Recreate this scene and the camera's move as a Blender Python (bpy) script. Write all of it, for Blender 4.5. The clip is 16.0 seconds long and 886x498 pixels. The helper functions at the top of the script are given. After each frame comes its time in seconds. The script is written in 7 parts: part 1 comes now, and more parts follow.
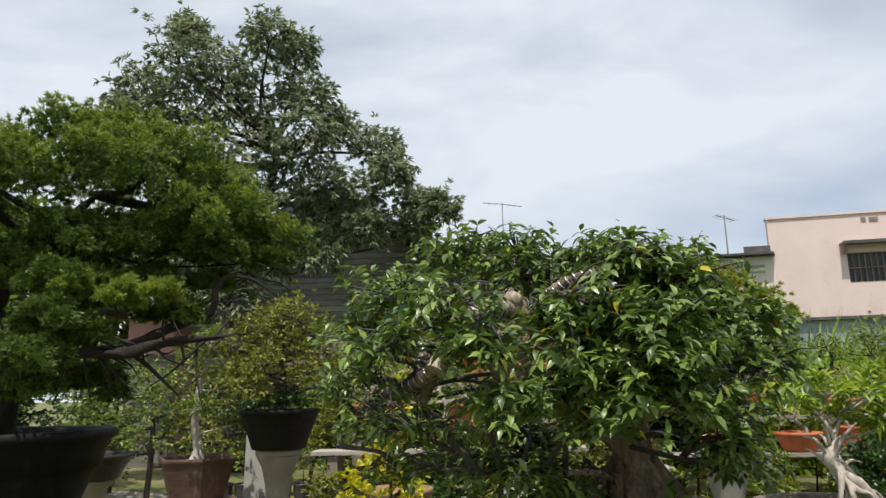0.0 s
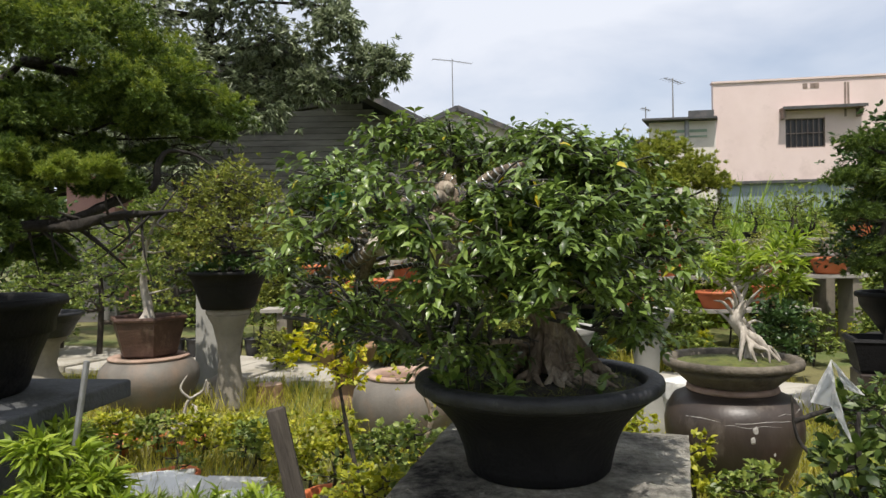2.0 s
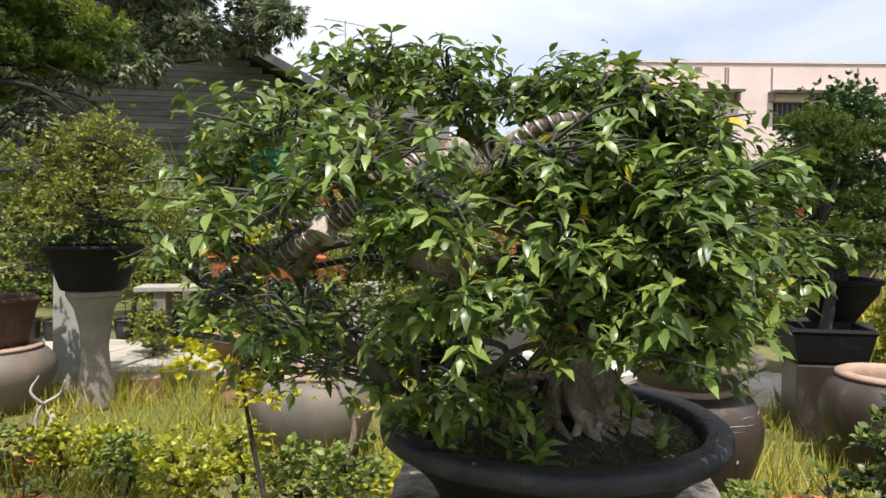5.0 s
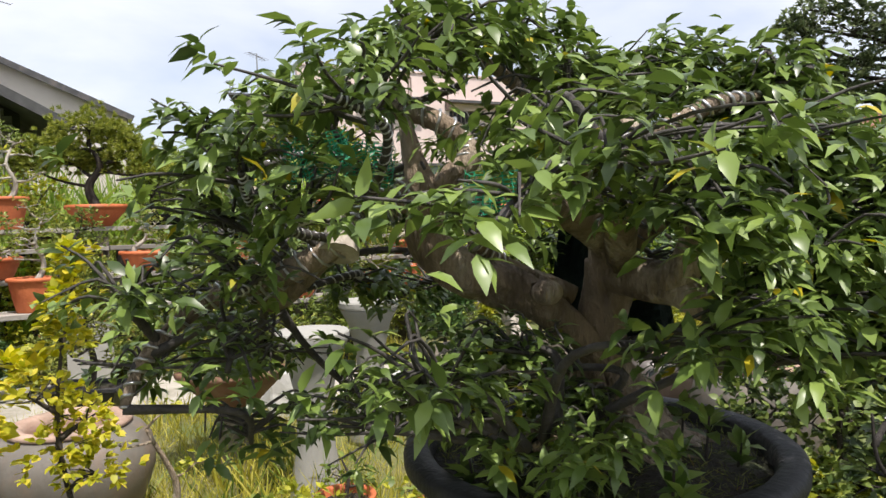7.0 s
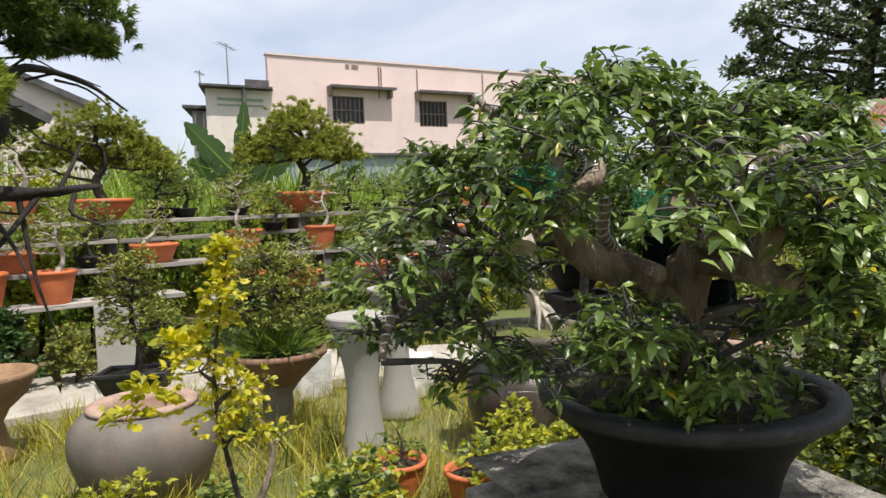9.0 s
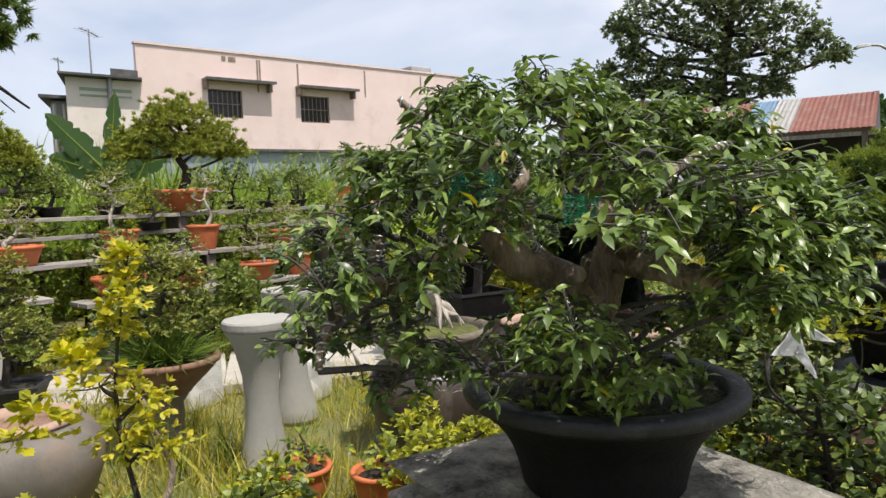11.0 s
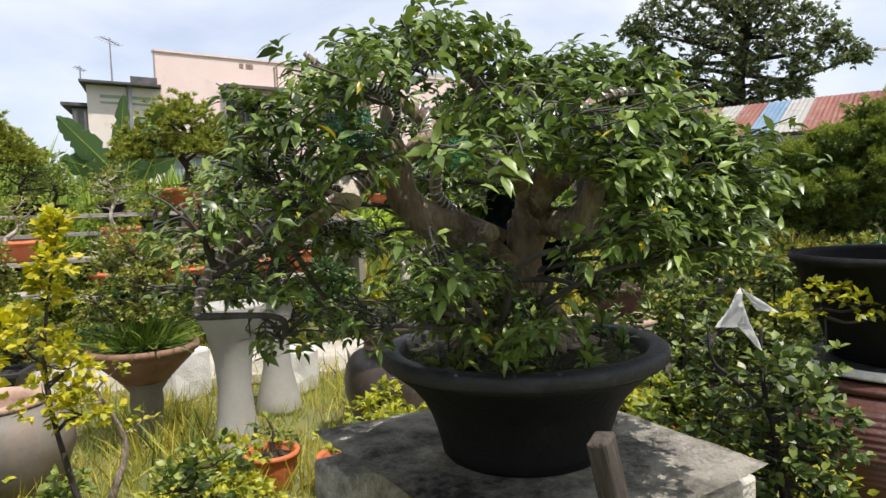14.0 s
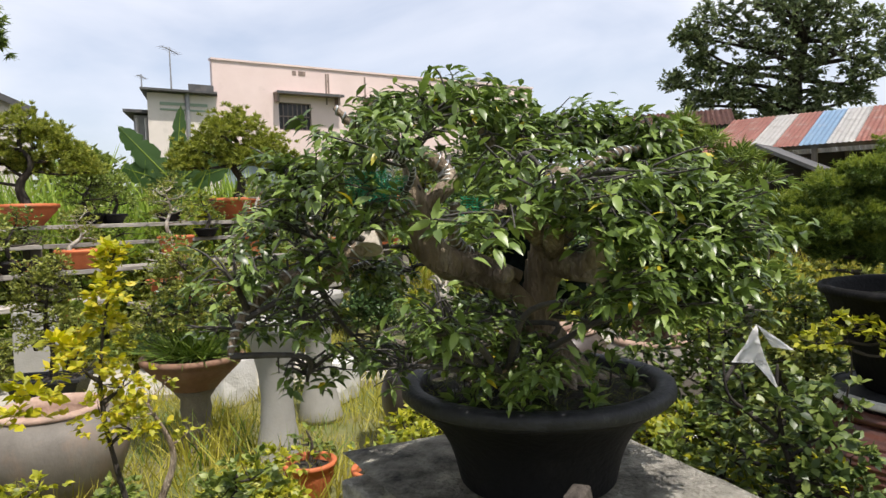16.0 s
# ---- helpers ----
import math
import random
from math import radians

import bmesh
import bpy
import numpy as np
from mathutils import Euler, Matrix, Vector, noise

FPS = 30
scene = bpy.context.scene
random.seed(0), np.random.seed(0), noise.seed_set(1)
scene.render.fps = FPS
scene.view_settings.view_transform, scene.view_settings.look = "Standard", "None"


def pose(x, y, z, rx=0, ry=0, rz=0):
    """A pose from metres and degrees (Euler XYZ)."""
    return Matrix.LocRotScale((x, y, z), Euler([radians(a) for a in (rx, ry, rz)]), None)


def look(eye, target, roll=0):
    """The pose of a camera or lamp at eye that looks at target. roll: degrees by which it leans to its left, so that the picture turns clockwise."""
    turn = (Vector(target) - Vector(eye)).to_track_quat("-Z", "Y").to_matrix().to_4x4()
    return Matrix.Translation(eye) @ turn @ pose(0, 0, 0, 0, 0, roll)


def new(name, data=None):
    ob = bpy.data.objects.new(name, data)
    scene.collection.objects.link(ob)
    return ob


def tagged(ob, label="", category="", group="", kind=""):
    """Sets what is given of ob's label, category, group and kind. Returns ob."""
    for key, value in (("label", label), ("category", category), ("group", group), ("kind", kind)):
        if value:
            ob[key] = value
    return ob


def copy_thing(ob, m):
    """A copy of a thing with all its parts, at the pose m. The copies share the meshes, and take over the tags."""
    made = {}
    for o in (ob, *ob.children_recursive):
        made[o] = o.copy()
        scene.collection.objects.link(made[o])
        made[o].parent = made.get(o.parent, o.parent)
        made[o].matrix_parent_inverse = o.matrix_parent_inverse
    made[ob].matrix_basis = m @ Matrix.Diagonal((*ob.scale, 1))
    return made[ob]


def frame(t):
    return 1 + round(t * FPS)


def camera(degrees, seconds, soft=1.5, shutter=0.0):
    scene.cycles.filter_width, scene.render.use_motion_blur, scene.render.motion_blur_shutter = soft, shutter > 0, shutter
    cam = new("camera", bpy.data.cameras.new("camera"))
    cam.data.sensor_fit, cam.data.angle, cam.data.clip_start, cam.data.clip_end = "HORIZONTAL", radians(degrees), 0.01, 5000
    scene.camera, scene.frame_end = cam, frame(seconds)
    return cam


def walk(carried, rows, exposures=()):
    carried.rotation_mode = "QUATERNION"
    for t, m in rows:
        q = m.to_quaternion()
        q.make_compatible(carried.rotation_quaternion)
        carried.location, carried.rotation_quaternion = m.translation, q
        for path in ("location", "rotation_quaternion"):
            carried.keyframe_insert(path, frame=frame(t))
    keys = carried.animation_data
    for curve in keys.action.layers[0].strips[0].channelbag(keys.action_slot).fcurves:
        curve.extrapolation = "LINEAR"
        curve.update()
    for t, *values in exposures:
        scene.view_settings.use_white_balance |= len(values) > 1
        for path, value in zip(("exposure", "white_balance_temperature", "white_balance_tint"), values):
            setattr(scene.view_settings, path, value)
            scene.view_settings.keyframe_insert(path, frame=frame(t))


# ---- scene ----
cam = camera(65.00, 16.0, 1.5)
walk(cam, [
    (0.0, pose(-0.339, -2.012, 1.373, 101.70, 1.21, 3.81)),
    (0.5, pose(-0.313, -2.070, 1.371, 101.41, 1.14, 1.88)),
    (1.0, pose(-0.298, -2.117, 1.386, 98.99, 1.15, -0.32)),
    (1.5, pose(-0.301, -2.117, 1.412, 95.83, 1.03, -0.80)),
    (2.0, pose(-0.299, -2.127, 1.438, 89.92, 0.96, -0.45)),
    (2.5, pose(-0.290, -2.114, 1.460, 88.52, 1.09, -0.40)),
    (3.0, pose(-0.279, -2.074, 1.461, 87.74, 1.03, -2.48)),
    (3.5, pose(-0.293, -1.972, 1.460, 87.60, 1.14, -2.87)),
    (4.0, pose(-0.319, -1.812, 1.465, 87.45, 1.05, -3.16)),
    (4.2, pose(-0.354, -1.741, 1.480, 87.36, 0.71, -3.98)),
    (6.3, pose(-0.818, -1.024, 1.480, 87.82, 0.02, -25.67)),
    (6.5, pose(-0.889, -0.973, 1.481, 87.81, 0.25, -28.91)),
    (7.0, pose(-1.013, -0.922, 1.489, 87.37, 1.68, -35.73)),
    (7.5, pose(-1.168, -0.953, 1.483, 87.17, 1.53, -35.79)),
    (8.0, pose(-1.374, -0.993, 1.504, 87.60, 1.77, -36.11)),
    (8.5, pose(-1.494, -1.024, 1.521, 86.40, 2.14, -37.11)),
    (9.0, pose(-1.584, -0.995, 1.536, 86.30, 2.14, -38.96)),
    (9.5, pose(-1.683, -0.947, 1.562, 86.23, 1.70, -47.11)),
    (9.7, pose(-1.712, -0.933, 1.566, 85.90, 1.92, -50.07)),
    (11.8, pose(-1.602, -0.898, 1.553, 85.57, 2.29, -48.05)),
    (12.0, pose(-1.585, -0.861, 1.558, 85.54, 2.03, -49.63)),
    (12.5, pose(-1.536, -0.832, 1.532, 85.89, 2.48, -51.63)),
    (13.0, pose(-1.521, -0.921, 1.464, 86.36, 2.68, -48.65)),
    (13.5, pose(-1.495, -1.032, 1.423, 86.93, 2.47, -47.65)),
    (14.0, pose(-1.460, -1.106, 1.417, 86.46, 2.29, -46.82)),
    (14.5, pose(-1.420, -1.167, 1.441, 86.33, 1.83, -46.09)),
    (15.0, pose(-1.417, -1.200, 1.466, 86.28, 1.79, -44.51)),
    (15.5, pose(-1.440, -1.220, 1.487, 86.79, 1.81, -43.39)),
    (16.0, pose(-1.481, -1.243, 1.522, 86.80, 1.84, -42.78)),
], exposures=[(0.0, 0.0, 6500, 10), (1.2, 0.0, 6500, 10), (2.0, 0.09, 6500, 12), (2.8, 0.38, 6500, 14), (4.0, 0.42, 6500, 14), (7.0, 0.37, 6500, 14), (8.0, 0.27, 6500, 14), (9.5, 0.24, 6500, 14), (12.0, 0.19, 6500, 14), (12.8, 0.18, 6500, 14), (14.0, 0.36, 6500, 14), (15.0, 0.37, 6500, 14), (16.0, 0.27, 6500, 14)])

# ---- world, sun, exposure ----
SUN = Vector((-0.03, -0.38, 0.92)).normalized()
world = bpy.data.worlds.new("world")
scene.world = world
world.use_nodes = True
wn, wl = world.node_tree.nodes, world.node_tree.links
wn.clear()
w_out = wn.new("ShaderNodeOutputWorld")
w_mix = wn.new("ShaderNodeMixShader")
w_sky = wn.new("ShaderNodeBackground")
w_cloud = wn.new("ShaderNodeBackground")
sky = wn.new("ShaderNodeTexSky")
sky.sky_type, sky.sun_disc = "NISHITA", False
sky.sun_elevation, sky.sun_rotation = math.asin(SUN.z), math.atan2(SUN.x, SUN.y)
sky.air_density, sky.dust_density = 1.0, 2.0
w_sky.inputs["Strength"].default_value = 0.13
w_cloud.inputs["Color"].default_value = (0.83, 0.88, 0.96, 1)
w_cloud.inputs["Strength"].default_value = 0.95
w_co = wn.new("ShaderNodeTexCoord")
w_map = wn.new("ShaderNodeMapping")
w_map.inputs["Scale"].default_value = (1.0, 1.0, 2.6)
w_map.inputs["Location"].default_value = (0.35, 0.1, 0.4)
w_noise = wn.new("ShaderNodeTexNoise")
w_noise.inputs["Scale"].default_value = 2.1
w_noise.inputs["Detail"].default_value = 6
w_noise.inputs["Roughness"].default_value = 0.5
w_noise.inputs["Distortion"].default_value = 0.3
w_ramp = wn.new("ShaderNodeValToRGB")
w_ramp.color_ramp.elements[0].position, w_ramp.color_ramp.elements[1].position = 0.30, 0.58
w_ramp.color_ramp.elements[0].color = (0.35, 0.35, 0.35, 1)
wl.new(w_co.outputs["Generated"], w_map.inputs["Vector"])
wl.new(w_map.outputs["Vector"], w_noise.inputs["Vector"])
wl.new(w_noise.outputs["Fac"], w_ramp.inputs["Fac"])
wl.new(sky.outputs["Color"], w_sky.inputs["Color"])
wl.new(w_ramp.outputs["Color"], w_mix.inputs["Fac"])
wl.new(w_sky.outputs["Background"], w_mix.inputs[1])
wl.new(w_cloud.outputs["Background"], w_mix.inputs[2])
wl.new(w_mix.outputs["Shader"], w_out.inputs["Surface"])

sun = new("sun", bpy.data.lights.new("sun", "SUN"))
sun.data.energy, sun.data.angle, sun.data.color = 4.8, radians(0.6), (1.0, 0.95, 0.86)
sun.matrix_world = look((8, -6, 14), Vector((8, -6, 14)) - SUN)
scene.view_settings.exposure = 0.0

# ---- materials ----
rng = np.random.default_rng(7)


def node_mat(name):
    m = bpy.data.materials.new(name)
    m.use_nodes = True
    nt = m.node_tree
    return m, nt.nodes, nt.links, nt.nodes["Principled BSDF"]


def ramp(n, stops):
    r = n.new("ShaderNodeValToRGB")
    e = r.color_ramp.elements
    while len(e) < len(stops):
        e.new(0.5)
    for k, (p, c) in enumerate(stops):
        e[k].position, e[k].color = p, (*c, 1)
    return r


def surf(name, c1, c2, scale=6.0, rough=0.8, bump=0.25, stain=None, stain_scale=1.5, stain_at=0.55, metal=0.0, stretch=(1, 1, 1), grain=60.0, per_object=0.0, spec=0.5):
    """A worn solid surface: two colours by noise, stains by a larger noise, a fine grain as relief."""
    m, n, l, p = node_mat(name)
    co = n.new("ShaderNodeTexCoord")
    mp = n.new("ShaderNodeMapping")
    mp.inputs["Scale"].default_value = stretch
    l.new(co.outputs["Object"], mp.inputs["Vector"])
    a = n.new("ShaderNodeTexNoise")
    a.inputs["Scale"].default_value, a.inputs["Detail"].default_value, a.inputs["Roughness"].default_value = scale, 8, 0.65
    l.new(mp.outputs["Vector"], a.inputs["Vector"])
    r = ramp(n, [(0.3, c1), (0.7, c2)])
    l.new(a.outputs["Fac"], r.inputs["Fac"])
    colour = r.outputs["Color"]
    if stain:
        b = n.new("ShaderNodeTexNoise")
        b.inputs["Scale"].default_value, b.inputs["Detail"].default_value, b.inputs["Roughness"].default_value = stain_scale, 10, 0.7
        l.new(mp.outputs["Vector"], b.inputs["Vector"])
        br = ramp(n, [(stain_at - 0.06, (0, 0, 0)), (stain_at + 0.1, (1, 1, 1))])
        l.new(b.outputs["Fac"], br.inputs["Fac"])
        mx = n.new("ShaderNodeMixRGB")
        mx.inputs["Color2"].default_value = (*stain, 1)
        l.new(br.outputs["Color"], mx.inputs["Fac"])
        l.new(colour, mx.inputs["Color1"])
        colour = mx.outputs["Color"]
    if per_object:
        oi = n.new("ShaderNodeObjectInfo")
        hs = n.new("ShaderNodeHueSaturation")
        ma = n.new("ShaderNodeMapRange")
        ma.inputs["To Min"].default_value, ma.inputs["To Max"].default_value = 1 - per_object, 1 + per_object
        l.new(oi.outputs["Random"], ma.inputs["Value"])
        l.new(ma.outputs["Result"], hs.inputs["Value"])
        l.new(colour, hs.inputs["Color"])
        colour = hs.outputs["Color"]
    l.new(colour, p.inputs["Base Color"])
    p.inputs["Roughness"].default_value, p.inputs["Metallic"].default_value, p.inputs["Specular IOR Level"].default_value = rough, metal, spec
    g = n.new("ShaderNodeTexNoise")
    g.inputs["Scale"].default_value, g.inputs["Detail"].default_value = grain, 5
    l.new(mp.outputs["Vector"], g.inputs["Vector"])
    ad = n.new("ShaderNodeMath")
    ad.operation = "ADD"
    l.new(a.outputs["Fac"], ad.inputs[0])
    l.new(g.outputs["Fac"], ad.inputs[1])
    bp = n.new("ShaderNodeBump")
    bp.inputs["Strength"].default_value, bp.inputs["Distance"].default_value = bump, 0.02
    l.new(ad.outputs["Value"], bp.inputs["Height"])
    l.new(bp.outputs["Normal"], p.inputs["Normal"])
    return m


def leafy(name, dark, mid, light, rough=0.42, glow=0.3, odd=None, single=False):
    """Leaf: colour differs leaf by leaf, light shines through; single leaves differ object by object."""
    m, n, l, p = node_mat(name)
    geo = n.new("ShaderNodeObjectInfo" if single else "ShaderNodeNewGeometry")
    stops = [(0.0, dark), (0.5, mid), (0.93, light)]
    if odd:
        stops = stops[:2] + [(0.93, light), (0.987, light), (0.993, odd)]
    r = ramp(n, stops)
    l.new(geo.outputs["Random" if single else "Random Per Island"], r.inputs["Fac"])
    l.new(r.outputs["Color"], p.inputs["Base Color"])
    p.inputs["Roughness"].default_value = rough
    p.inputs["Specular IOR Level"].default_value = 0.45
    t = n.new("ShaderNodeBsdfTranslucent")
    hs = n.new("ShaderNodeHueSaturation")
    hs.inputs["Saturation"].default_value, hs.inputs["Value"].default_value = 1.05, 1.45
    l.new(r.outputs["Color"], hs.inputs["Color"])
    l.new(hs.outputs["Color"], t.inputs["Color"])
    mx = n.new("ShaderNodeMixShader")
    mx.inputs["Fac"].default_value = glow
    l.new(p.outputs["BSDF"], mx.inputs[1])
    l.new(t.outputs["BSDF"], mx.inputs[2])
    l.new(mx.outputs["Shader"], n["Material Output"].inputs["Surface"])
    return m


M = {}
M["bark_pale"] = surf("bark_pale", (0.085, 0.062, 0.042), (0.34, 0.26, 0.18), 15, 0.85, 1.0, (0.50, 0.43, 0.33), 9, 0.56, stretch=(1, 1, 0.3))
M["bark_dark"] = surf("bark_dark", (0.022, 0.018, 0.014), (0.06, 0.048, 0.036), 18, 0.9, 0.6, (0.10, 0.085, 0.07), 6, 0.6, stretch=(1, 1, 0.4))
M["bark_bone"] = surf("bark_bone", (0.30, 0.26, 0.21), (0.55, 0.50, 0.43), 16, 0.8, 0.5, (0.16, 0.13, 0.10), 7, 0.58, stretch=(1, 1, 0.4))
M["twig_grey"] = surf("twig_grey", (0.022, 0.019, 0.017), (0.075, 0.068, 0.06), 30, 0.75, 0.4)
M["wire"] = surf("wire", (0.35, 0.35, 0.35), (0.55, 0.55, 0.54), 40, 0.35, 0.1, metal=0.8)
M["wire_dark"] = surf("wire_dark", (0.05, 0.05, 0.05), (0.12, 0.12, 0.12), 40, 0.4, 0.1, metal=0.4)
M["soil"] = surf("soil", (0.012, 0.010, 0.008), (0.05, 0.04, 0.028), 30, 0.95, 0.9, (0.045, 0.06, 0.012), 9, 0.55)
M["moss"] = surf("moss", (0.05, 0.07, 0.012), (0.14, 0.15, 0.03), 25, 0.95, 0.8, (0.05, 0.04, 0.02), 8, 0.55)
M["pot_black"] = surf("pot_black", (0.005, 0.005, 0.0052), (0.011, 0.0105, 0.0105), 12, 0.62, 0.2, (0.028, 0.026, 0.024), 5, 0.64, spec=0.2)
M["pot_rim"] = surf("pot_rim", (0.013, 0.0135, 0.015), (0.034, 0.035, 0.038), 14, 0.55, 0.25, (0.15, 0.15, 0.148), 8, 0.645, spec=0.3)
M["terracotta"] = surf("terracotta", (0.40, 0.10, 0.035), (0.56, 0.16, 0.055), 7, 0.7, 0.15, (0.32, 0.16, 0.09), 3, 0.62, per_object=0.16)
M["clay_brown"] = surf("clay_brown", (0.055, 0.028, 0.02), (0.11, 0.058, 0.04), 8, 0.6, 0.2, (0.17, 0.12, 0.085), 4, 0.62)
M["clay_bowl"] = surf("clay_bowl", (0.17, 0.088, 0.055), (0.28, 0.15, 0.095), 8, 0.7, 0.2, (0.22, 0.16, 0.11), 4, 0.6)
M["glaze_brown"] = surf("glaze_brown", (0.024, 0.017, 0.013), (0.066, 0.050, 0.040), 4, 0.42, 0.07, (0.15, 0.125, 0.10), 5, 0.62, stretch=(1, 1, 0.5))
M["pale_scratch"] = surf("pale_scratch", (0.28, 0.26, 0.23), (0.5, 0.48, 0.44), 30, 0.8, 0.2)
M["jar_grey"] = surf("jar_grey", (0.098, 0.086, 0.070), (0.185, 0.167, 0.140), 3.5, 0.66, 0.12, (0.20, 0.145, 0.105), 2.6, 0.56, stretch=(1, 1, 0.7))
M["jar_rim"] = surf("jar_rim", (0.29, 0.185, 0.135), (0.44, 0.31, 0.235), 7, 0.75, 0.25, (0.20, 0.15, 0.11), 4, 0.58)
M["jar_red"] = surf("jar_red", (0.050, 0.019, 0.014), (0.095, 0.036, 0.026), 7, 0.34, 0.2, (0.14, 0.075, 0.058), 5, 0.60)
M["bowl_stone"] = surf("bowl_stone", (0.10, 0.082, 0.058), (0.20, 0.17, 0.125), 9, 0.75, 0.4, (0.06, 0.05, 0.035), 5, 0.53)
M["bowl_edge"] = surf("bowl_edge", (0.18, 0.165, 0.13), (0.32, 0.295, 0.24), 12, 0.8, 0.3, (0.10, 0.09, 0.06), 6, 0.58)
M["concrete_white"] = surf("concrete_white", (0.27, 0.265, 0.235), (0.34, 0.33, 0.30), 4, 0.85, 0.12, (0.24, 0.235, 0.17), 1.8, 0.6)
M["concrete_tan"] = surf("concrete_tan", (0.16, 0.14, 0.11), (0.27, 0.24, 0.19), 6, 0.88, 0.3, (0.16, 0.15, 0.11), 3, 0.58)
M["concrete_old"] = surf("concrete_old", (0.30, 0.285, 0.24), (0.62, 0.585, 0.51), 10, 0.9, 0.9, (0.026, 0.025, 0.022), 2.3, 0.50)
M["concrete_path"] = surf("concrete_path", (0.34, 0.315, 0.265), (0.47, 0.44, 0.38), 3, 0.9, 0.3, (0.22, 0.20, 0.15), 1.6, 0.55)
M["slab_dark"] = surf("slab_dark", (0.05, 0.052, 0.054), (0.115, 0.118, 0.12), 6, 0.85, 0.4, (0.035, 0.036, 0.03), 3, 0.52)
M["plank"] = surf("plank", (0.22, 0.20, 0.175), (0.40, 0.37, 0.33), 5, 0.85, 0.4, (0.12, 0.11, 0.09), 3, 0.6, stretch=(0.15, 1, 1), per_object=0.2)
M["post_wood"] = surf("post_wood", (0.075, 0.063, 0.052), (0.16, 0.14, 0.115), 9, 0.9, 0.5, (0.08, 0.07, 0.055), 4, 0.56, stretch=(1, 1, 0.12))
M["ground"] = surf("ground", (0.10, 0.09, 0.035), (0.19, 0.175, 0.065), 2.2, 0.95, 0.8, (0.09, 0.12, 0.03), 0.7, 0.5, grain=25)
M["paint_pink"] = surf("paint_pink", (0.66, 0.525, 0.485), (0.73, 0.595, 0.555), 0.9, 0.85, 0.08, (0.57, 0.45, 0.41), 0.7, 0.6, grain=8)
M["paint_pale"] = surf("paint_pale", (0.62, 0.56, 0.50), (0.70, 0.64, 0.58), 0.9, 0.85, 0.08, (0.48, 0.44, 0.38), 0.7, 0.6, grain=8)
M["stain_dark"] = surf("stain_dark", (0.16, 0.12, 0.10), (0.30, 0.23, 0.19), 3, 0.9, 0.1)
M["green_trim"] = surf("green_trim", (0.22, 0.30, 0.22), (0.30, 0.37, 0.28), 3, 0.8, 0.1)
M["roof_dark"] = surf("roof_dark", (0.045, 0.045, 0.048), (0.10, 0.10, 0.10), 3, 0.8, 0.2, (0.14, 0.12, 0.11), 1.5, 0.6)
M["roof_tile"] = surf("roof_tile", (0.10, 0.075, 0.065), (0.20, 0.15, 0.13), 3, 0.85, 0.3, (0.08, 0.08, 0.08), 1.2, 0.55)
M["roof_rust"] = surf("roof_rust", (0.085, 0.035, 0.028), (0.17, 0.075, 0.055), 3, 0.75, 0.2, (0.20, 0.13, 0.10), 1.4, 0.6)
M["sheet_red"] = surf("sheet_red", (0.34, 0.135, 0.11), (0.44, 0.215, 0.17), 4, 0.7, 0.15, (0.42, 0.33, 0.28), 2.2, 0.56)
M["sheet_white"] = surf("sheet_white", (0.48, 0.47, 0.45), (0.62, 0.61, 0.59), 4, 0.65, 0.1, (0.34, 0.32, 0.29), 2.2, 0.58)
M["sheet_blue"] = surf("sheet_blue", (0.22, 0.36, 0.52), (0.32, 0.46, 0.60), 2.5, 0.6, 0.1, (0.40, 0.45, 0.50), 1.3, 0.6)
M["sheet_grey"] = surf("sheet_grey", (0.30, 0.30, 0.30), (0.42, 0.42, 0.41), 2.5, 0.6, 0.1, (0.25, 0.2, 0.17), 1.3, 0.6)
M["zinc"] = surf("zinc", (0.20, 0.25, 0.29), (0.29, 0.34, 0.38), 1.2, 0.6, 0.1, (0.32, 0.34, 0.35), 0.7, 0.6)
M["siding"] = surf("siding", (0.12, 0.113, 0.10), (0.27, 0.257, 0.232), 4, 0.85, 0.3, (0.07, 0.066, 0.058), 1.5, 0.55, stretch=(0.2, 1, 1), per_object=0.25)
# Near-black wall colour that paints in the shade inside open buildings.
M["inside_shade"] = surf("inside_shade", (0.015, 0.014, 0.013), (0.03, 0.028, 0.026), 2, 0.9, 0.05)
M["window_dark"] = surf("window_dark", (0.02, 0.018, 0.018), (0.04, 0.036, 0.035), 2, 0.25, 0.02)
M["metal_grey"] = surf("metal_grey", (0.22, 0.22, 0.22), (0.34, 0.34, 0.34), 20, 0.5, 0.1, metal=0.5)
M["net_green"] = surf("net_green", (0.012, 0.24, 0.125), (0.025, 0.33, 0.18), 20, 0.6, 0.1)
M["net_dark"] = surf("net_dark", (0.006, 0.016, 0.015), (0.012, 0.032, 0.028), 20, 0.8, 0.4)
M["plastic_black"] = surf("plastic_black", (0.012, 0.012, 0.013), (0.03, 0.03, 0.032), 10, 0.45, 0.2)
M["slab_white"] = surf("slab_white", (0.50, 0.49, 0.46), (0.66, 0.65, 0.62), 5, 0.85, 0.3, (0.32, 0.31, 0.27), 3, 0.6)
M["sack_white"] = surf("sack_white", (0.66, 0.66, 0.63), (0.80, 0.80, 0.77), 7, 0.8, 0.5, (0.45, 0.43, 0.38), 3, 0.6)
M["brown_wood"] = surf("brown_wood", (0.20, 0.12, 0.065), (0.32, 0.20, 0.11), 8, 0.85, 0.4, (0.12, 0.08, 0.05), 3, 0.58)
M["rose_wall"] = surf("rose_wall", (0.40, 0.22, 0.20), (0.48, 0.27, 0.24), 2, 0.85, 0.1)

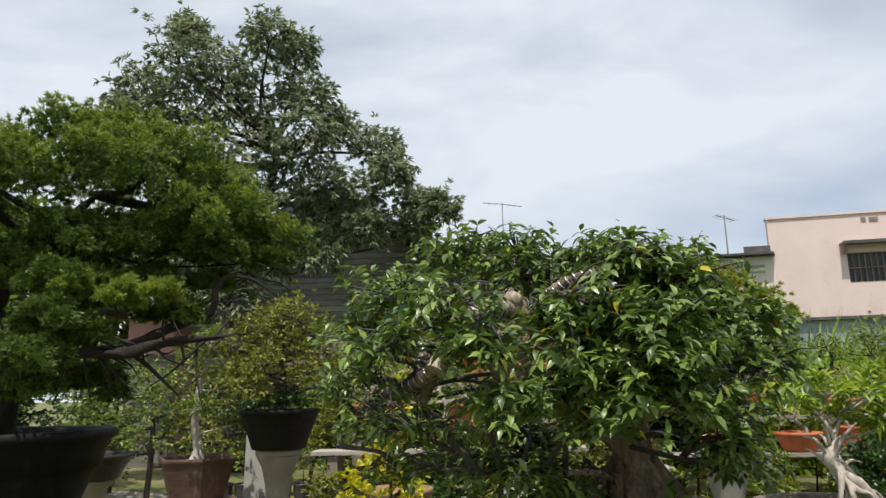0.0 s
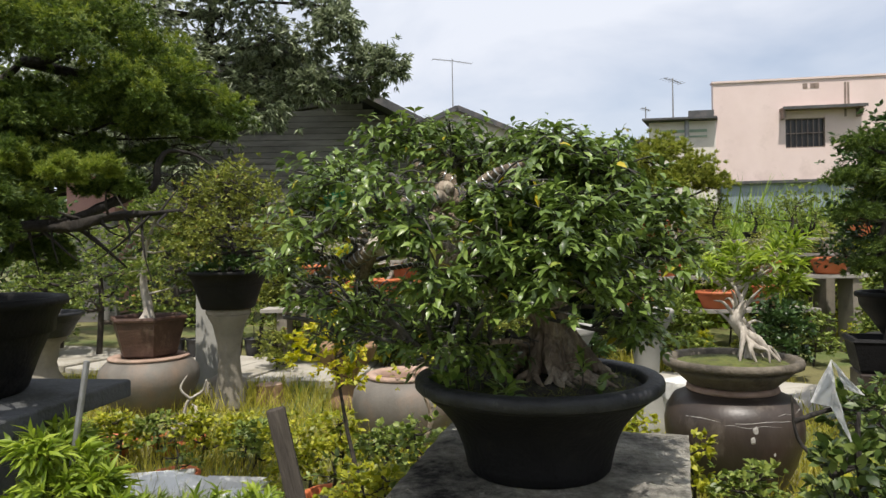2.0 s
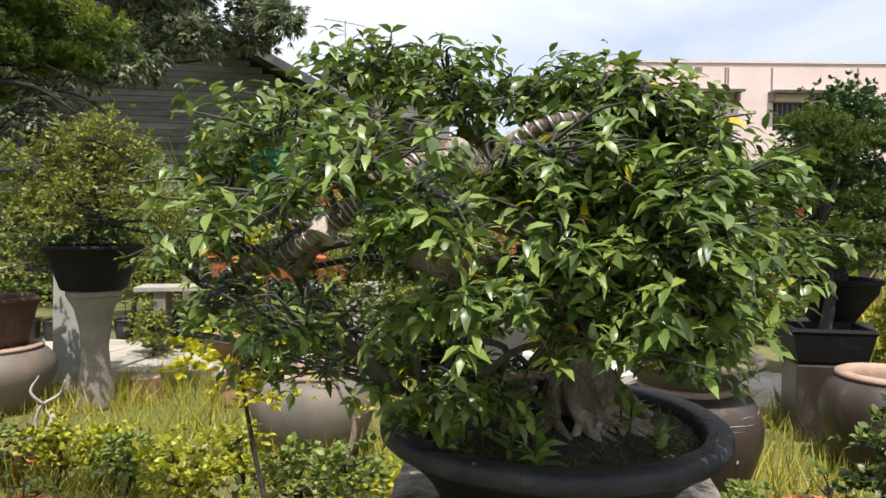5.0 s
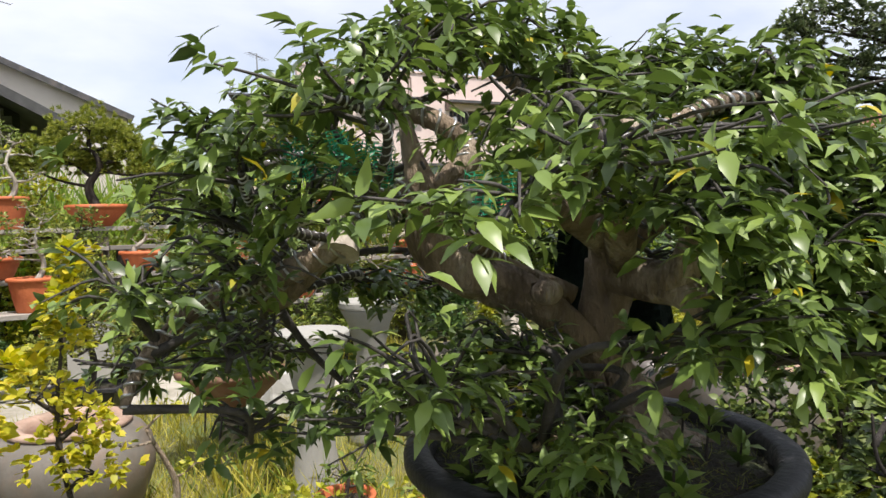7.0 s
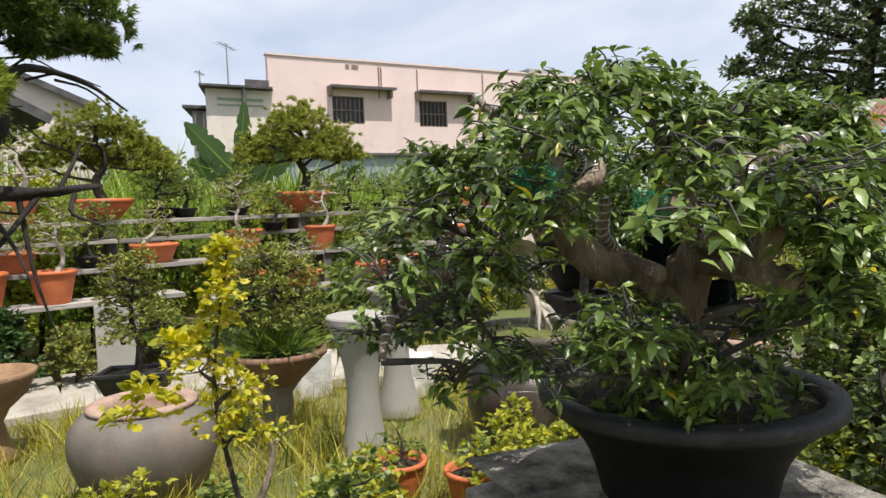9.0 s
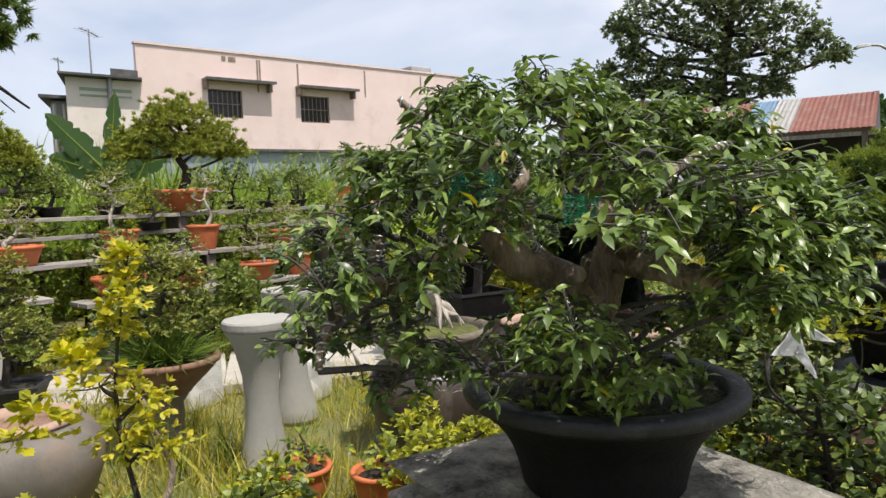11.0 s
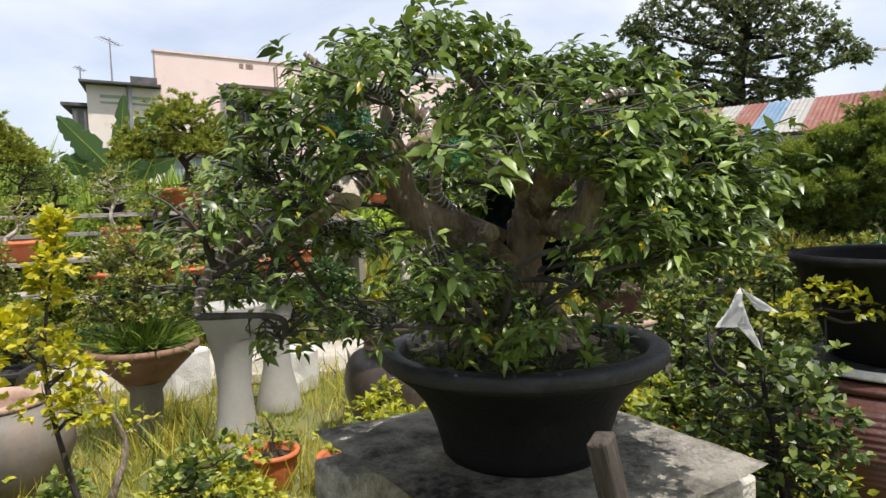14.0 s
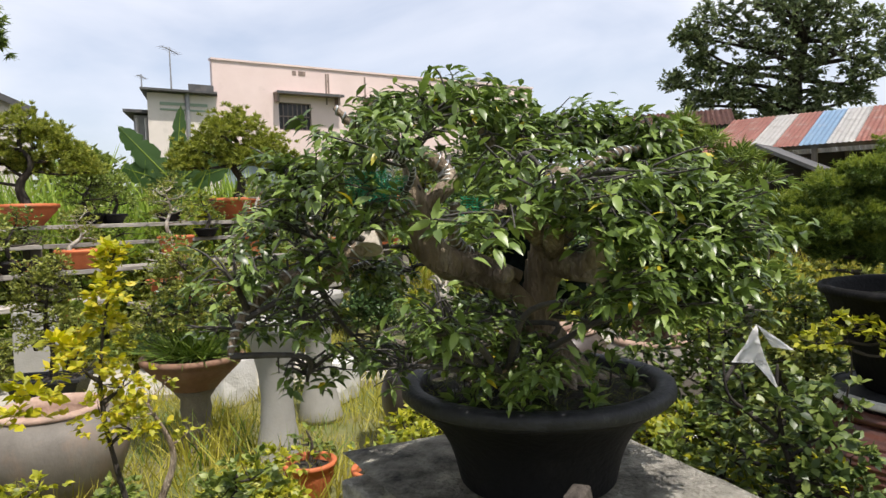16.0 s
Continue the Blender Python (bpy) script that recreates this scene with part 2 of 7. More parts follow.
M["leaf_main"] = leafy("leaf_main", (0.040, 0.068, 0.016), (0.115, 0.178, 0.036), (0.20, 0.275, 0.060), 0.37, 0.2, (0.42, 0.34, 0.02))
M["leaf_single"] = leafy("leaf_single", (0.045, 0.075, 0.017), (0.110, 0.172, 0.034), (0.18, 0.25, 0.055), 0.37, 0.2, None, True)
for key in ("leaf_main", "leaf_single"):
    M[key].node_tree.nodes["Principled BSDF"].inputs["Specular IOR Level"].default_value = 0.5
M["leaf_fresh"] = leafy("leaf_fresh", (0.10, 0.16, 0.016), (0.21, 0.29, 0.028), (0.35, 0.43, 0.055), 0.45, 0.35)
M["stake_wood"] = surf("stake_wood", (0.035, 0.030, 0.026), (0.14, 0.12, 0.10), 12, 0.95, 0.9, (0.24, 0.215, 0.18), 6, 0.62, stretch=(1, 1, 0.12), spec=0.1)
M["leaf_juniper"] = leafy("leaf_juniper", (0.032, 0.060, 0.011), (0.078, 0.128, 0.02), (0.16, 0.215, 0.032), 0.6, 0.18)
# Paler yellow-green copy of the juniper leaf, sunlit look put into its colour.
M["leaf_juniper_lit"] = leafy("leaf_juniper_lit", (0.09, 0.14, 0.018), (0.18, 0.24, 0.03), (0.30, 0.34, 0.05), 0.6, 0.25)
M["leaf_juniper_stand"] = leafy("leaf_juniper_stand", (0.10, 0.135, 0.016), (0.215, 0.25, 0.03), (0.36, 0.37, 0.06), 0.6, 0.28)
M["leaf_pine"] = leafy("leaf_pine", (0.055, 0.095, 0.016), (0.13, 0.19, 0.03), (0.24, 0.30, 0.055), 0.45, 0.2)
M["leaf_gold"] = leafy("leaf_gold", (0.25, 0.28, 0.016), (0.43, 0.41, 0.025), (0.61, 0.51, 0.05), 0.5, 0.38)
M["leaf_tree"] = leafy("leaf_tree", (0.05, 0.078, 0.034), (0.125, 0.165, 0.070), (0.26, 0.30, 0.15), 0.4, 0.25)
M["leaf_sucker"] = leafy("leaf_sucker", (0.05, 0.10, 0.016), (0.13, 0.21, 0.035), (0.24, 0.33, 0.07), 0.4, 0.28)
M["leaf_dark"] = leafy("leaf_dark", (0.022, 0.05, 0.014), (0.042, 0.088, 0.02), (0.085, 0.145, 0.036), 0.4, 0.18)
M["leaf_grey"] = leafy("leaf_grey", (0.065, 0.088, 0.045), (0.175, 0.21, 0.115), (0.38, 0.42, 0.27), 0.35, 0.28)
M["leaf_mid"] = leafy("leaf_mid", (0.065, 0.105, 0.02), (0.14, 0.19, 0.035), (0.26, 0.31, 0.065), 0.45, 0.28)
M["leaf_lime"] = leafy("leaf_lime", (0.13, 0.16, 0.012), (0.27, 0.29, 0.022), (0.45, 0.43, 0.04), 0.45, 0.35)
M["leaf_yellow"] = leafy("leaf_yellow", (0.24, 0.26, 0.012), (0.46, 0.44, 0.02), (0.64, 0.57, 0.035), 0.5, 0.4)
M["leaf_olive"] = leafy("leaf_olive", (0.085, 0.105, 0.02), (0.18, 0.21, 0.036), (0.31, 0.32, 0.06), 0.6, 0.25, (0.30, 0.13, 0.05))
M["leaf_round"] = leafy("leaf_round", (0.024, 0.046, 0.011), (0.07, 0.11, 0.023), (0.17, 0.215, 0.05), 0.42, 0.2)
M["bark_black"] = surf("bark_black", (0.010, 0.008, 0.007), (0.032, 0.026, 0.02), 18, 0.9, 0.6, stretch=(1, 1, 0.4))
M["leaf_banana"] = leafy("leaf_banana", (0.06, 0.12, 0.035), (0.09, 0.165, 0.05), (0.15, 0.23, 0.08), 0.4, 0.3)
M["cloth_white"] = leafy("cloth_white", (0.80, 0.81, 0.82), (0.84, 0.84, 0.84), (0.86, 0.86, 0.86), 0.5, 0.5)
M["cloth_white"].node_tree.nodes["Hue/Saturation/Value"].inputs["Value"].default_value = 1.0
M["grass"] = leafy("grass", (0.17, 0.17, 0.02), (0.34, 0.32, 0.035), (0.52, 0.46, 0.09), 0.6, 0.35)
M["grass_field"] = leafy("grass_field", (0.10, 0.17, 0.02), (0.20, 0.30, 0.035), (0.34, 0.42, 0.07), 0.6, 0.35)
M["grass_green"] = leafy("grass_green", (0.06, 0.11, 0.015), (0.12, 0.20, 0.025), (0.22, 0.30, 0.05), 0.6, 0.3)

# ---- mesh helpers ----


def part(name, geo, material, parent=None, label="", at=None, smooth=False):
    """Links a bmesh or mesh as one object, under a thing or a part."""
    if isinstance(geo, bmesh.types.BMesh):
        me = bpy.data.meshes.new(name)
        bmesh.ops.recalc_face_normals(geo, faces=geo.faces)
        geo.to_mesh(me)
        geo.free()
    else:
        me = geo
    if material is not None and not me.materials:
        me.materials.append(M[material])
    if smooth:
        me.shade_smooth()
    ob = new(name, me)
    if parent:
        ob.parent = parent
    if at is not None:
        ob.matrix_basis = at if isinstance(at, Matrix) else Matrix.Translation(at)
    if label:
        ob["label"] = label
    return ob


def thing(name, label, category, at=(0, 0, 0), group="", turn=0.0):
    ob = new(name)
    ob.matrix_basis = pose(*at, 0, 0, turn)
    ob.empty_display_size = 0.1
    return tagged(ob, label, category, group)


def lathe(profile, seg=36, wobble=0.0, sx=1.0, sy=1.0, rot=0.0, bm=None, at=(0, 0, 0)):
    """Turns (radius, height) pairs round the z axis."""
    bm = bm or bmesh.new()
    rings = []
    for k, (r, z) in enumerate(profile):
        if r < 1e-6:
            rings.append([bm.verts.new((at[0], at[1], at[2] + z))])
            continue
        ring = []
        for i in range(seg):
            a = 2 * math.pi * i / seg + rot
            q = r * (1 + wobble * noise.noise((math.cos(a) * 1.5, math.sin(a) * 1.5, z * 4 + r)))
            ring.append(bm.verts.new((at[0] + q * math.cos(a) * sx, at[1] + q * math.sin(a) * sy, at[2] + z)))
        rings.append(ring)
    for a, b in zip(rings, rings[1:]):
        if len(a) == 1 and len(b) == 1:
            continue
        for i in range(seg):
            j = (i + 1) % seg
            if len(a) == 1:
                bm.faces.new((a[0], b[j], b[i]))
            elif len(b) == 1:
                bm.faces.new((a[i], a[j], b[0]))
            else:
                bm.faces.new((a[i], a[j], b[j], b[i]))
    return bm


def box(cx, cy, cz, lx, ly, lz, turn=0.0, bevel=0.0, bm=None):
    bm = bm or bmesh.new()
    made = bmesh.ops.create_cube(bm, size=1.0)["verts"]
    bmesh.ops.transform(bm, matrix=pose(cx, cy, cz, 0, 0, turn) @ Matrix.Diagonal((lx, ly, lz, 1)), verts=made)
    if bevel:
        edges = list({e for v in made for e in v.link_edges})
        bmesh.ops.bevel(bm, geom=edges, offset=bevel, segments=2, affect="EDGES", profile=0.5)
    return bm


def curve_points(pts, per=6):
    """A smooth line through the points."""
    p = [Vector(q) for q in pts]
    p = [p[0] * 2 - p[1]] + p + [p[-1] * 2 - p[-2]]
    out = []
    for i in range(1, len(p) - 2):
        for k in range(per):
            t = k / per
            a, b, c, d = p[i - 1], p[i], p[i + 1], p[i + 2]
            out.append(0.5 * (2 * b + (c - a) * t + (2 * a - 5 * b + 4 * c - d) * t * t + (3 * b - a - 3 * c + d) * t ** 3))
    out.append(p[-2])
    return out


def tube(pts, radii, seg=8, rough=0.0, per=6, bm=None, cap=True):
    """A limb along a smooth line, its thickness running through the radii, uneven by rough."""
    bm = bm or bmesh.new()
    line = curve_points(pts, per) if per > 1 else [Vector(q) for q in pts]
    rr = np.interp(np.linspace(0, 1, len(line)), np.linspace(0, 1, len(radii)), radii)
    side = Vector((0.31, 0.95, 0.05))
    rings = []
    for k, c in enumerate(line):
        d = (line[min(k + 1, len(line) - 1)] - line[max(k - 1, 0)]).normalized()
        side = side - d * side.dot(d)
        if side.length < 1e-4:
            side = d.orthogonal()
        side.normalize()
        up = d.cross(side)
        ring = []
        for i in range(seg):
            a = 2 * math.pi * i / seg
            q = rr[k]
            if rough:
                q *= 1 + rough * noise.noise((c.x * 14 + math.cos(a) * 1.3, c.y * 14 + math.sin(a) * 1.3, c.z * 9))
            ring.append(bm.verts.new(c + (side * math.cos(a) + up * math.sin(a)) * q))
        rings.append(ring)
    for a, b in zip(rings, rings[1:]):
        for i in range(seg):
            j = (i + 1) % seg
            bm.faces.new((a[i], a[j], b[j], b[i]))
    if cap:
        bm.faces.new(rings[0][::-1])
        bm.faces.new(rings[-1])
    return bm


def coil(pts, radius, pitch, wire, bm=None):
    """Wire wound round a limb, its radius running through the radii."""
    radii = radius if isinstance(radius, (list, tuple)) else [radius, radius]
    line = curve_points(pts, 8)
    total = sum((b - a).length for a, b in zip(line, line[1:]))
    turns, out, side, run = total / pitch, [], Vector((0.3, 0.9, 0.1)), 0.0
    n = int(turns * 9)
    for k in range(n):
        s = k / max(1, n - 1) * (len(line) - 1)
        i = min(int(s), len(line) - 2)
        c = line[i].lerp(line[i + 1], s - i)
        d = (line[i + 1] - line[i]).normalized()
        side = (side - d * side.dot(d)).normalized()
        a = 2 * math.pi * k / 9
        out.append(c + (side * math.cos(a) + d.cross(side) * math.sin(a)) * float(np.interp(k / n, np.linspace(0, 1, len(radii)), radii)))
    return tube(out, [wire, wire], 5, per=1, bm=bm)


# leaf shapes: length 1 along y, face up
def lance(w, droop=0.16, fold=0.05):
    v = [(0, 0, 0), (w * 0.8, 0.28, fold), (0, 0.33, 0.015), (-w * 0.8, 0.28, fold), (w * 0.85, 0.6, fold - droop * 0.25), (0, 0.66, -droop * 0.35),
         (-w * 0.85, 0.6, fold - droop * 0.25), (0, 1, -droop)]
    f = [(0, 1, 2), (0, 2, 3), (2, 1, 4), (2, 4, 5), (2, 5, 6), (2, 6, 3), (5, 4, 7), (5, 7, 6)]
    return np.array(v, float), np.array(f)


def blade(w, bend):
    v = [(-w, 0, 0), (w, 0, 0), (-w * 0.7, 0.5, -bend * 0.2), (w * 0.7, 0.5, -bend * 0.2), (0, 1, -bend)]
    return np.array(v, float), np.array([(0, 1, 3), (0, 3, 2), (2, 3, 4)])


def spray(n, spread, w, seed):
    """A tuft of short needles that fan out from one foot."""
    g = np.random.default_rng(seed)
    v, f = [], []
    for k in range(n):
        d = np.array([g.normal() * spread, 1.0, g.normal() * spread])
        d *= g.uniform(0.55, 1.0) / np.linalg.norm(d)
        s = np.cross(d, g.normal(size=3))
        s *= w / np.linalg.norm(s)
        o = len(v)
        v += [d * 0.15 - s, d * 0.15 + s, d]
        f.append((o, o + 1, o + 2))
    return np.array(v, float), np.array(f)


LEAF = lance(0.255, 0.20)
LEAF_DROOP = lance(0.235, 0.34)
LEAF_CROWN = lance(0.225, 0.24)
LEAF_CROWN_DROOP = lance(0.205, 0.40)
LEAF_ROUND = lance(0.34, 0.12)
LEAF_STRAP = lance(0.11, 0.3)
LEAF_FAR = (np.array([(0, 0, 0), (0.24, 0.5, 0.06), (0, 1, -0.12), (-0.24, 0.5, 0.06)], float), np.array([(0, 1, 2), (0, 2, 3)]))
LEAF_SLIM = (np.array([(0, 0, 0), (0.13, 0.45, 0.05), (0, 1, -0.22), (-0.13, 0.45, 0.05)], float), np.array([(0, 1, 2), (0, 2, 3)]))
NEEDLES = spray(7, 0.6, 0.085, 1)
NEEDLES_FAR = spray(6, 0.6, 0.10, 2)
BLADE = blade(0.018, 0.28)


def leaf_mesh(name, shape, pos, direction, size, lean=0.5):
    """Many leaves as one mesh, each along its direction with its face roughly up."""
    v, f = shape
    n = len(pos)
    y = direction / np.linalg.norm(direction, axis=1, keepdims=True)
    up = np.array([0, 0, 1.0]) + rng.normal(size=(n, 3)) * lean
    z = up - (up * y).sum(1, keepdims=True) * y
    z /= np.linalg.norm(z, axis=1, keepdims=True) + 1e-9
    x = np.cross(y, z)
    basis = np.stack([x, y, z], 2)
    s = np.broadcast_to(np.asarray(size, float), (n,))
    verts = (np.einsum("nij,kj->nki", basis, v) * s[:, None, None] + pos[:, None, :]).reshape(-1, 3)
    faces = (f[None] + (np.arange(n) * len(v))[:, None, None]).reshape(-1, 3)
    me = bpy.data.meshes.new(name)
    me.vertices.add(len(verts))
    me.vertices.foreach_set("co", verts.ravel())
    me.loops.add(faces.size)
    me.loops.foreach_set("vertex_index", faces.ravel().astype(np.int32))
    me.polygons.add(len(faces))
    me.polygons.foreach_set("loop_start", np.arange(0, faces.size, 3, dtype=np.int32))
    me.update(calc_edges=True)
    return me


def ball(n, low=-1.0):
    d = rng.normal(size=(n * 3 + 20, 3))
    d /= np.linalg.norm(d, axis=1, keepdims=True)
    return d[d[:, 2] > low][:n]


def pad_tips(pads, per, low=-0.4, inner=0.55):
    """Twig ends spread through flattened clumps (x, y, z, radius, flatness): places and ways outward."""
    pos, out = [], []
    for x, y, z, r, flat in pads:
        d = ball(per, low)
        s = rng.uniform(inner, 1.0, (len(d), 1)) * (1 + 0.22 * rng.normal(size=(len(d), 1)))
        pos.append(np.array([x, y, z]) + d * s * np.array([r, r, r * flat]))
        out.append(d * np.array([1, 1, 0.8]) + np.array([0, 0, 0.15]))
    return np.concatenate(pos), np.concatenate(out)


def whorl(pos, out, k, wide=0.8, back=0.03):
    """k leaves round each twig end."""
    p, o = np.repeat(pos, k, 0), np.repeat(out, k, 0)
    d = o / np.linalg.norm(o, axis=1, keepdims=True) + rng.normal(size=o.shape) * wide * np.array([1, 1, 0.55])
    return p - o * rng.uniform(0, back, (len(p), 1)), d


def rosette(pos, out, k, shoot=0.06):
    """k leaves set round each short upright shoot, splayed outward and a little down."""
    a = out * 0.7 + np.array([0, 0, 0.75])
    a = np.repeat(a / np.linalg.norm(a, axis=1, keepdims=True), k, 0)
    u = np.cross(a, np.array([0.31, 0.93, 0.17]))
    u /= np.linalg.norm(u, axis=1, keepdims=True)
    w = np.cross(a, u)
    n = len(a)
    turn = np.tile(np.arange(k) * 2.4, len(pos)) + np.repeat(rng.uniform(0, 6.28, len(pos)), k) + rng.normal(size=n) * 0.35
    tilt = rng.uniform(0.75, 1.6, n)[:, None]
    d = a * np.cos(tilt) + (u * np.cos(turn)[:, None] + w * np.sin(turn)[:, None]) * np.sin(tilt)
    return np.repeat(pos, k, 0) - a * rng.uniform(0, shoot, (n, 1)), d


def foliage(name, shape, pads, per, k, size, material, parent, low=-0.4, inner=0.55, wide=0.8, back=0.03, label="", lean=0.5, droop=0.0):
    pos, out = pad_tips(pads, per, low, inner)
    p, d = whorl(pos, out, k, wide, back)
    s = rng.uniform(size[0], size[1], len(p))
    d[:, 2] -= droop
    return part(name, leaf_mesh(name, shape, p, d, s, lean), material, parent, label)

# ---- ground and large structure ----


def make_ground():
    bm = bmesh.new()
    n = 90
    u = [(k / n * 2 - 1) for k in range(n + 1)]
    xs = [math.copysign(abs(a) ** 3.2 * 900, a) for a in u]
    vs = [[bm.verts.new((x, y + 3, 0.035 * noise.noise((x * 0.9, y * 0.9, 0)) if abs(x) < 12 and abs(y) < 12 else 0)) for y in xs] for x in xs]
    for i in range(n):
        for j in range(n):
            bm.faces.new((vs[i][j], vs[i + 1][j], vs[i + 1][j + 1], vs[i][j + 1]))
    return tagged(part("ground", bm, "ground", smooth=True), "yellow-green grassy ground between the pots", "ground", kind="structure")


make_ground()

# walkway of pale concrete slabs, laid one after another
WAY = curve_points([(-7.5, 8.3, 0), (-3.4, 6.45, 0), (-1.7, 5.8, 0), (0.1, 5.55, 0), (1.7, 4.75, 0), (3.2, 3.7, 0), (5.5, 2.6, 0)], 3)
pavement = new("pavement")
tagged(pavement, "pale concrete walkway of weathered slabs", "pavement", kind="structure")
for k, (a, b) in enumerate(zip(WAY, WAY[1:])):
    d = b - a
    c = (a + b) / 2
    part("paving_slab", box(0, 0, 0.03, d.length * 0.985, 1.35, 0.09, 0, 0.012), "concrete_path", pavement,
         at=pose(c.x, c.y, 0.012 * math.sin(k * 2.3), 0, 0, math.degrees(math.atan2(d.y, d.x))))


def wall_box(x0, x1, y0, y1, z0, z1):
    return box((x0 + x1) / 2, (y0 + y1) / 2, (z0 + z1) / 2, x1 - x0, y1 - y0, z1 - z0)


def wall_with_holes(length, height, thick, holes, base=0.0):
    """A wall along x from 0, its face at y 0; holes as (x0, x1, z0, z1), cut right through."""
    bm = bmesh.new()
    xs = sorted({0.0, length, *[h[0] for h in holes], *[h[1] for h in holes]})
    zs = sorted({base, height, *[h[2] for h in holes], *[h[3] for h in holes]})
    for a, b in zip(xs, xs[1:]):
        for c, d in zip(zs, zs[1:]):
            if any(h[0] <= a and b <= h[1] and h[2] <= c and d <= h[3] for h in holes):
                continue
            box((a + b) / 2, thick / 2, (c + d) / 2, b - a, thick, d - c, bm=bm)
    bmesh.ops.remove_doubles(bm, verts=bm.verts, dist=1e-4)
    return bm


def corrugated(length, run, waves, depth=0.03):
    """A sheet along x (length) and y (run) with ridges that run along y."""
    bm = bmesh.new()
    n = waves * 4
    rows = []
    for j in (0, 1):
        rows.append([bm.verts.new((length * i / n, run * j, depth * math.cos(i * math.pi / 2))) for i in range(n + 1)])
    for i in range(n):
        bm.faces.new((rows[0][i], rows[0][i + 1], rows[1][i + 1], rows[1][i]))
    made = bmesh.ops.solidify(bm, geom=bm.faces[:], thickness=0.012)
    return bm


# pink two-storey house
pink = thing("apartment_house", "pink-painted two-storey house with dark grilled windows under hoods", "house", (9.62, 22.62, 0), turn=-9.0)
L, TOP = 15.0, 7.13
holes = [(2.42, 3.72, 4.74, 5.78), (6.15, 7.45, 4.70, 5.76)]
part("wall", wall_with_holes(L, TOP, 0.22, holes, 3.55), "paint_pink", pink)
part("wall", wall_box(0.25, L, 0.02, 0.24, 0, 3.53), "zinc", pink, "blue-grey zinc-clad ground floor")
bm = box(0.11, 4.62, TOP / 2, 0.22, 8.76, TOP)
for v in bm.verts:
    v.co.x += 0.33 * (v.co.y - 0.24)
part("wall", bm, "paint_pink", pink)
part("wall", wall_box(L - 0.22, L, 0.24, 9, 0, TOP), "paint_pink", pink)
part("wall", wall_box(3.1, L - 0.22, 8.78, 9, 0, TOP), "paint_pink", pink)
part("roof", wall_box(3.2, L - 0.22, 0.24, 8.78, TOP - 0.45, TOP - 0.3), "roof_dark", pink)
part("coping", wall_box(-0.04, L + 0.04, -0.05, 0.27, TOP + 0.002, TOP + 0.07), "paint_pink", pink)
part("ledge", wall_box(0.0, L, -0.16, -0.003, 3.52, 3.62), "roof_dark", pink)
for x0, x1, z0, z1 in holes:
    w = part("window", wall_box(x0, x1, 0.15, 0.17, z0, z1), "window_dark", pink)
    fr = bmesh.new()
    for k in range(8):
        xx = x0 + (x1 - x0) * k / 7
        box(xx, 0.05, (z0 + z1) / 2, 0.022, 0.022, z1 - z0, bm=fr)
    for k in range(3):
        box((x0 + x1) / 2, 0.05, z0 + (z1 - z0) * (0.02 + 0.48 * k), x1 - x0, 0.03, 0.035, bm=fr)
    part("window_frame", fr, "stain_dark", w, "dark iron grille")
    hood = bmesh.new()
    box((x0 + x1) / 2 + 0.5, -0.23, z1 + 0.30, x1 - x0 + 1.4, 0.45, 0.07, bm=hood)
    box(x0 - 0.12, -0.17, z1 + 0.12, 0.09, 0.33, 0.30, bm=hood)
    box(x1 + 1.05, -0.17, z1 + 0.12, 0.09, 0.33, 0.30, bm=hood)
    part("hood", hood, "stain_dark", pink, "stained concrete hood over the window")
    part("hood_edge", box((x0 + x1) / 2 + 0.5, -0.468, z1 + 0.30, x1 - x0 + 1.42, 0.02, 0.1), "roof_dark", pink)
for x, ln in ((4.35, 1.2), (4.45, 0.9), (6.05, 0.95), (9.2, 1.1), (12.2, 0.8)):
    part("stain", wall_box(x, x + 0.07, -0.012, -0.004, TOP - 0.15 - ln, TOP - 0.15), "stain_dark", pink, "dark run of dirt below the parapet")
for x in (3.0, 3.25, 3.38):
    part("stain", wall_box(x, x + 0.16, -0.012, -0.004, TOP - 0.32, TOP - 0.14), "stain_dark", pink, "dark mould patch below the parapet")
part("water_tank", box(13.2, 1.6, TOP + 0.13, 1.2, 1.0, 0.86, 0, 0.05), "sheet_grey", pink, "square grey water tank on the roof")
part("vent", lathe([(0, 0), (0.16, 0), (0.16, 0.3), (0.24, 0.36), (0.1, 0.52), (0, 0.54)], 14, at=(9.3, 0.9, TOP - 0.3)), "roof_dark", pink)

# low wing beside it
wing = thing("house", "pale low house wing with a dark flat roof and green trim", "house", (7.38, 22.85, 0), turn=-8)
part("wall", wall_with_holes(2.3, 5.82, 0.2, []), "paint_pale", wing)
part("wall", wall_box(0, 0.2, 0.2, 6, 0, 5.82), "paint_pale", wing)
part("wall", wall_box(2.1, 2.3, 0.2, 6, 0, 5.82), "paint_pale", wing)
part("roof", wall_box(-0.3, 2.25, -0.4, 6, 5.84, 5.91), "roof_dark", wing)
part("roof", wall_box(1.35, 2.22, -0.1, 4, 5.92, 6.18), "roof_dark", wing, "dark raised roof box")
part("trim", wall_box(0.4, 2.0, -0.03, -0.003, 5.42, 5.52), "green_trim", wing)
part("trim", wall_box(0.4, 2.0, -0.03, -0.003, 5.24, 5.30), "green_trim", wing)
part("drain_pipe", tube([(1.3, -0.08, 0), (1.3, -0.08, 3), (1.3, -0.08, 5.9)], [0.08, 0.08], 10), "metal_grey", wing)
part("annex", wall_box(-0.62, -0.02, 1.2, 5, 0, 5.2), "sheet_grey", wing)
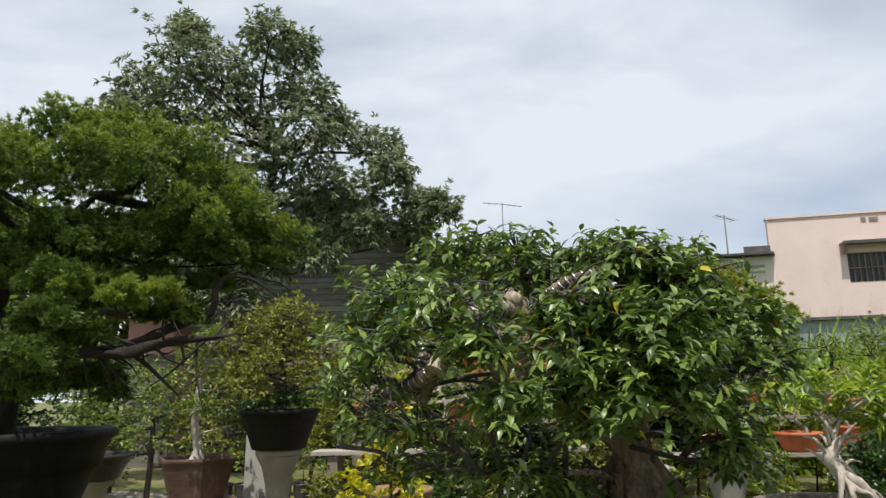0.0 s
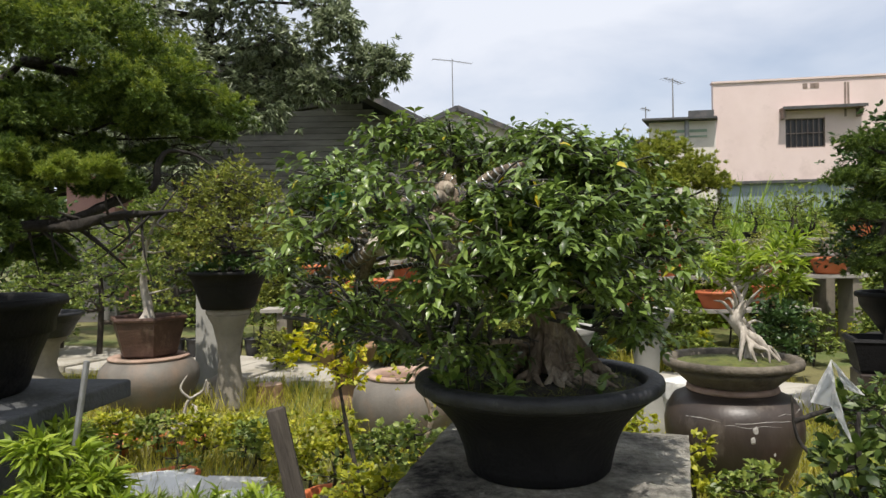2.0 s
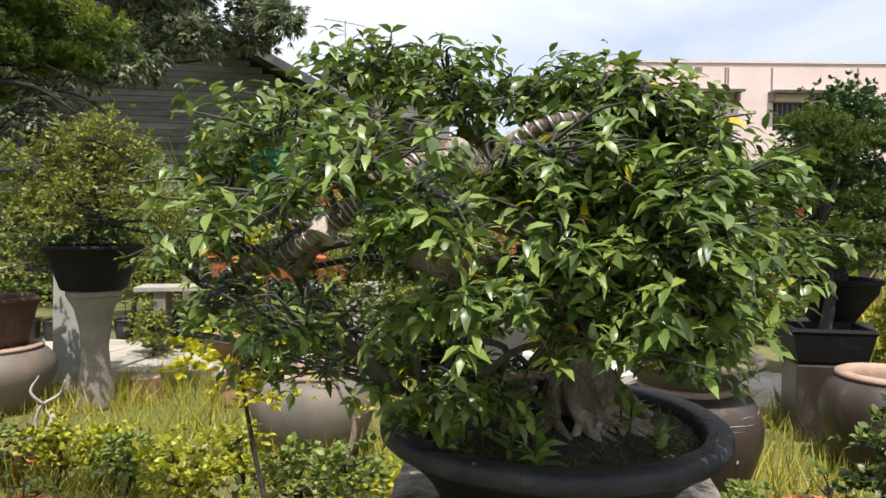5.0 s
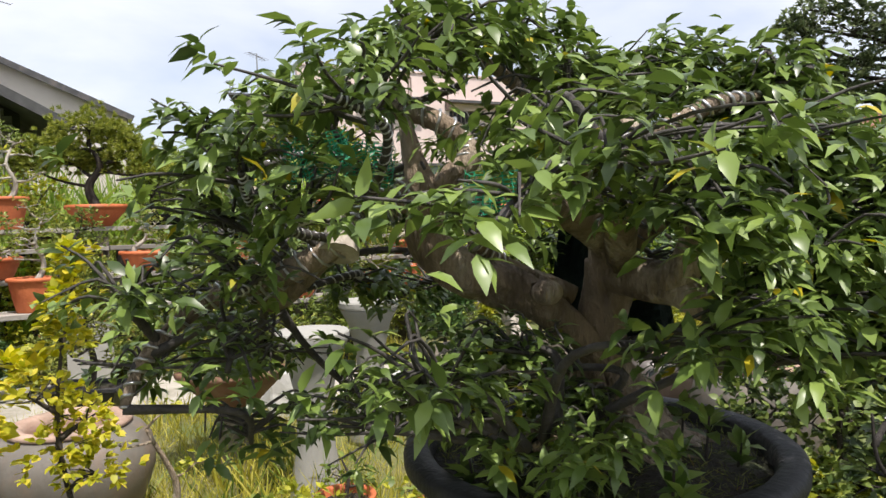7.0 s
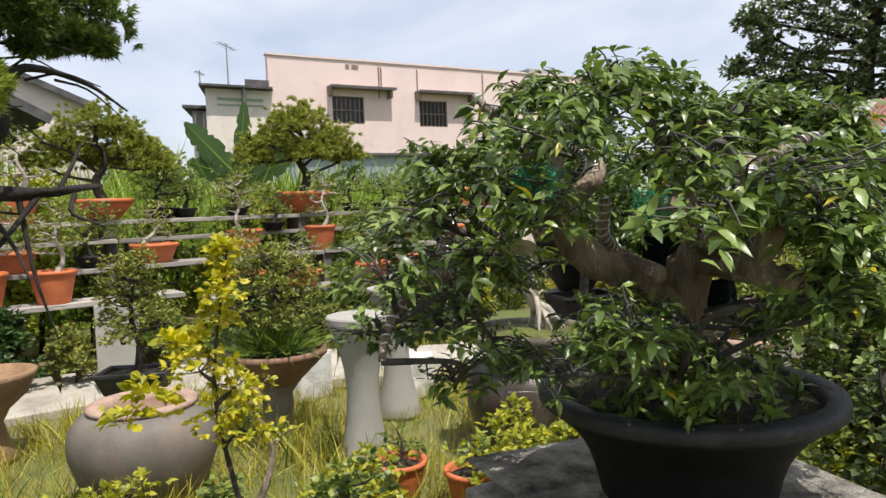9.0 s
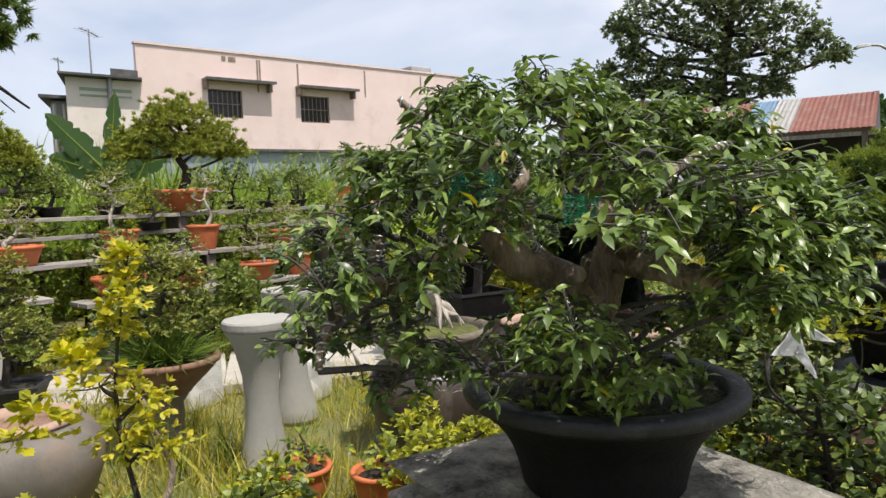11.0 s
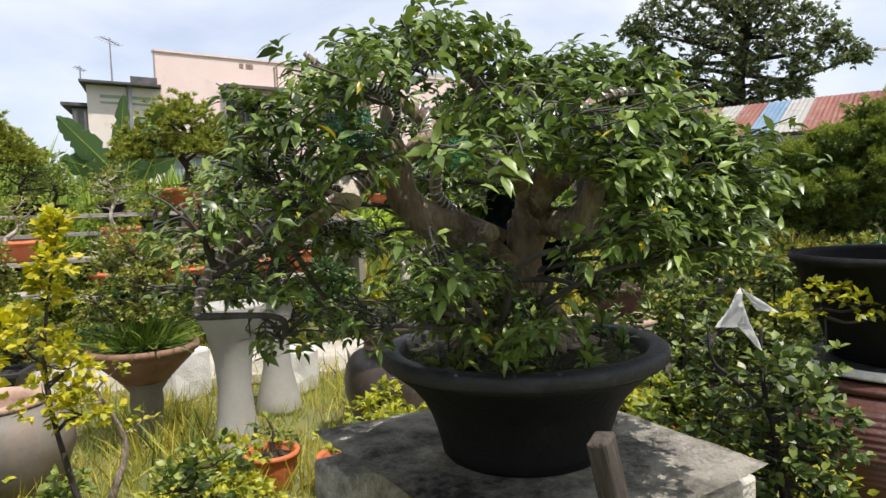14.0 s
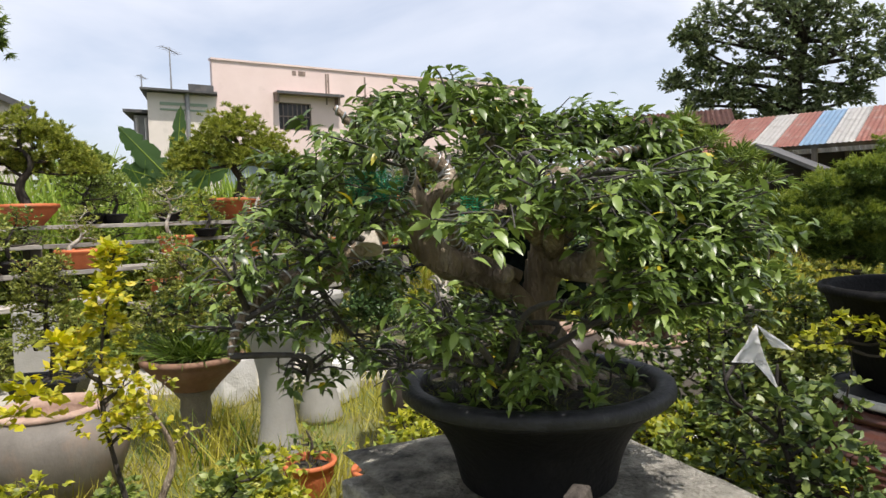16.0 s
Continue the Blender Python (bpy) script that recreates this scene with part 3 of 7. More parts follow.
part("annex_roof", wall_box(-0.9, 0.2, 0.8, 5, 5.24, 5.34), "roof_dark", wing)
for x in (-0.5, -0.2):
    part("drain_pipe", tube([(x, 1.12, 0), (x, 1.12, 3), (x, 1.12, 5.1)], [0.06, 0.06], 8), "sheet_white", wing)

for ob in wing.children:
    for v in ob.data.vertices:
        v.co.x += 0.33 * max(0.0, v.co.y)


def gable_house(name, label, at, turn, half, eave, ridge, depth, wall_m, roof_m, overhang=0.5, siding=False):
    """A house whose gable end faces the garden, ridge along its depth."""
    h = thing(name, label, "house", at, turn=turn)
    bm = bmesh.new()
    outline = [(-half, 0), (half, 0), (half, eave), (0, ridge), (-half, eave)]
    front = [bm.verts.new((x, 0, z)) for x, z in outline]
    back = [bm.verts.new((x, depth, z)) for x, z in outline]
    bm.faces.new(front[::-1])
    bm.faces.new(back)
    for i in range(5):
        j = (i + 1) % 5
        bm.faces.new((front[i], front[j], back[j], back[i]))
    part("wall", bm, wall_m, h)
    slope = math.atan2(ridge - eave, half)
    run = math.hypot(half, ridge - eave) + overhang
    for side in (-1, 1):
        bm = bmesh.new()
        box(side * run / 2, depth / 2 - overhang / 2, 0, run, depth + overhang * 2, 0.10, bm=bm)
        rm = pose(0, 0, ridge + 0.07, 0, math.degrees(side * slope), 0)
        part("roof", bm, roof_m, h, at=rm)
        part("barge_board", box(side * run / 2, -overhang * 1.5 - 0.03, -0.04, run, 0.05, 0.2), "roof_dark", h, at=rm)
    return h


far_house = gable_house("house", "whitewashed house with a low tiled gable roof", (0.62, 26.2, 0), -4, 3.9, 5.35, 7.05, 14, "paint_pale", "roof_tile", 0.22)
# House body coloured near-black for the shade in the opening below its boards.
wood_house = gable_house("wooden_house", "old grey weatherboard house under a dark roof", (-4.6, 17.2, 0), 0, 5.1, 4.05, 6.75, 10, "inside_shade", "roof_dark", 1.0)
for k in range(26):
    z = 2.1 + 0.165 * k
    half = 4.95 if z < 4.0 else max(0.2, 4.95 * (6.6 - z) / 2.6)
    part("board", box(0, -0.03, z, half * 2, 0.03, 0.15), "siding", wood_house, at=pose(0, 0, 0))
part("post", wall_box(4.5, 4.72, -0.3, -0.08, 0, 4.1), "paint_pale", wood_house, "pale painted corner post")
rose = thing("shed", "small rose-painted shed with a dark lean-to roof", "shed", (-6.9, 12.6, 0))
part("wall", wall_box(-1.2, -0.2, 0, 0.15, 2.3, 3.15), "rose_wall", rose)
part("wall", wall_box(-1.2, -0.2, 0, 0.15, 0, 2.297), "siding", rose, "dark weathered lower wall")
part("wall", wall_box(-1.2, -1.05, 0.15, 3, 0, 3.15), "rose_wall", rose)
part("roof", box(-0.6, 1.3, 3.3, 1.7, 3.6, 0.08), "roof_dark", rose, at=pose(0, 0, 0, 0, 0, 0))

# striped sheet-metal shed and rusty-roofed shed on the east side
shed = thing("shed", "open shed with a faded red, white and blue striped metal roof", "shed", (10.03, 4.03, 0), turn=-82)
cols = ["sheet_red", "sheet_red", "sheet_white", "sheet_red", "sheet_blue", "sheet_white", "sheet_red", "sheet_red", "sheet_red"]
for k, c in enumerate(cols):
    part("roof_sheet", corrugated(0.385, 2.1, 5, 0.008), c, shed, at=pose(-0.55 + 0.388 * k, 0, 2.36, 20, 0, 0))
    part("roof_sheet", corrugated(0.385, 1.4, 5, 0.008), "sheet_grey", shed, at=pose(-0.55 + 0.388 * k, 1.99, 3.075, -30, 0, 0))
for x in (-0.45, 1.2, 2.8):
    part("post", box(x, 0.15, 1.17, 0.08, 0.08, 2.32), "post_wood", shed)
    part("post", box(x, 3.0, 1.2, 0.08, 0.08, 2.4), "post_wood", shed)
part("beam", box(1.2, 0.15, 2.335, 3.4, 0.06, 0.06), "post_wood", shed)
# Back wall, its near-black colour standing in for shade under the roof.
part("wall", wall_box(-0.5, 2.85, 3.05, 3.12, 0, 2.4), "inside_shade", shed)
g = bmesh.new()
tri = [g.verts.new(q) for q in ((2.9, 0.05, 2.33), (2.9, 3.1, 2.40), (2.9, 1.97, 3.03))]
tri2 = [g.verts.new((v.co.x + 0.04, v.co.y, v.co.z)) for v in tri]
g.faces.new(tri)
g.faces.new(tri2[::-1])
for a, b in ((0, 1), (1, 2), (2, 0)):
    g.faces.new((tri[a], tri2[a], tri2[b], tri[b]))
part("gable", g, "roof_dark", shed)
for side in (-1, 1):
    part("porch_roof", box(side * 0.42, 0, 0, 0.9, 1.5, 0.05), "roof_dark", shed, "small dark gable over the entrance", at=pose(0.75, -0.75, 2.30, 0, side * 26, 0))
part("porch_post", box(0.75, -0.9, 1.13, 0.07, 0.07, 2.26), "post_wood", shed)
rusty = thing("shed", "low shed with a rusty brown metal roof", "shed", (11.3, 6.2, 0), turn=-62)
for k in range(6):
    part("roof_sheet", corrugated(0.40, 1.7, 4, 0.016), "roof_rust", rusty, at=pose(-0.9 + 0.403 * k, 0, 3.02, 17, 0, 0))
# Near-black back wall again, interior shade put into the colour.
part("wall", wall_box(-0.8, 1.4, 1.5, 1.6, 0, 3.4), "inside_shade", rusty)
for x in (-0.7, 0.4, 1.35):
    part("post", box(x, 0.1, 1.49, 0.08, 0.08, 2.98), "post_wood", rusty)


def antenna(at, h, w, turn):
    a = thing("tv_antenna", "thin metal television antenna on a pole", "antenna", at, "roof antennas", turn)
    part("pole", tube([(0, 0, 0), (0, 0, h / 2), (0, 0, h)], [0.03, 0.02], 6), "metal_grey", a)
    part("boom", tube([(-w / 2, 0, h - 0.05), (0, 0, h - 0.08), (w / 2, 0, h - 0.15)], [0.018, 0.018], 5), "metal_grey", a)
    for k in range(7):
        x = -w / 2 + w * k / 6
        part("element", tube([(x, -0.2, h - 0.06 - 0.05 * k / 3), (x, 0.2, h - 0.06 - 0.05 * k / 3)], [0.006, 0.006], 4, per=1), "metal_grey", a)


antenna((0.45, 27.2, 6.9), 2.5, 1.7, 15)
antenna((8.45, 23.4, 5.95), 1.6, 0.9, 30)
antenna((7.5, 23.6, 5.95), 0.6, 0.3, 0)

lamp = thing("street_lamp", "tall grey street lamp with a curved arm", "street lamp", (38.0, 5.1, 0))
part("pole", tube([(0, 0, 0), (0, 0, 4), (0, 0, 7.2), (-0.15, 0.35, 7.9), (-0.3, 0.9, 8.05)], [0.11, 0.06], 8), "metal_grey", lamp)
part("lamp_head", lathe([(0, -0.1), (0.2, -0.06), (0.16, 0.06), (0, 0.1)], 12, sx=0.6, sy=1.8, at=(-0.32, 1.15, 8.05)), "sheet_white", lamp)

# ---- plant stand: stepped grey planks on blocks ----
TIERS = [(7.30, 1.49, -2.2, 7.4), (7.05, 1.29, -2.0, 6.6), (6.70, 1.03, -2.2, 5.4), (6.25, 0.755, -2.4, 0.75), (6.20, 0.66, 1.0, 4.2)]
stand = thing("plant_stand", "stepped plant stand of weathered grey planks on concrete blocks", "plant stand")
for y, z, x0, x1 in TIERS:
    x = x0
    while x < x1 - 0.3:
        ln = min(2.4, x1 - x)
        for o in (-0.105, 0.105):
            if z == 1.29 and o < 0:
                continue
            part("plank", box(0, 0, 0, ln - 0.012, 0.195, 0.045, 0, 0.004), "plank", stand, at=pose(x + ln / 2, y + o, z - 0.024, rng.normal() * 0.5, rng.normal() * 0.25, rng.normal() * 0.3))
        x += ln
    for k in range(int((x1 - x0) / 2.3) + 1):
        xx = x0 + 0.25 + 2.3 * k
        if xx < x1:
            part("block", box(xx, y, (z - 0.05) / 2, 0.12, 0.34, z - 0.05, 0, 0.01), "post_wood" if k % 3 else "concrete_tan", stand)

# ---- pots, jars and pedestals ----


def round_pot(r, h, lip=0.02, foot=0.68, belly=0.0, seg=36):
    """A flared pot with wall thickness, open at the top."""
    f = r * foot
    out = [(0, 0), (f * 0.96, 0), (f, 0.012), (f + (r - f) * 0.28 + belly * 0.5, h * 0.35), (f + (r - f) * 0.62 + belly, h * 0.68), (r - lip * 1.2, h - lip * 2.0),
           (r - lip * 0.2, h - lip * 1.8), (r, h - lip * 1.0), (r - lip * 0.25, h - lip * 0.12), (r - lip * 0.9, h), (r - lip * 1.9, h - lip * 0.2), (r - lip * 2.3, h - lip), (r - lip * 2.6, h * 0.62), (0, h * 0.6)]
    return lathe(out, seg, 0.006)


def jar_profile(r, h, neck=0.66):
    return [(0, 0), (r * 0.62, 0), (r * 0.70, h * 0.05), (r * 0.88, h * 0.28), (r * 0.99, h * 0.52), (r, h * 0.66), (r * 0.96, h * 0.78), (r * 0.86, h * 0.88), (r * neck * 1.06, h * 0.945), (r * neck, h * 0.95)]


def rim_profile(r, h, neck=0.66, t=0.12):
    a = r * neck
    return [(a * 0.99, h * 0.93), (a * 1.06, h * 0.935), (a * 1.12, h * 0.955), (a * 1.1, h * 0.985), (a * 1.0, h), (a * 0.9, h * 0.995), (a * 0.8, h * 0.97), (a * 0.78, h * 0.9), (a * 0.86, h * 0.7), (0, h * 0.55)]


def pedestal(label, material, at, h, top, waist, foot, group="concrete pedestals"):
    p = thing("pedestal", label, "pedestal", at, group)
    part("column", lathe([(0, 0), (foot, 0), (foot * 1.02, 0.03), (foot * 0.92, h * 0.12), (waist * 1.12, h * 0.33), (waist, h * 0.5), (waist * 1.12, h * 0.66), (top * 0.72, h * 0.84), (top * 0.94, h * 0.93), (top * 0.95, h * 0.945), (0, h * 0.945)], 32, 0.02), material, p, smooth=True)
    part("top", lathe([(0, h * 0.948), (top * 0.99, h * 0.948), (top, h * 0.96), (top, h * 0.99), (top * 0.96, h), (0, h)], 32, 0.01), material, p)
    return p


# ---- the old bonsai on its table ----
table = thing("table", "old concrete slab table, weathered and stained black", "table")
TZ = 0.765
bm = bmesh.new()
corners = [(-0.50, -0.40), (0.28, -0.53), (0.585, 0.34), (-0.25, 0.60)]
n = 16
gridv = []
for i in range(n + 1):
    row = []
    for j in range(n + 1):
        a, b = i / n, j / n
        p = [(corners[0][k] * (1 - a) + corners[1][k] * a) * (1 - b) + (corners[3][k] * (1 - a) + corners[2][k] * a) * b for k in (0, 1)]
        edge = min(i, j, n - i, n - j)
        wob = 0.011 * noise.noise((p[0] * 11, p[1] * 11, 3)) if edge == 0 and not (i in (0, n) and j in (0, n)) else 0
        row.append(bm.verts.new((p[0] + wob, p[1] + wob, TZ - (0.008 if edge == 0 else 0) + 0.003 * noise.noise((p[0] * 6, p[1] * 6, 0)))))
    gridv.append(row)
for i in range(n):
    for j in range(n):
        bm.faces.new((gridv[i][j], gridv[i + 1][j], gridv[i + 1][j + 1], gridv[i][j + 1]))
bmesh.ops.solidify(bm, geom=bm.faces[:], thickness=0.085)
part("tabletop", bm, "concrete_old", table)
for x, y in ((-0.34, -0.3), (0.28, -0.36), (0.44, 0.4), (-0.2, 0.45)):
    part("leg", box(x, y, 0.345, 0.2, 0.2, 0.69, -8, 0.012), "concrete_old", table)

bonsai = thing("bonsai_tree", "old wired bonsai with dense green crown in a black pot", "bonsai", (0, 0, TZ))
H = 1.05 - TZ
part("pot", lathe([(0, 0.0), (0.208, 0.0), (0.217, 0.010), (0.222, 0.035), (0.232, 0.075), (0.246, 0.115), (0.268, 0.155), (0.302, 0.196), (0.344, 0.230), (0.364, 0.245), (0.350, 0.251)], 64, 0.006), "pot_black", bonsai, "round black plastic pot", smooth=True)
part("pot_rim", lathe([(0.352, 0.228), (0.3675, 0.2305), (0.3745, 0.238), (0.3755, 0.254), (0.3725, 0.264), (0.365, 0.2695), (0.345, 0.2705), (0.328, 0.268), (0.322, 0.262), (0.318, 0.245), (0.312, 0.19)], 64, 0.008, at=(0, 0, 0.015)), "pot_rim", bonsai, "worn grey-black flat rim", smooth=True)
bm = lathe([(0.319, 0.236), (0.29, 0.242), (0.25, 0.246), (0.2, 0.252), (0.16, 0.258), (0.12, 0.262), (0.05, 0.27), (0, 0.272)], 56, at=(0, 0, 0.015))
for v in bm.verts:
    v.co.z += 0.012 * noise.noise((v.co.x * 22, v.co.y * 22, 0)) + 0.008 * noise.noise((v.co.x * 60, v.co.y * 60, 4))
part("soil", bm, "soil", bonsai, "dark mossy soil", smooth=True)


def T(x, y, z):
    return (x, y, z - TZ)


trunk = bmesh.new()
tube([T(0.06, 0.05, 0.99), T(0.055, 0.045, 1.055), T(0.05, 0.035, 1.12), T(0.045, 0.02, 1.20), T(0.04, 0.0, 1.29), T(0.03, -0.015, 1.40)], [0.105, 0.085, 0.066, 0.054, 0.050, 0.048], 22, 0.5, 6, trunk)
BOUGHS = {
    "a": ([T(0.04, 0.01, 1.19), T(-0.013, 0.015, 1.256), T(-0.076, 0.042, 1.309), T(-0.156, 0.072, 1.353), T(-0.245, 0.104, 1.389), T(-0.298, 0.116, 1.448), T(-0.311, 0.116, 1.536), T(-0.335, 0.13, 1.66)], [0.036, 0.037, 0.043, 0.050, 0.054, 0.046, 0.036, 0.012]),
    "b": ([T(0.035, -0.01, 1.36), T(0.0, -0.04, 1.435), T(-0.10, -0.085, 1.475), T(-0.20, -0.13, 1.497), T(-0.29, -0.165, 1.511)], [0.058, 0.050, 0.042, 0.038, 0.034]),
    "c": ([T(0.0, -0.07, 1.40), T(-0.13, -0.19, 1.50), T(-0.20, -0.25, 1.545), T(-0.267, -0.298, 1.585)], [0.045, 0.040, 0.036, 0.033]),
    "d": ([T(0.03, -0.02, 1.375), T(0.03, -0.10, 1.362), T(0.04, -0.17, 1.345), T(0.05, -0.235, 1.325), T(0.072, -0.305, 1.335)], [0.050, 0.050, 0.044, 0.036, 0.024]),
    "e": ([T(0.035, -0.13, 1.355), T(0.025, -0.19, 1.395), T(0.02, -0.235, 1.47)], [0.040, 0.038, 0.030]),
    "f": ([T(-0.37, 0.06, 1.53), T(-0.43, 0.08, 1.50), T(-0.49, 0.09, 1.455), T(-0.57, 0.16, 1.40), T(-0.68, 0.20, 1.365), T(-0.77, 0.20, 1.29), T(-0.81, 0.18, 1.22)], [0.044, 0.042, 0.038, 0.034, 0.026, 0.018, 0.01]),
    "g": ([T(0.06, 0.05, 1.28), T(0.16, 0.12, 1.42), T(0.2, 0.14, 1.56)], [0.05, 0.03, 0.015]),
    "h": ([T(-0.01, -0.06, 1.42), T(-0.12, -0.07, 1.58), T(-0.26, -0.08, 1.70), T(-0.38, -0.05, 1.76)], [0.036, 0.026, 0.018, 0.010]),
    "i": ([T(-0.02, -0.03, 1.14), T(-0.10, -0.11, 1.165), T(-0.22, -0.17, 1.16), T(-0.34, -0.18, 1.15)], [0.016, 0.013, 0.010, 0.006]),
    "j": ([T(-0.02, 0.03, 1.33), T(-0.15, 0.09, 1.40), T(-0.23, 0.07, 1.45), T(-0.24, 0.05, 1.54)], [0.030, 0.024, 0.022, 0.020]),
    "l": ([T(-0.325, 0.12, 1.51), T(-0.235, 0.085, 1.585), T(-0.225, 0.10, 1.625), T(-0.275, 0.13, 1.67), T(-0.335, 0.20, 1.70), T(-0.39, 0.26, 1.745), T(-0.43, 0.30, 1.80)], [0.034, 0.036, 0.034, 0.030, 0.026, 0.022, 0.010]),
    "n": ([T(-0.49, 0.09, 1.46), T(-0.555, 0.22, 1.35), T(-0.565, 0.265, 1.415), T(-0.552, 0.253, 1.497), T(-0.582, 0.287, 1.575)], [0.030, 0.028, 0.028, 0.026, 0.012]),
    "o": ([T(-0.20, -0.25, 1.545), T(-0.30, -0.325, 1.570), T(-0.36, -0.36, 1.56), T(-0.43, -0.38, 1.535)], [0.036, 0.034, 0.030, 0.012]),
    "p": ([T(-0.20, -0.25, 1.55), T(-0.19, -0.31, 1.60), T(-0.13, -0.35, 1.635), T(-0.05, -0.37, 1.65)], [0.026, 0.022, 0.018, 0.008]),
    "k": ([T(0.0, -0.07, 1.41), T(0.06, -0.18, 1.52), T(0.10, -0.26, 1.60)], [0.034, 0.024, 0.012]),
}
for key, (pts, rr) in BOUGHS.items():
    tube(pts, [q * (0.86 if key in "abde" else 0.62) for q in rr], 12, 0.34, 6, trunk)
for k in range(13):
    a = k * 2 * math.pi / 13 + 0.2 * math.sin(k * 5)
    r1 = 0.19 + 0.04 * math.sin(k * 3.1)
    foot = lambda r, turn, z: T(0.055 + r * math.cos(a + turn), 0.045 + r * math.sin(a + turn), z)
    tube([foot(0.052, -0.05, 1.18), foot(0.098, 0.02, 1.105), foot(0.135, 0.10, 1.06), foot(r1, 0.15 + 0.12 * math.sin(k * 7), 1.028)], [0.016, 0.024 + 0.008 * math.sin(k * 2.3), 0.019 + 0.006 * math.sin(k * 2.3), 0.007], 8, 0.6, 6, trunk)
    for side in (-1, 1):
        tube([foot(0.125, 0.08, 1.066), foot(0.175, 0.10 + side * 0.17, 1.048 + 0.006 * math.sin(k * 4)), foot(r1 + 0.03 * side, 0.12 + side * (0.30 + 0.08 * math.sin(k * 9)), 1.026)], [0.012, 0.009, 0.004], 6, 0.5, 5, trunk)
part("trunk", trunk, "bark_pale", bonsai, "gnarled grey-brown trunk with flaring roots", smooth=True)
for p, r in ((T(-0.278, -0.309, 1.592), 0.028), (T(0.077, -0.315, 1.333), 0.024), (T(0.02, -0.24, 1.478), 0.032), (T(-0.115, 0.005, 1.345), 0.030), (T(-0.30, -0.17, 1.512), 0.036), (T(0.105, -0.215, 1.345), 0.022)):
    bm = bmesh.new()
    bmesh.ops.create_uvsphere(bm, u_segments=14, v_segments=9, radius=r)
    bmesh.ops.scale(bm, vec=(1, 1, 0.8), verts=bm.verts)
    part("pruning_scar", bm, "bark_pale", bonsai, "pale healed pruning knob", at=p, smooth=True)

TOP_PADS = [(-0.29, 0.22, 1.805), (-0.25, -0.09, 1.765), (-0.45, -0.13, 1.75), (-0.01, -0.13, 1.735), (-0.53, 0.07, 1.68), (-0.60, -0.13, 1.67), (-0.25, -0.19, 1.68), (-0.40, 0.42, 1.63), (-0.13, 0.23, 1.64), (0.15, -0.25, 1.63),
            (-0.02, -0.33, 1.64), (0.11, 0.21, 1.64), (-0.38, -0.10, 1.785), (-0.37, 0.12, 1.785), (0.18, -0.07, 1.72), (0.19, -0.18, 1.66), (0.15, 0.05, 1.72), (0.14, -0.28, 1.62),
            (-0.12, -0.09, 1.72), (-0.05, -0.17, 1.72), (0.01, -0.23, 1.715), (0.06, -0.29, 1.69), (0.10, -0.34, 1.65), (0.0, -0.36, 1.68), (-0.70, 0.08, 1.61), (-0.69, -0.02, 1.58)]
MID_PADS = [(-0.37, 0.27, 1.56), (0.28, -0.30, 1.54), (0.29, -0.05, 1.56), (-0.68, 0.17, 1.52), (0.11, 0.05, 1.52), (-0.53, 0.31, 1.52), (-0.12, -0.30, 1.53), (-0.17, 0.35, 1.52), (0.11, -0.33, 1.48), (-0.53, 0.52, 1.47), (0.29, -0.13, 1.44),
            (0.07, -0.41, 1.40), (-0.33, 0.55, 1.40), (-0.62, -0.10, 1.52), (-0.40, -0.28, 1.60)]
LOW_PADS = [(-0.33, 0.39, 1.36), (-0.65, 0.33, 1.36), (0.23, -0.29, 1.32), (-0.13, 0.50, 1.32), (-0.69, 0.07, 1.30), (-0.49, 0.35, 1.24), (-0.53, 0.52, 1.25), (0.25, -0.21, 1.24), (-0.50, 0.03, 1.19), (-0.25, -0.22, 1.17), (-0.27, 0.07, 1.18),
            (0.29, -0.05, 1.18), (-0.10, -0.05, 1.13), (-0.33, 0.29, 1.13), (-0.38, -0.12, 1.20), (-0.62, 0.18, 1.15), (-0.22, -0.02, 1.25), (-0.30, -0.02, 1.28)]
FRONT_PADS = [(-0.37, -0.50, 1.47), (-0.60, -0.28, 1.31), (-0.16, -0.50, 1.45), (-0.62, -0.42, 1.48), (-0.46, -0.46, 1.56), (-0.11, -0.47, 1.58), (-0.02, -0.45, 1.38), (-0.02, -0.43, 1.53), (-0.54, -0.20, 1.29), (-0.33, -0.42, 1.50), (-0.22, -0.42, 1.55), (-0.14, -0.40, 1.53), (-0.05, -0.36, 1.52), (-0.20, -0.46, 1.37), (-0.31, -0.49, 1.36), (-0.10, -0.46, 1.43), (0.03, -0.53, 1.53), (0.01, -0.55, 1.44), (0.10, -0.48, 1.46), (0.06, -0.51, 1.34), (-0.10, -0.52, 1.32), (-0.05, -0.52, 1.38)]
BACK_PADS = [(-0.12, 0.20, 1.42), (0.12, 0.22, 1.42), (0.02, 0.32, 1.50), (0.18, 0.14, 1.26), (0.34, 0.06, 1.36), (0.32, -0.28, 1.42), (0.36, -0.12, 1.52), (-0.80, 0.16, 1.40), (-0.74, 0.30, 1.26), (-0.70, -0.02, 1.42)]
PADS = FRONT_PADS + BACK_PADS + TOP_PADS + MID_PADS + LOW_PADS
pads = [(x, y, z - TZ, 0.118 + 0.034 * ((k * 7) % 5) / 4, 0.56) for k, (x, y, z) in enumerate(PADS)]
nodes = [Vector(p) for pts, rr in BOUGHS.values() for p in curve_points(pts, 4)[2:]]
wound, tips_all, outs_all = [], [], []


def in_hollow(p):
    """The open space under the canopy, on the side of the trunk that has been thinned."""
    s, q = p.x * 0.76 + p.y * 0.65, p.x * 0.65 - p.y * 0.76
    d = max(0.0, 0.03 - s)
    return -0.27 + 0.08 * d < q < 0.25 - 0.22 * d and s < 0.1 and 1.30 + 0.13 * (0.03 - s) < p.z + TZ < 1.485


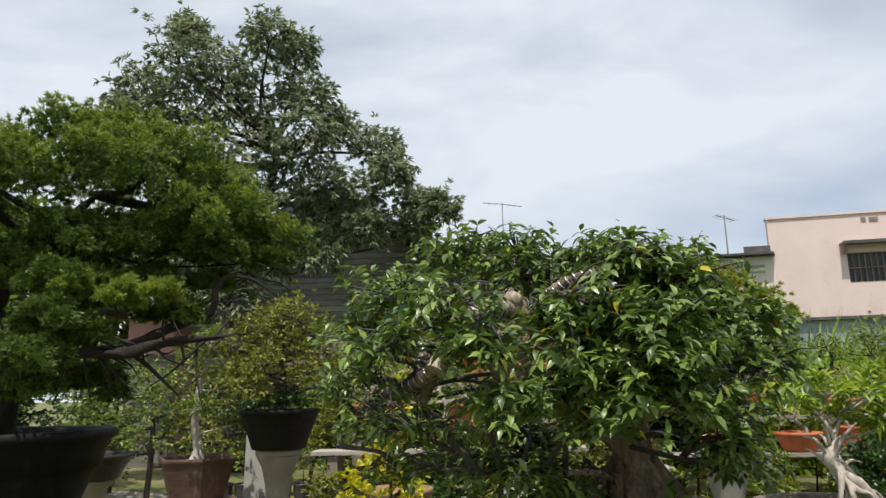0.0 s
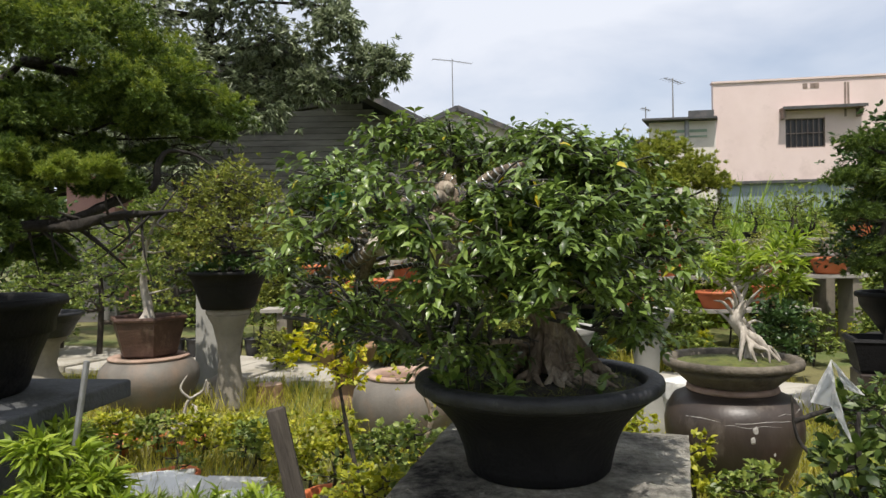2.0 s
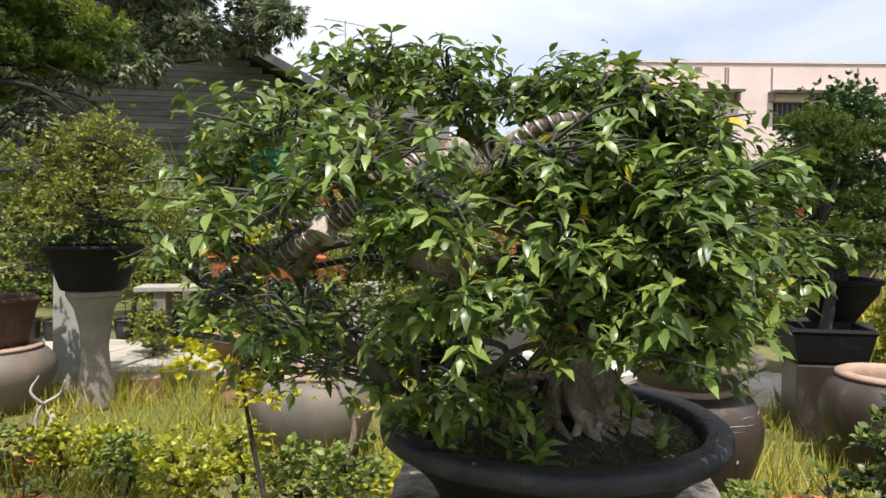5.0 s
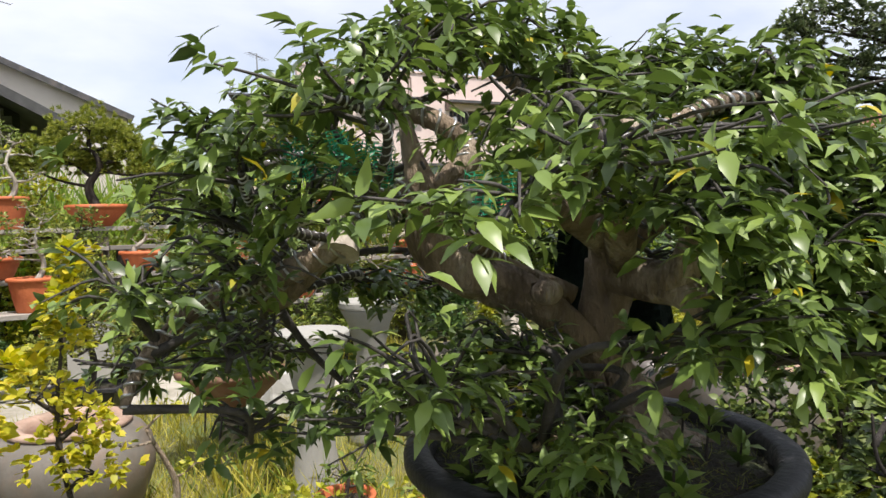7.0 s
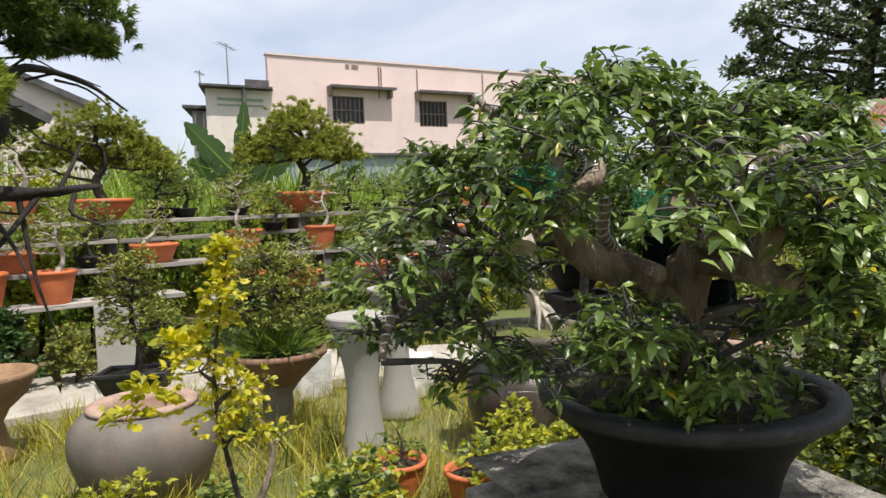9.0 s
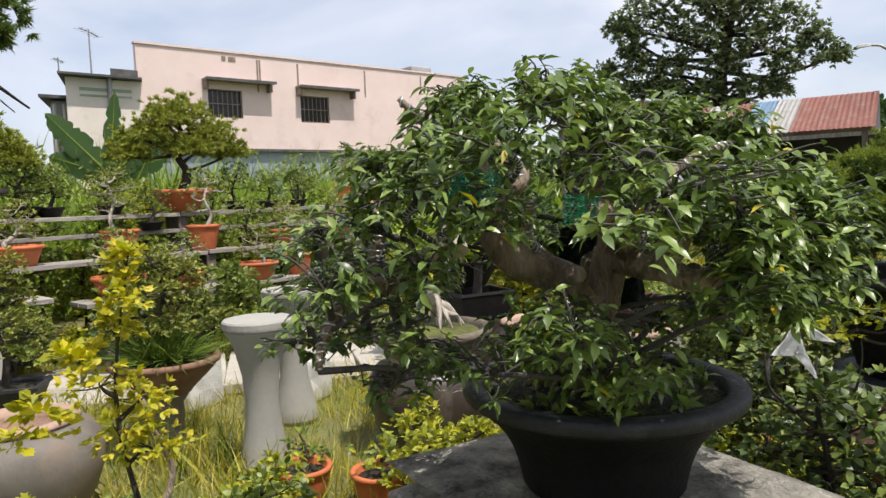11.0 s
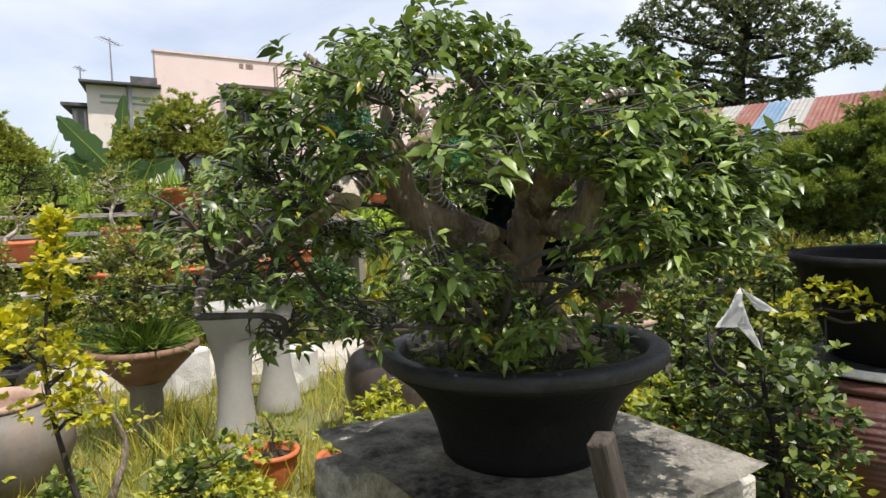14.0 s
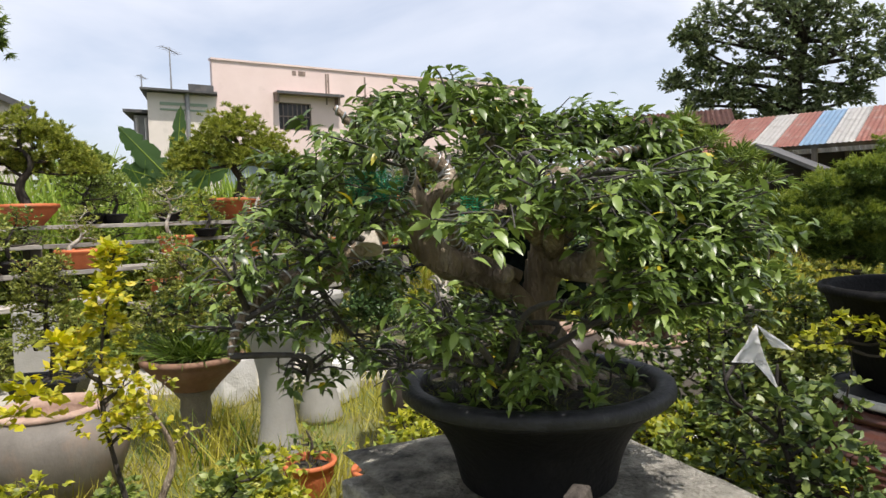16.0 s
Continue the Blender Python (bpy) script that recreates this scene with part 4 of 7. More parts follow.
for k, (x, y, z, r, flat) in enumerate(pads):
    twig = bmesh.new()
    c = Vector((x, y, z - 0.3 * r * flat))
    src = min(nodes, key=lambda q: (q - c).length + (0.12 if q.z > c.z + 0.02 else 0) + 0.2 * sum(in_hollow(q.lerp(c, f)) for f in (0.3, 0.5, 0.7, 0.9)) + (0.5 if q.x < 0.0 < c.x - 0.02 and q.z + TZ < 1.3 else 0))
    mid = src.lerp(c, 0.5) + Vector((rng.normal() * 0.045, rng.normal() * 0.045, 0.03 + rng.normal() * 0.02))
    path = [src, mid, c]
    tube(path, [0.0080, 0.0066, 0.0045], 8, 0.3, 6, twig)
    if (c - src).length > 0.10 and k % 2 == 1 and src.z + TZ > 1.3 and not any(in_hollow(src.lerp(c, f)) for f in (0.2, 0.4, 0.6, 0.8)):
        wound.append(path)
    pos, out = pad_tips([(x, y, z, r, flat)], 30 if z + TZ > 1.56 else 36, -0.6, 0.35)
    for j in range(len(pos)):
        tip = Vector(pos[j])
        if j % 5 in (1, 3) and not in_hollow(tip):
            foot = mid.lerp(c, 0.25 + 0.75 * ((j * 7) % 10) / 10)
            bend = foot.lerp(tip, 0.55) + Vector((0, 0, 0.015)) + Vector(rng.normal(size=3) * 0.014)
            tube([foot, bend, tip], [0.0032, 0.0024, 0.0013], 4, 0, 3, twig, cap=False)
    part("branch", twig, "twig_grey", bonsai, "thin dark branch with twigs", smooth=True)
    tips_all.append(pos)
    outs_all.append(out)
for k, path in enumerate(wound):
    part("wire", coil(path, 0.0066, 0.016, 0.0017), "wire" if k % 3 else "wire_dark", bonsai, "training wire wound round the branch", smooth=True)
for key, first, pitch, gauge, shade in (("f", 0, 0.022, 0.0026, "wire"), ("l", 1, 0.026, 0.0030, "wire"), ("n", 1, 0.017, 0.0028, "wire"), ("h", 1, 0.020, 0.0024, "wire_dark"), ("j", 1, 0.018, 0.0024, "wire"), ("k", 0, 0.018, 0.0022, "wire_dark"), ("c", 1, 0.03, 0.0026, "wire_dark"), ("o", 1, 0.019, 0.0028, "wire"), ("p", 1, 0.019, 0.0028, "wire")):
    pts, rr = BOUGHS[key]
    part("wire", coil(pts[first:], [q * 0.62 * 1.06 + 0.0012 for q in rr[first:]], pitch, gauge), shade, bonsai, "training wire wound round the branch", smooth=True)
part("wire_band", tube([(-0.50, 0.08, 1.435 - TZ), (-0.488, 0.092, 1.46 - TZ), (-0.478, 0.1, 1.485 - TZ)], [0.034, 0.03, 0.026], 12), "bark_bone", bonsai, "pale tape band round the branch")
tips_all, outs_all = np.concatenate(tips_all), np.concatenate(outs_all)
# the crown is open round the trunk, under the canopy
wx, wy, wz = tips_all[:, 0], tips_all[:, 1], tips_all[:, 2] + TZ
hollow = np.array([in_hollow(Vector(t)) for t in tips_all])
hollow |= (np.abs(wx) < 0.10) & (wy > -0.5) & (wy < 0.05) & (wz > 1.12) & (wz < 1.33)
airy = ((wx < -0.42) & (wz < 1.42)) | ((wx < -0.38) & (wy > -0.05) & (wz < 1.58))
knob = np.zeros(len(wx), bool)
for bare, reach in (((-0.66, -0.12, 1.585), 0.06), ((-0.30, -0.35, 1.60), 0.085), ((-0.28, -0.44, 1.59), 0.06), ((-0.52, 0.0, 1.46), 0.07), ((-0.51, -0.10, 1.46), 0.065), ((-0.50, -0.20, 1.465), 0.06), ((-0.60, -0.05, 1.45), 0.065), ((-0.37, -0.10, 1.43), 0.05), ((-0.62, 0.14, 1.40), 0.06)):
    knob |= np.linalg.norm(tips_all - np.array([bare[0], bare[1], bare[2] - TZ]), axis=1) < reach
keep = np.where(hollow | knob, rng.random(len(wx)) < 0.12, np.where(airy, rng.random(len(wx)) < 0.5, True))
tips_all, outs_all = tips_all[keep], outs_all[keep]
p, d = rosette(tips_all, outs_all, 12, 0.04)
d[:, 2] -= 0.14
thin = np.random.default_rng(77).random(len(p)) < np.where([in_hollow(Vector(q)) for q in p], 0.85, 0.30)
front = (p[:, 0] * 0.66 + p[:, 1] * 0.75) < -0.42
pick = np.flatnonzero(front)[:: max(1, front.sum() // 290)][:290]
rest = np.setdiff1d(np.arange(len(p)), pick)
half = rng.random(len(rest)) < 0.5
for shape, sel in ((LEAF_CROWN, rest[half]), (LEAF_CROWN_DROOP, rest[~half])):
    size, sel, gone = rng.uniform(0.023, 0.044, len(sel))[~thin[sel]], sel[~thin[sel]], thin[sel].sum()
    part("crown", leaf_mesh("crown", shape, p[sel], d[sel], size, 0.3), "leaf_main", bonsai, "dense crown of glossy pointed green leaves")
    rng.normal(size=(gone, 3))
LEAF_MESHES = [leaf_mesh("leaf", sh, np.zeros((1, 3)), np.array([[0.0, 1.0, 0.0]]), 1.0, 0.0) for sh in (LEAF_CROWN, LEAF_CROWN_DROOP, lance(0.215, 0.32))]
for k, i in enumerate(pick):
    way = Vector(d[i]).normalized()
    up = (Vector((0, 0, 1)) + Vector(rng.normal(size=3)) * 0.45)
    zed = (up - way * up.dot(way)).normalized()
    rot = Matrix((way.cross(zed), way, zed)).transposed().to_4x4()
    part("leaf", LEAF_MESHES[k % 3], "leaf_single", bonsai, at=Matrix.Translation(p[i]) @ rot @ Matrix.Scale(rng.uniform(0.027, 0.046), 4))
g = np.random.default_rng(31)
ang, rad = g.uniform(0, 6.28, 2600), 0.30 * np.sqrt(g.random(2600))
mp = np.stack([rad * np.cos(ang), rad * np.sin(ang), 0.277 - 0.06 * rad], 1)
mossy = np.array([noise.noise((q[0] * 11, q[1] * 11, 2)) > -0.12 for q in mp])
part("moss", leaf_mesh("moss", BLADE, mp[mossy], np.stack([g.normal(size=mossy.sum()), g.normal(size=mossy.sum()), np.full(mossy.sum(), 0.9)], 1), g.uniform(0.015, 0.035, mossy.sum()), 1.0), "leaf_olive", bonsai, "short moss and weeds on the soil")
# suckers that sprout from the soil and the foot of the trunk
sp = []
for k in range(20):
    a, r = (rng.uniform(2.9, 4.4) if k % 4 else rng.uniform(0, 6.28)), rng.uniform(0.15, 0.29)
    sp.append((r * math.cos(a) - 0.03, r * math.sin(a) - 0.04, H + rng.uniform(0.0, 0.10)))
sp = np.array(sp)
for q in sp:
    p2, d2 = whorl(q[None], np.array([[0.0, 0, 1.0]]), 9, 0.95, 0.05)
    sk = part("sucker", leaf_mesh("sucker", LEAF_DROOP, p2, d2, rng.uniform(0.035, 0.062, len(p2)), 0.3), "leaf_sucker" if q[0] < 0.05 and q[1] < 0 else "leaf_main", bonsai, "fresh leafy sucker over the soil")
    part("stem", tube([(q[0] * 0.95, q[1] * 0.95, H - 0.06), (q[0], q[1], q[2])], [0.003, 0.002], 5, 0, 1), "bark_dark", sk)


def drape(w, h, nx, ny, cell, seed, solid=False):
    """A wavy hanging piece of net or cloth."""
    bm = bmesh.new()
    vs = [[bm.verts.new((w * (i / nx - 0.5), 0.018 * noise.noise((i * 0.6, j * 0.6, seed)) + 0.02 * math.sin(i * 0.9), h * (j / ny - 0.5) + 0.01 * noise.noise((i * 0.5, 7, seed)))) for j in range(ny + 1)] for i in range(nx + 1)]
    for i in range(nx):
        for j in range(ny):
            bm.faces.new((vs[i][j], vs[i + 1][j], vs[i + 1][j + 1], vs[i][j + 1]))
    if solid:
        bmesh.ops.solidify(bm, geom=bm.faces[:], thickness=0.003)
    else:
        bmesh.ops.wireframe(bm, faces=bm.faces[:], thickness=0.0034, use_replace=True, use_even_offset=False)
    return bm


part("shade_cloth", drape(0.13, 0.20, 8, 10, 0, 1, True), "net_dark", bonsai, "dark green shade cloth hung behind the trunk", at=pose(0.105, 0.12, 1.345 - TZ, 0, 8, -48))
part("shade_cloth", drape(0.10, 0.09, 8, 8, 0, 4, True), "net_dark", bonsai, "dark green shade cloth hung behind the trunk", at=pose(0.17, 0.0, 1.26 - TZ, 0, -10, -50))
part("net", drape(0.11, 0.07, 18, 12, 0, 2), "net_green", bonsai, "scrap of green plastic net", at=pose(-0.48, 0.03, 1.575 - TZ, 15, 10, -48))
part("net", drape(0.07, 0.06, 12, 10, 0, 3), "net_green", bonsai, "scrap of green plastic net", at=pose(-0.40, -0.18, 1.52 - TZ, 0, 0, -20))
part("net", drape(0.09, 0.06, 15, 10, 0, 6), "net_green", bonsai, "scrap of green plastic net", at=pose(-0.60, -0.06, 1.575 - TZ, 10, -8, -45))

# ---- other plants ----


def plant(name, label, at, pot=None, trunk=None, radii=(0.03, 0.01), pads=(), leaf=None, bark="bark_dark", soil="soil", category="plant", group="", turn=0.0, twigs=5, rough=0.25, boughs=None):
    """A plant with its own pot: pot (shape, radius, height, material), a trunk line, clumps, and leaf (shape, tips, leaves a tip, sizes, material, lowest, spread)."""
    th = thing(name, label, category, at, group, turn)
    top = 0.0
    if pot:
        kind, r, h, m = pot
        top = h * 0.86
        if kind == "round":
            part("pot", round_pot(r, h, min(0.02, r * 0.09), 0.66, 0, 28), m, th, smooth=True)
        elif kind == "bowl":
            part("pot", round_pot(r, h, min(0.022, r * 0.08), 0.46, r * 0.10, 32), m, th, smooth=True)
        elif kind == "dish":
            part("pot", round_pot(r, h, 0.026, 0.66, r * 0.06, 40), m, th, smooth=True)
        elif kind == "hex":
            part("pot", round_pot(r, h, 0.02, 0.72, 0, 6), m, th)
        elif kind == "tray":
            part("pot", lathe([(0, 0), (r * 0.72, 0), (r * 0.76, 0.01), (r * 0.93, h * 0.8), (r, h * 0.84), (r, h * 0.97), (r * 0.98, h), (r * 0.90, h), (r * 0.87, h * 0.9), (r * 0.85, h * 0.6), (0, h * 0.6)], 4, 0, 1.35, 0.9, math.pi / 4), m, th)
        sc = (1.3 * 0.72, 0.86 * 0.72) if kind == "tray" else (1, 1)
        sr = r * (0.8 if kind != "tray" else 0.86)
        if kind == "tray":
            g = lathe([(sr, top - 0.01), (sr * 0.5, top + 0.01), (0, top + 0.02)], 4, 0, 1.35, 0.9, math.pi / 4)
        else:
            g = lathe([(sr, top - 0.012), (sr * 0.55, top + 0.004), (0, top + 0.015)], 6 if kind == "hex" else 20)
        part("soil", g, soil, th)
    ends = []
    if trunk:
        part("trunk", tube(trunk, radii, 10, rough, 6), bark, th, smooth=True)
        line = curve_points(trunk, 5)
        for x, y, z, r, flat in boughs or pads:
            wood = bmesh.new()
            c = Vector((x, y, z - 0.2 * r * flat))
            low = line[len(line) // 3:]
            src = min(low, key=lambda q: (q - c).length + (0.6 * (q.z - c.z) if q.z > c.z else 0))
            if (src - c).length > 0.03:
                mid = src.lerp(c, 0.5) + Vector((0, 0, -0.06 * (src - c).length)) + Vector(rng.normal(size=3)) * 0.07 * (src - c).length
                rr = max(radii[-1] * 0.7, min(radii[0], 0.085 * r))
                tube([src, mid, c], [rr, rr * 0.7, rr * 0.4], 7, rough, 4, wood)
            for k in range(twigs):
                d = Vector(ball(1, -0.1)[0])
                e = c + Vector((d.x * r * 0.8, d.y * r * 0.8, d.z * r * flat * 0.8))
                tube([c, c.lerp(e, 0.5) + Vector(rng.normal(size=3)) * 0.06 * r, e], [0.028 * r, 0.018 * r, 0.008 * r], 5, 0, 3, wood, cap=False)
            if wood.verts:
                part("branch", wood, bark, th, smooth=True)
    if leaf:
        shape, per, k, size, m, low, wide, *hang = leaf
        foliage("crown", shape, pads, per, k, size, m, th, low, 0.5, wide, 0.25 * size[1], droop=hang[0] if hang else 0.0)
    return th


def clumps(n, cx, cy, z0, z1, spread, r, flat=0.6, seed=0):
    """Clumps in an uneven dome."""
    g = np.random.default_rng(seed)
    out = []
    for k in range(n):
        f = (k + 0.5) / n
        z = z0 + (z1 - z0) * f
        s = spread * (1 - 0.75 * f ** 1.6)
        a = k * 2.4 + g.uniform(-0.4, 0.4)
        out.append((cx + s * math.cos(a) * g.uniform(0.5, 1), cy + s * math.sin(a) * g.uniform(0.5, 1), z, r * g.uniform(0.75, 1.15), flat))
    return out


def split_pads(pads, n, f):
    """Breaks each clump into smaller ones spread over its upper side."""
    g = np.random.default_rng(5)
    out = []
    for x, y, z, r, flat in pads:
        for k in range(n):
            a, q = k * 2.4 + g.uniform(-0.3, 0.3), (0.3 + 0.6 * k / n) * r
            out.append((x + q * math.cos(a), y + q * math.sin(a), z + (0.5 - 0.8 * k / n) * r * flat + g.normal() * 0.1 * r, r * f * g.uniform(0.8, 1.2), 0.75))
    return out


# west side: juniper in a dark tub on a slab bench
bench = thing("bench", "dark concrete slab bench on blocks", "bench", (-2.35, 0.72, 0), turn=-8)
part("slab", box(0, 0, 0.82, 1.15, 0.9, 0.08, 0, 0.01), "slab_dark", bench)
for x in (-0.48, 0.0):
    part("block", box(x, 0.1, 0.389, 0.2, 0.5, 0.778, 0, 0.012), "slab_dark", bench)
JP = [(-1.30, 0.88, 2.02, 0.19), (-1.50, 0.80, 2.16, 0.25), (-1.74, 0.75, 2.36, 0.28), (-2.08, 0.70, 2.40, 0.30), (-2.45, 0.70, 2.33, 0.33), (-2.0, 1.15, 2.42, 0.33), (-1.62, 1.15, 2.22, 0.28), (-1.8, 0.45, 2.20, 0.26),
      (-2.2, 0.3, 2.2, 0.28), (-1.50, 0.58, 2.02, 0.18), (-2.75, 0.9, 2.2, 0.33), (-1.78, 0.50, 1.74, 0.15), (-1.56, 0.62, 1.68, 0.13), (-2.2, 0.45, 1.85, 0.22), (-2.55, 0.45, 1.75, 0.24), (-1.95, 0.9, 2.05, 0.24), (-2.35, 1.2, 2.1, 0.3), (-2.0, 0.55, 1.62, 0.13), (-2.02, 0.5, 1.84, 0.2), (-1.86, 0.62, 1.78, 0.15), (-1.95, 0.8, 1.45, 0.13), (-2.15, 0.6, 1.5, 0.16),
      (-1.92, 0.42, 1.97, 0.17), (-1.75, 0.52, 1.95, 0.16), (-1.58, 0.62, 1.97, 0.15), (-1.40, 0.70, 1.95, 0.13), (-1.24, 0.78, 1.93, 0.09), (-1.86, 0.5, 1.80, 0.13), (-1.66, 0.62, 1.82, 0.12), (-1.45, 0.72, 1.83, 0.09), (-2.1, 0.75, 1.95, 0.25), (-2.4, 0.55, 2.0, 0.25),
      (-1.79, 0.19, 1.65, 0.10), (-1.72, 0.31, 1.60, 0.08), (-1.80, 0.14, 1.50, 0.12), (-1.82, 0.28, 1.78, 0.12), (-1.85, 0.2, 1.42, 0.1)]
jx, jy, jz = -2.35, 0.75, 0.862
left_juniper = plant("juniper_bonsai", "large spreading juniper bonsai in a dark grey tub", (jx, jy, jz), ("round", 0.47, 0.40, "pot_black"),
                     [(0, 0, 0.33), (0.05, -0.02, 0.6), (-0.08, 0.05, 0.9), (0.1, 0.0, 1.15), (0.22, 0.06, 1.3), (0.3, 0.1, 1.4)], (0.08, 0.06, 0.045, 0.03, 0.02, 0.01),
                     split_pads([(x - jx, y - jy, z - jz, r, 0.65) for x, y, z, r in JP], 6, 0.46), (NEEDLES, 84, 6, (0.020, 0.036), "leaf_juniper", -0.55, 0.6), category="bonsai", twigs=3, bark="bark_black", boughs=[(x - jx, y - jy, z - jz, r, 0.65) for x, y, z, r in JP[2::2]])
bough = tube([(0.02, 0.0, 0.62), (0.22, -0.22, 0.67), (0.44, -0.30, 0.675), (0.56, -0.30, 0.683), (0.71, -0.30, 0.68), (0.83, -0.30, 0.71), (0.96, -0.30, 0.718), (1.10, -0.30, 0.733)], (0.036, 0.030, 0.026, 0.023, 0.020, 0.016, 0.010, 0.003), 11, 1.1)
tube([(0.66, -0.28, 0.69), (0.85, -0.15, 0.80), (0.95, -0.15, 0.836), (0.965, -0.15, 0.92), (1.01, -0.15, 0.972), (1.11, -0.15, 0.955), (1.195, -0.15, 0.898)], (0.016, 0.015, 0.013, 0.011, 0.008, 0.005, 0.002), 8, 0.7, 6, bough)
g = np.random.default_rng(12)
for k in range(26):
    x = 0.30 + 0.03 * k
    foot = Vector((x, -0.30, 0.68 + 0.05 * (x - 0.3)))
    tip = foot + Vector((0.10 * g.normal(), 0.08 * g.normal(), -0.10 * abs(g.normal()) if k % 3 else 0.10))
    tube([foot, foot.lerp(tip, 0.5) + Vector(g.normal(size=3) * 0.015), tip], (0.006, 0.004, 0.0015), 5, 0.4, 4, bough, cap=False)
tube([(0.62, -0.2, 0.72), (0.76, -0.25, 0.63), (0.86, -0.2, 0.52)], (0.012, 0.009, 0.003), 7, 0.2, 5, bough)
tube([(0.4, -0.18, 0.71), (0.46, -0.26, 0.62), (0.44, -0.3, 0.5)], (0.011, 0.008, 0.003), 7, 0.3, 5, bough)
tube([(0.5, -0.2, 0.70), (0.6, -0.3, 0.66), (0.72, -0.3, 0.55)], (0.012, 0.008, 0.003), 7, 0.3, 5, bough)
part("bough", bough, "bark_black", left_juniper, "long dark low branch", smooth=True)
# Paler sprays on the upper sides only paint the pads' sunlit tops.
foliage("fresh_growth", NEEDLES, split_pads([(x - jx, y - jy, z - jz + 0.03, r, 0.65) for x, y, z, r in JP[:12]], 6, 0.46), 34, 5, (0.020, 0.034), "leaf_juniper_lit", left_juniper, 0.45, 0.92, 0.5)
# Small low clumps in the paler leaf, their sunlight put into the colour.
foliage("fresh_growth", NEEDLES, split_pads([(x - jx, y - jy, z - jz, 0.085, 0.7) for x, y, z in ((-1.47, 0.30, 1.73), (-1.60, 0.26, 1.71), (-1.75, 0.24, 1.75))], 4, 0.5), 60, 6, (0.018, 0.03), "leaf_juniper_lit", left_juniper, -0.4, 0.7, 0.5)
for k in range(48):
    a = rng.uniform(-1.2, 1.2)
    p0 = Vector((0.9 + rng.uniform(-0.2, 0.22), 0.05 + rng.uniform(-0.2, 0.3), 1.1 + rng.uniform(-0.25, 0.2)))
    p1 = p0 + Vector((0.14 * math.cos(a), 0.14 * math.sin(a), rng.uniform(-0.12, 0.06)))
    part("dead_twig", tube([p0, p0.lerp(p1, 0.5) + Vector((0, 0, 0.02)), p1], (0.0035, 0.0026, 0.0012), 5, 0, 3, cap=False), "bark_black" if k % 4 else "twig_grey", left_juniper, "bare grey dead twig")
rod = thing("metal_rod", "thin leaning grey metal rod", "rod", (-1.62, 0.38, 0))
part("shaft", tube([(-0.08, -0.02, 0), (-0.03, 0, 0.5), (0.04, 0.03, 1.05)], [0.011, 0.011], 8), "metal_grey", rod)

# wooden stake beside the table
stake = thing("wooden_stake", "weathered grey wooden stake leaning beside the table", "stake", (-0.40, -0.70, 0))
part("shaft", box(0, 0, 0.56, 0.040, 0.030, 1.14, 0, 0.004), "stake_wood", stake, at=pose(0, 0, 0, -6.5, -12.0, 12))

# grey jar with a hexagonal pot
def jar(label, material, rim_material, at, r, h, neck=0.66, ribs=0, open_top=True):
    j = thing("jar", label, "jar", at, "storage jars")
    prof = jar_profile(r, h, neck)
    if ribs:
        dense = []
        z = np.linspace(0.0, h * 0.95, ribs * 4)
        pr, pz = [q[0] for q in prof[1:]], [q[1] for q in prof[1:]]
        dense = [(0, 0)] + [(float(np.interp(a, pz, pr)) + 0.0035 * (1, 0.6, -0.6, -0.6)[i % 4], float(a)) for i, a in enumerate(z)]
        prof = dense
    part("body", lathe(prof, 48, 0.012), material, j, smooth=True)
    part("rim", lathe(rim_profile(r, h, neck), 40, 0.012), rim_material, j, smooth=True)
    return j


jar("squat grey glazed jar with a pink clay rim", "jar_grey", "jar_rim", (-2.98, 4.32, 0), 0.44, 0.50, 0.72)
plant("bonsai", "bonsai with a pale split trunk in a hexagonal brown pot", (-2.98, 4.32, 0.502), ("hex", 0.36, 0.36, "clay_brown"),
      [(-0.02, 0, 0.28), (0.0, 0, 0.42), (-0.04, 0.0, 0.65), (-0.02, 0.0, 0.95), (0.08, 0, 1.25)], (0.085, 0.045, 0.034, 0.024, 0.012),
      clumps(12, 0.02, 0, 0.62, 1.45, 0.40, 0.19, 0.7, 4), (LEAF_FAR, 60, 6, (0.03, 0.055), "leaf_mid", -0.5, 0.9), "bark_bone", category="bonsai")
pedestal("tan concrete hourglass pedestal", "concrete_tan", (-2.22, 4.25, 0), 0.92, 0.20, 0.095, 0.15)
plant("potted_shrub", "airy olive shrub in a tall black pot on a pedestal", (-2.22, 4.25, 0.922), ("round", 0.36, 0.34, "pot_black"),
      [(0, 0, 0.3), (0.05, 0, 0.5), (0.0, 0.03, 0.8), (0.05, 0, 1.1)], (0.02, 0.016, 0.012, 0.006),
      clumps(20, 0.02, 0.0, 0.42, 1.22, 0.6, 0.25, 0.8, 5), (LEAF_FAR, 90, 6, (0.028, 0.052), "leaf_olive", -0.6, 0.9), category="shrub", twigs=10)
plant("potted_shrub", "low dark green shoots at the black pot's rim", (-2.2, 4.2, 1.22), None, None, (0.01, 0.01), [(0, 0, 0.08, 0.22, 0.5), (0.12, -0.12, 0.1, 0.15, 0.5), (-0.14, -0.1, 0.06, 0.15, 0.4)],
      (LEAF, 40, 5, (0.04, 0.07), "leaf_dark", -0.2, 0.9), category="shrub")
pedestal("tan concrete hourglass pedestal", "concrete_tan", (-4.55, 5.35, 0), 0.56, 0.24, 0.14, 0.24)
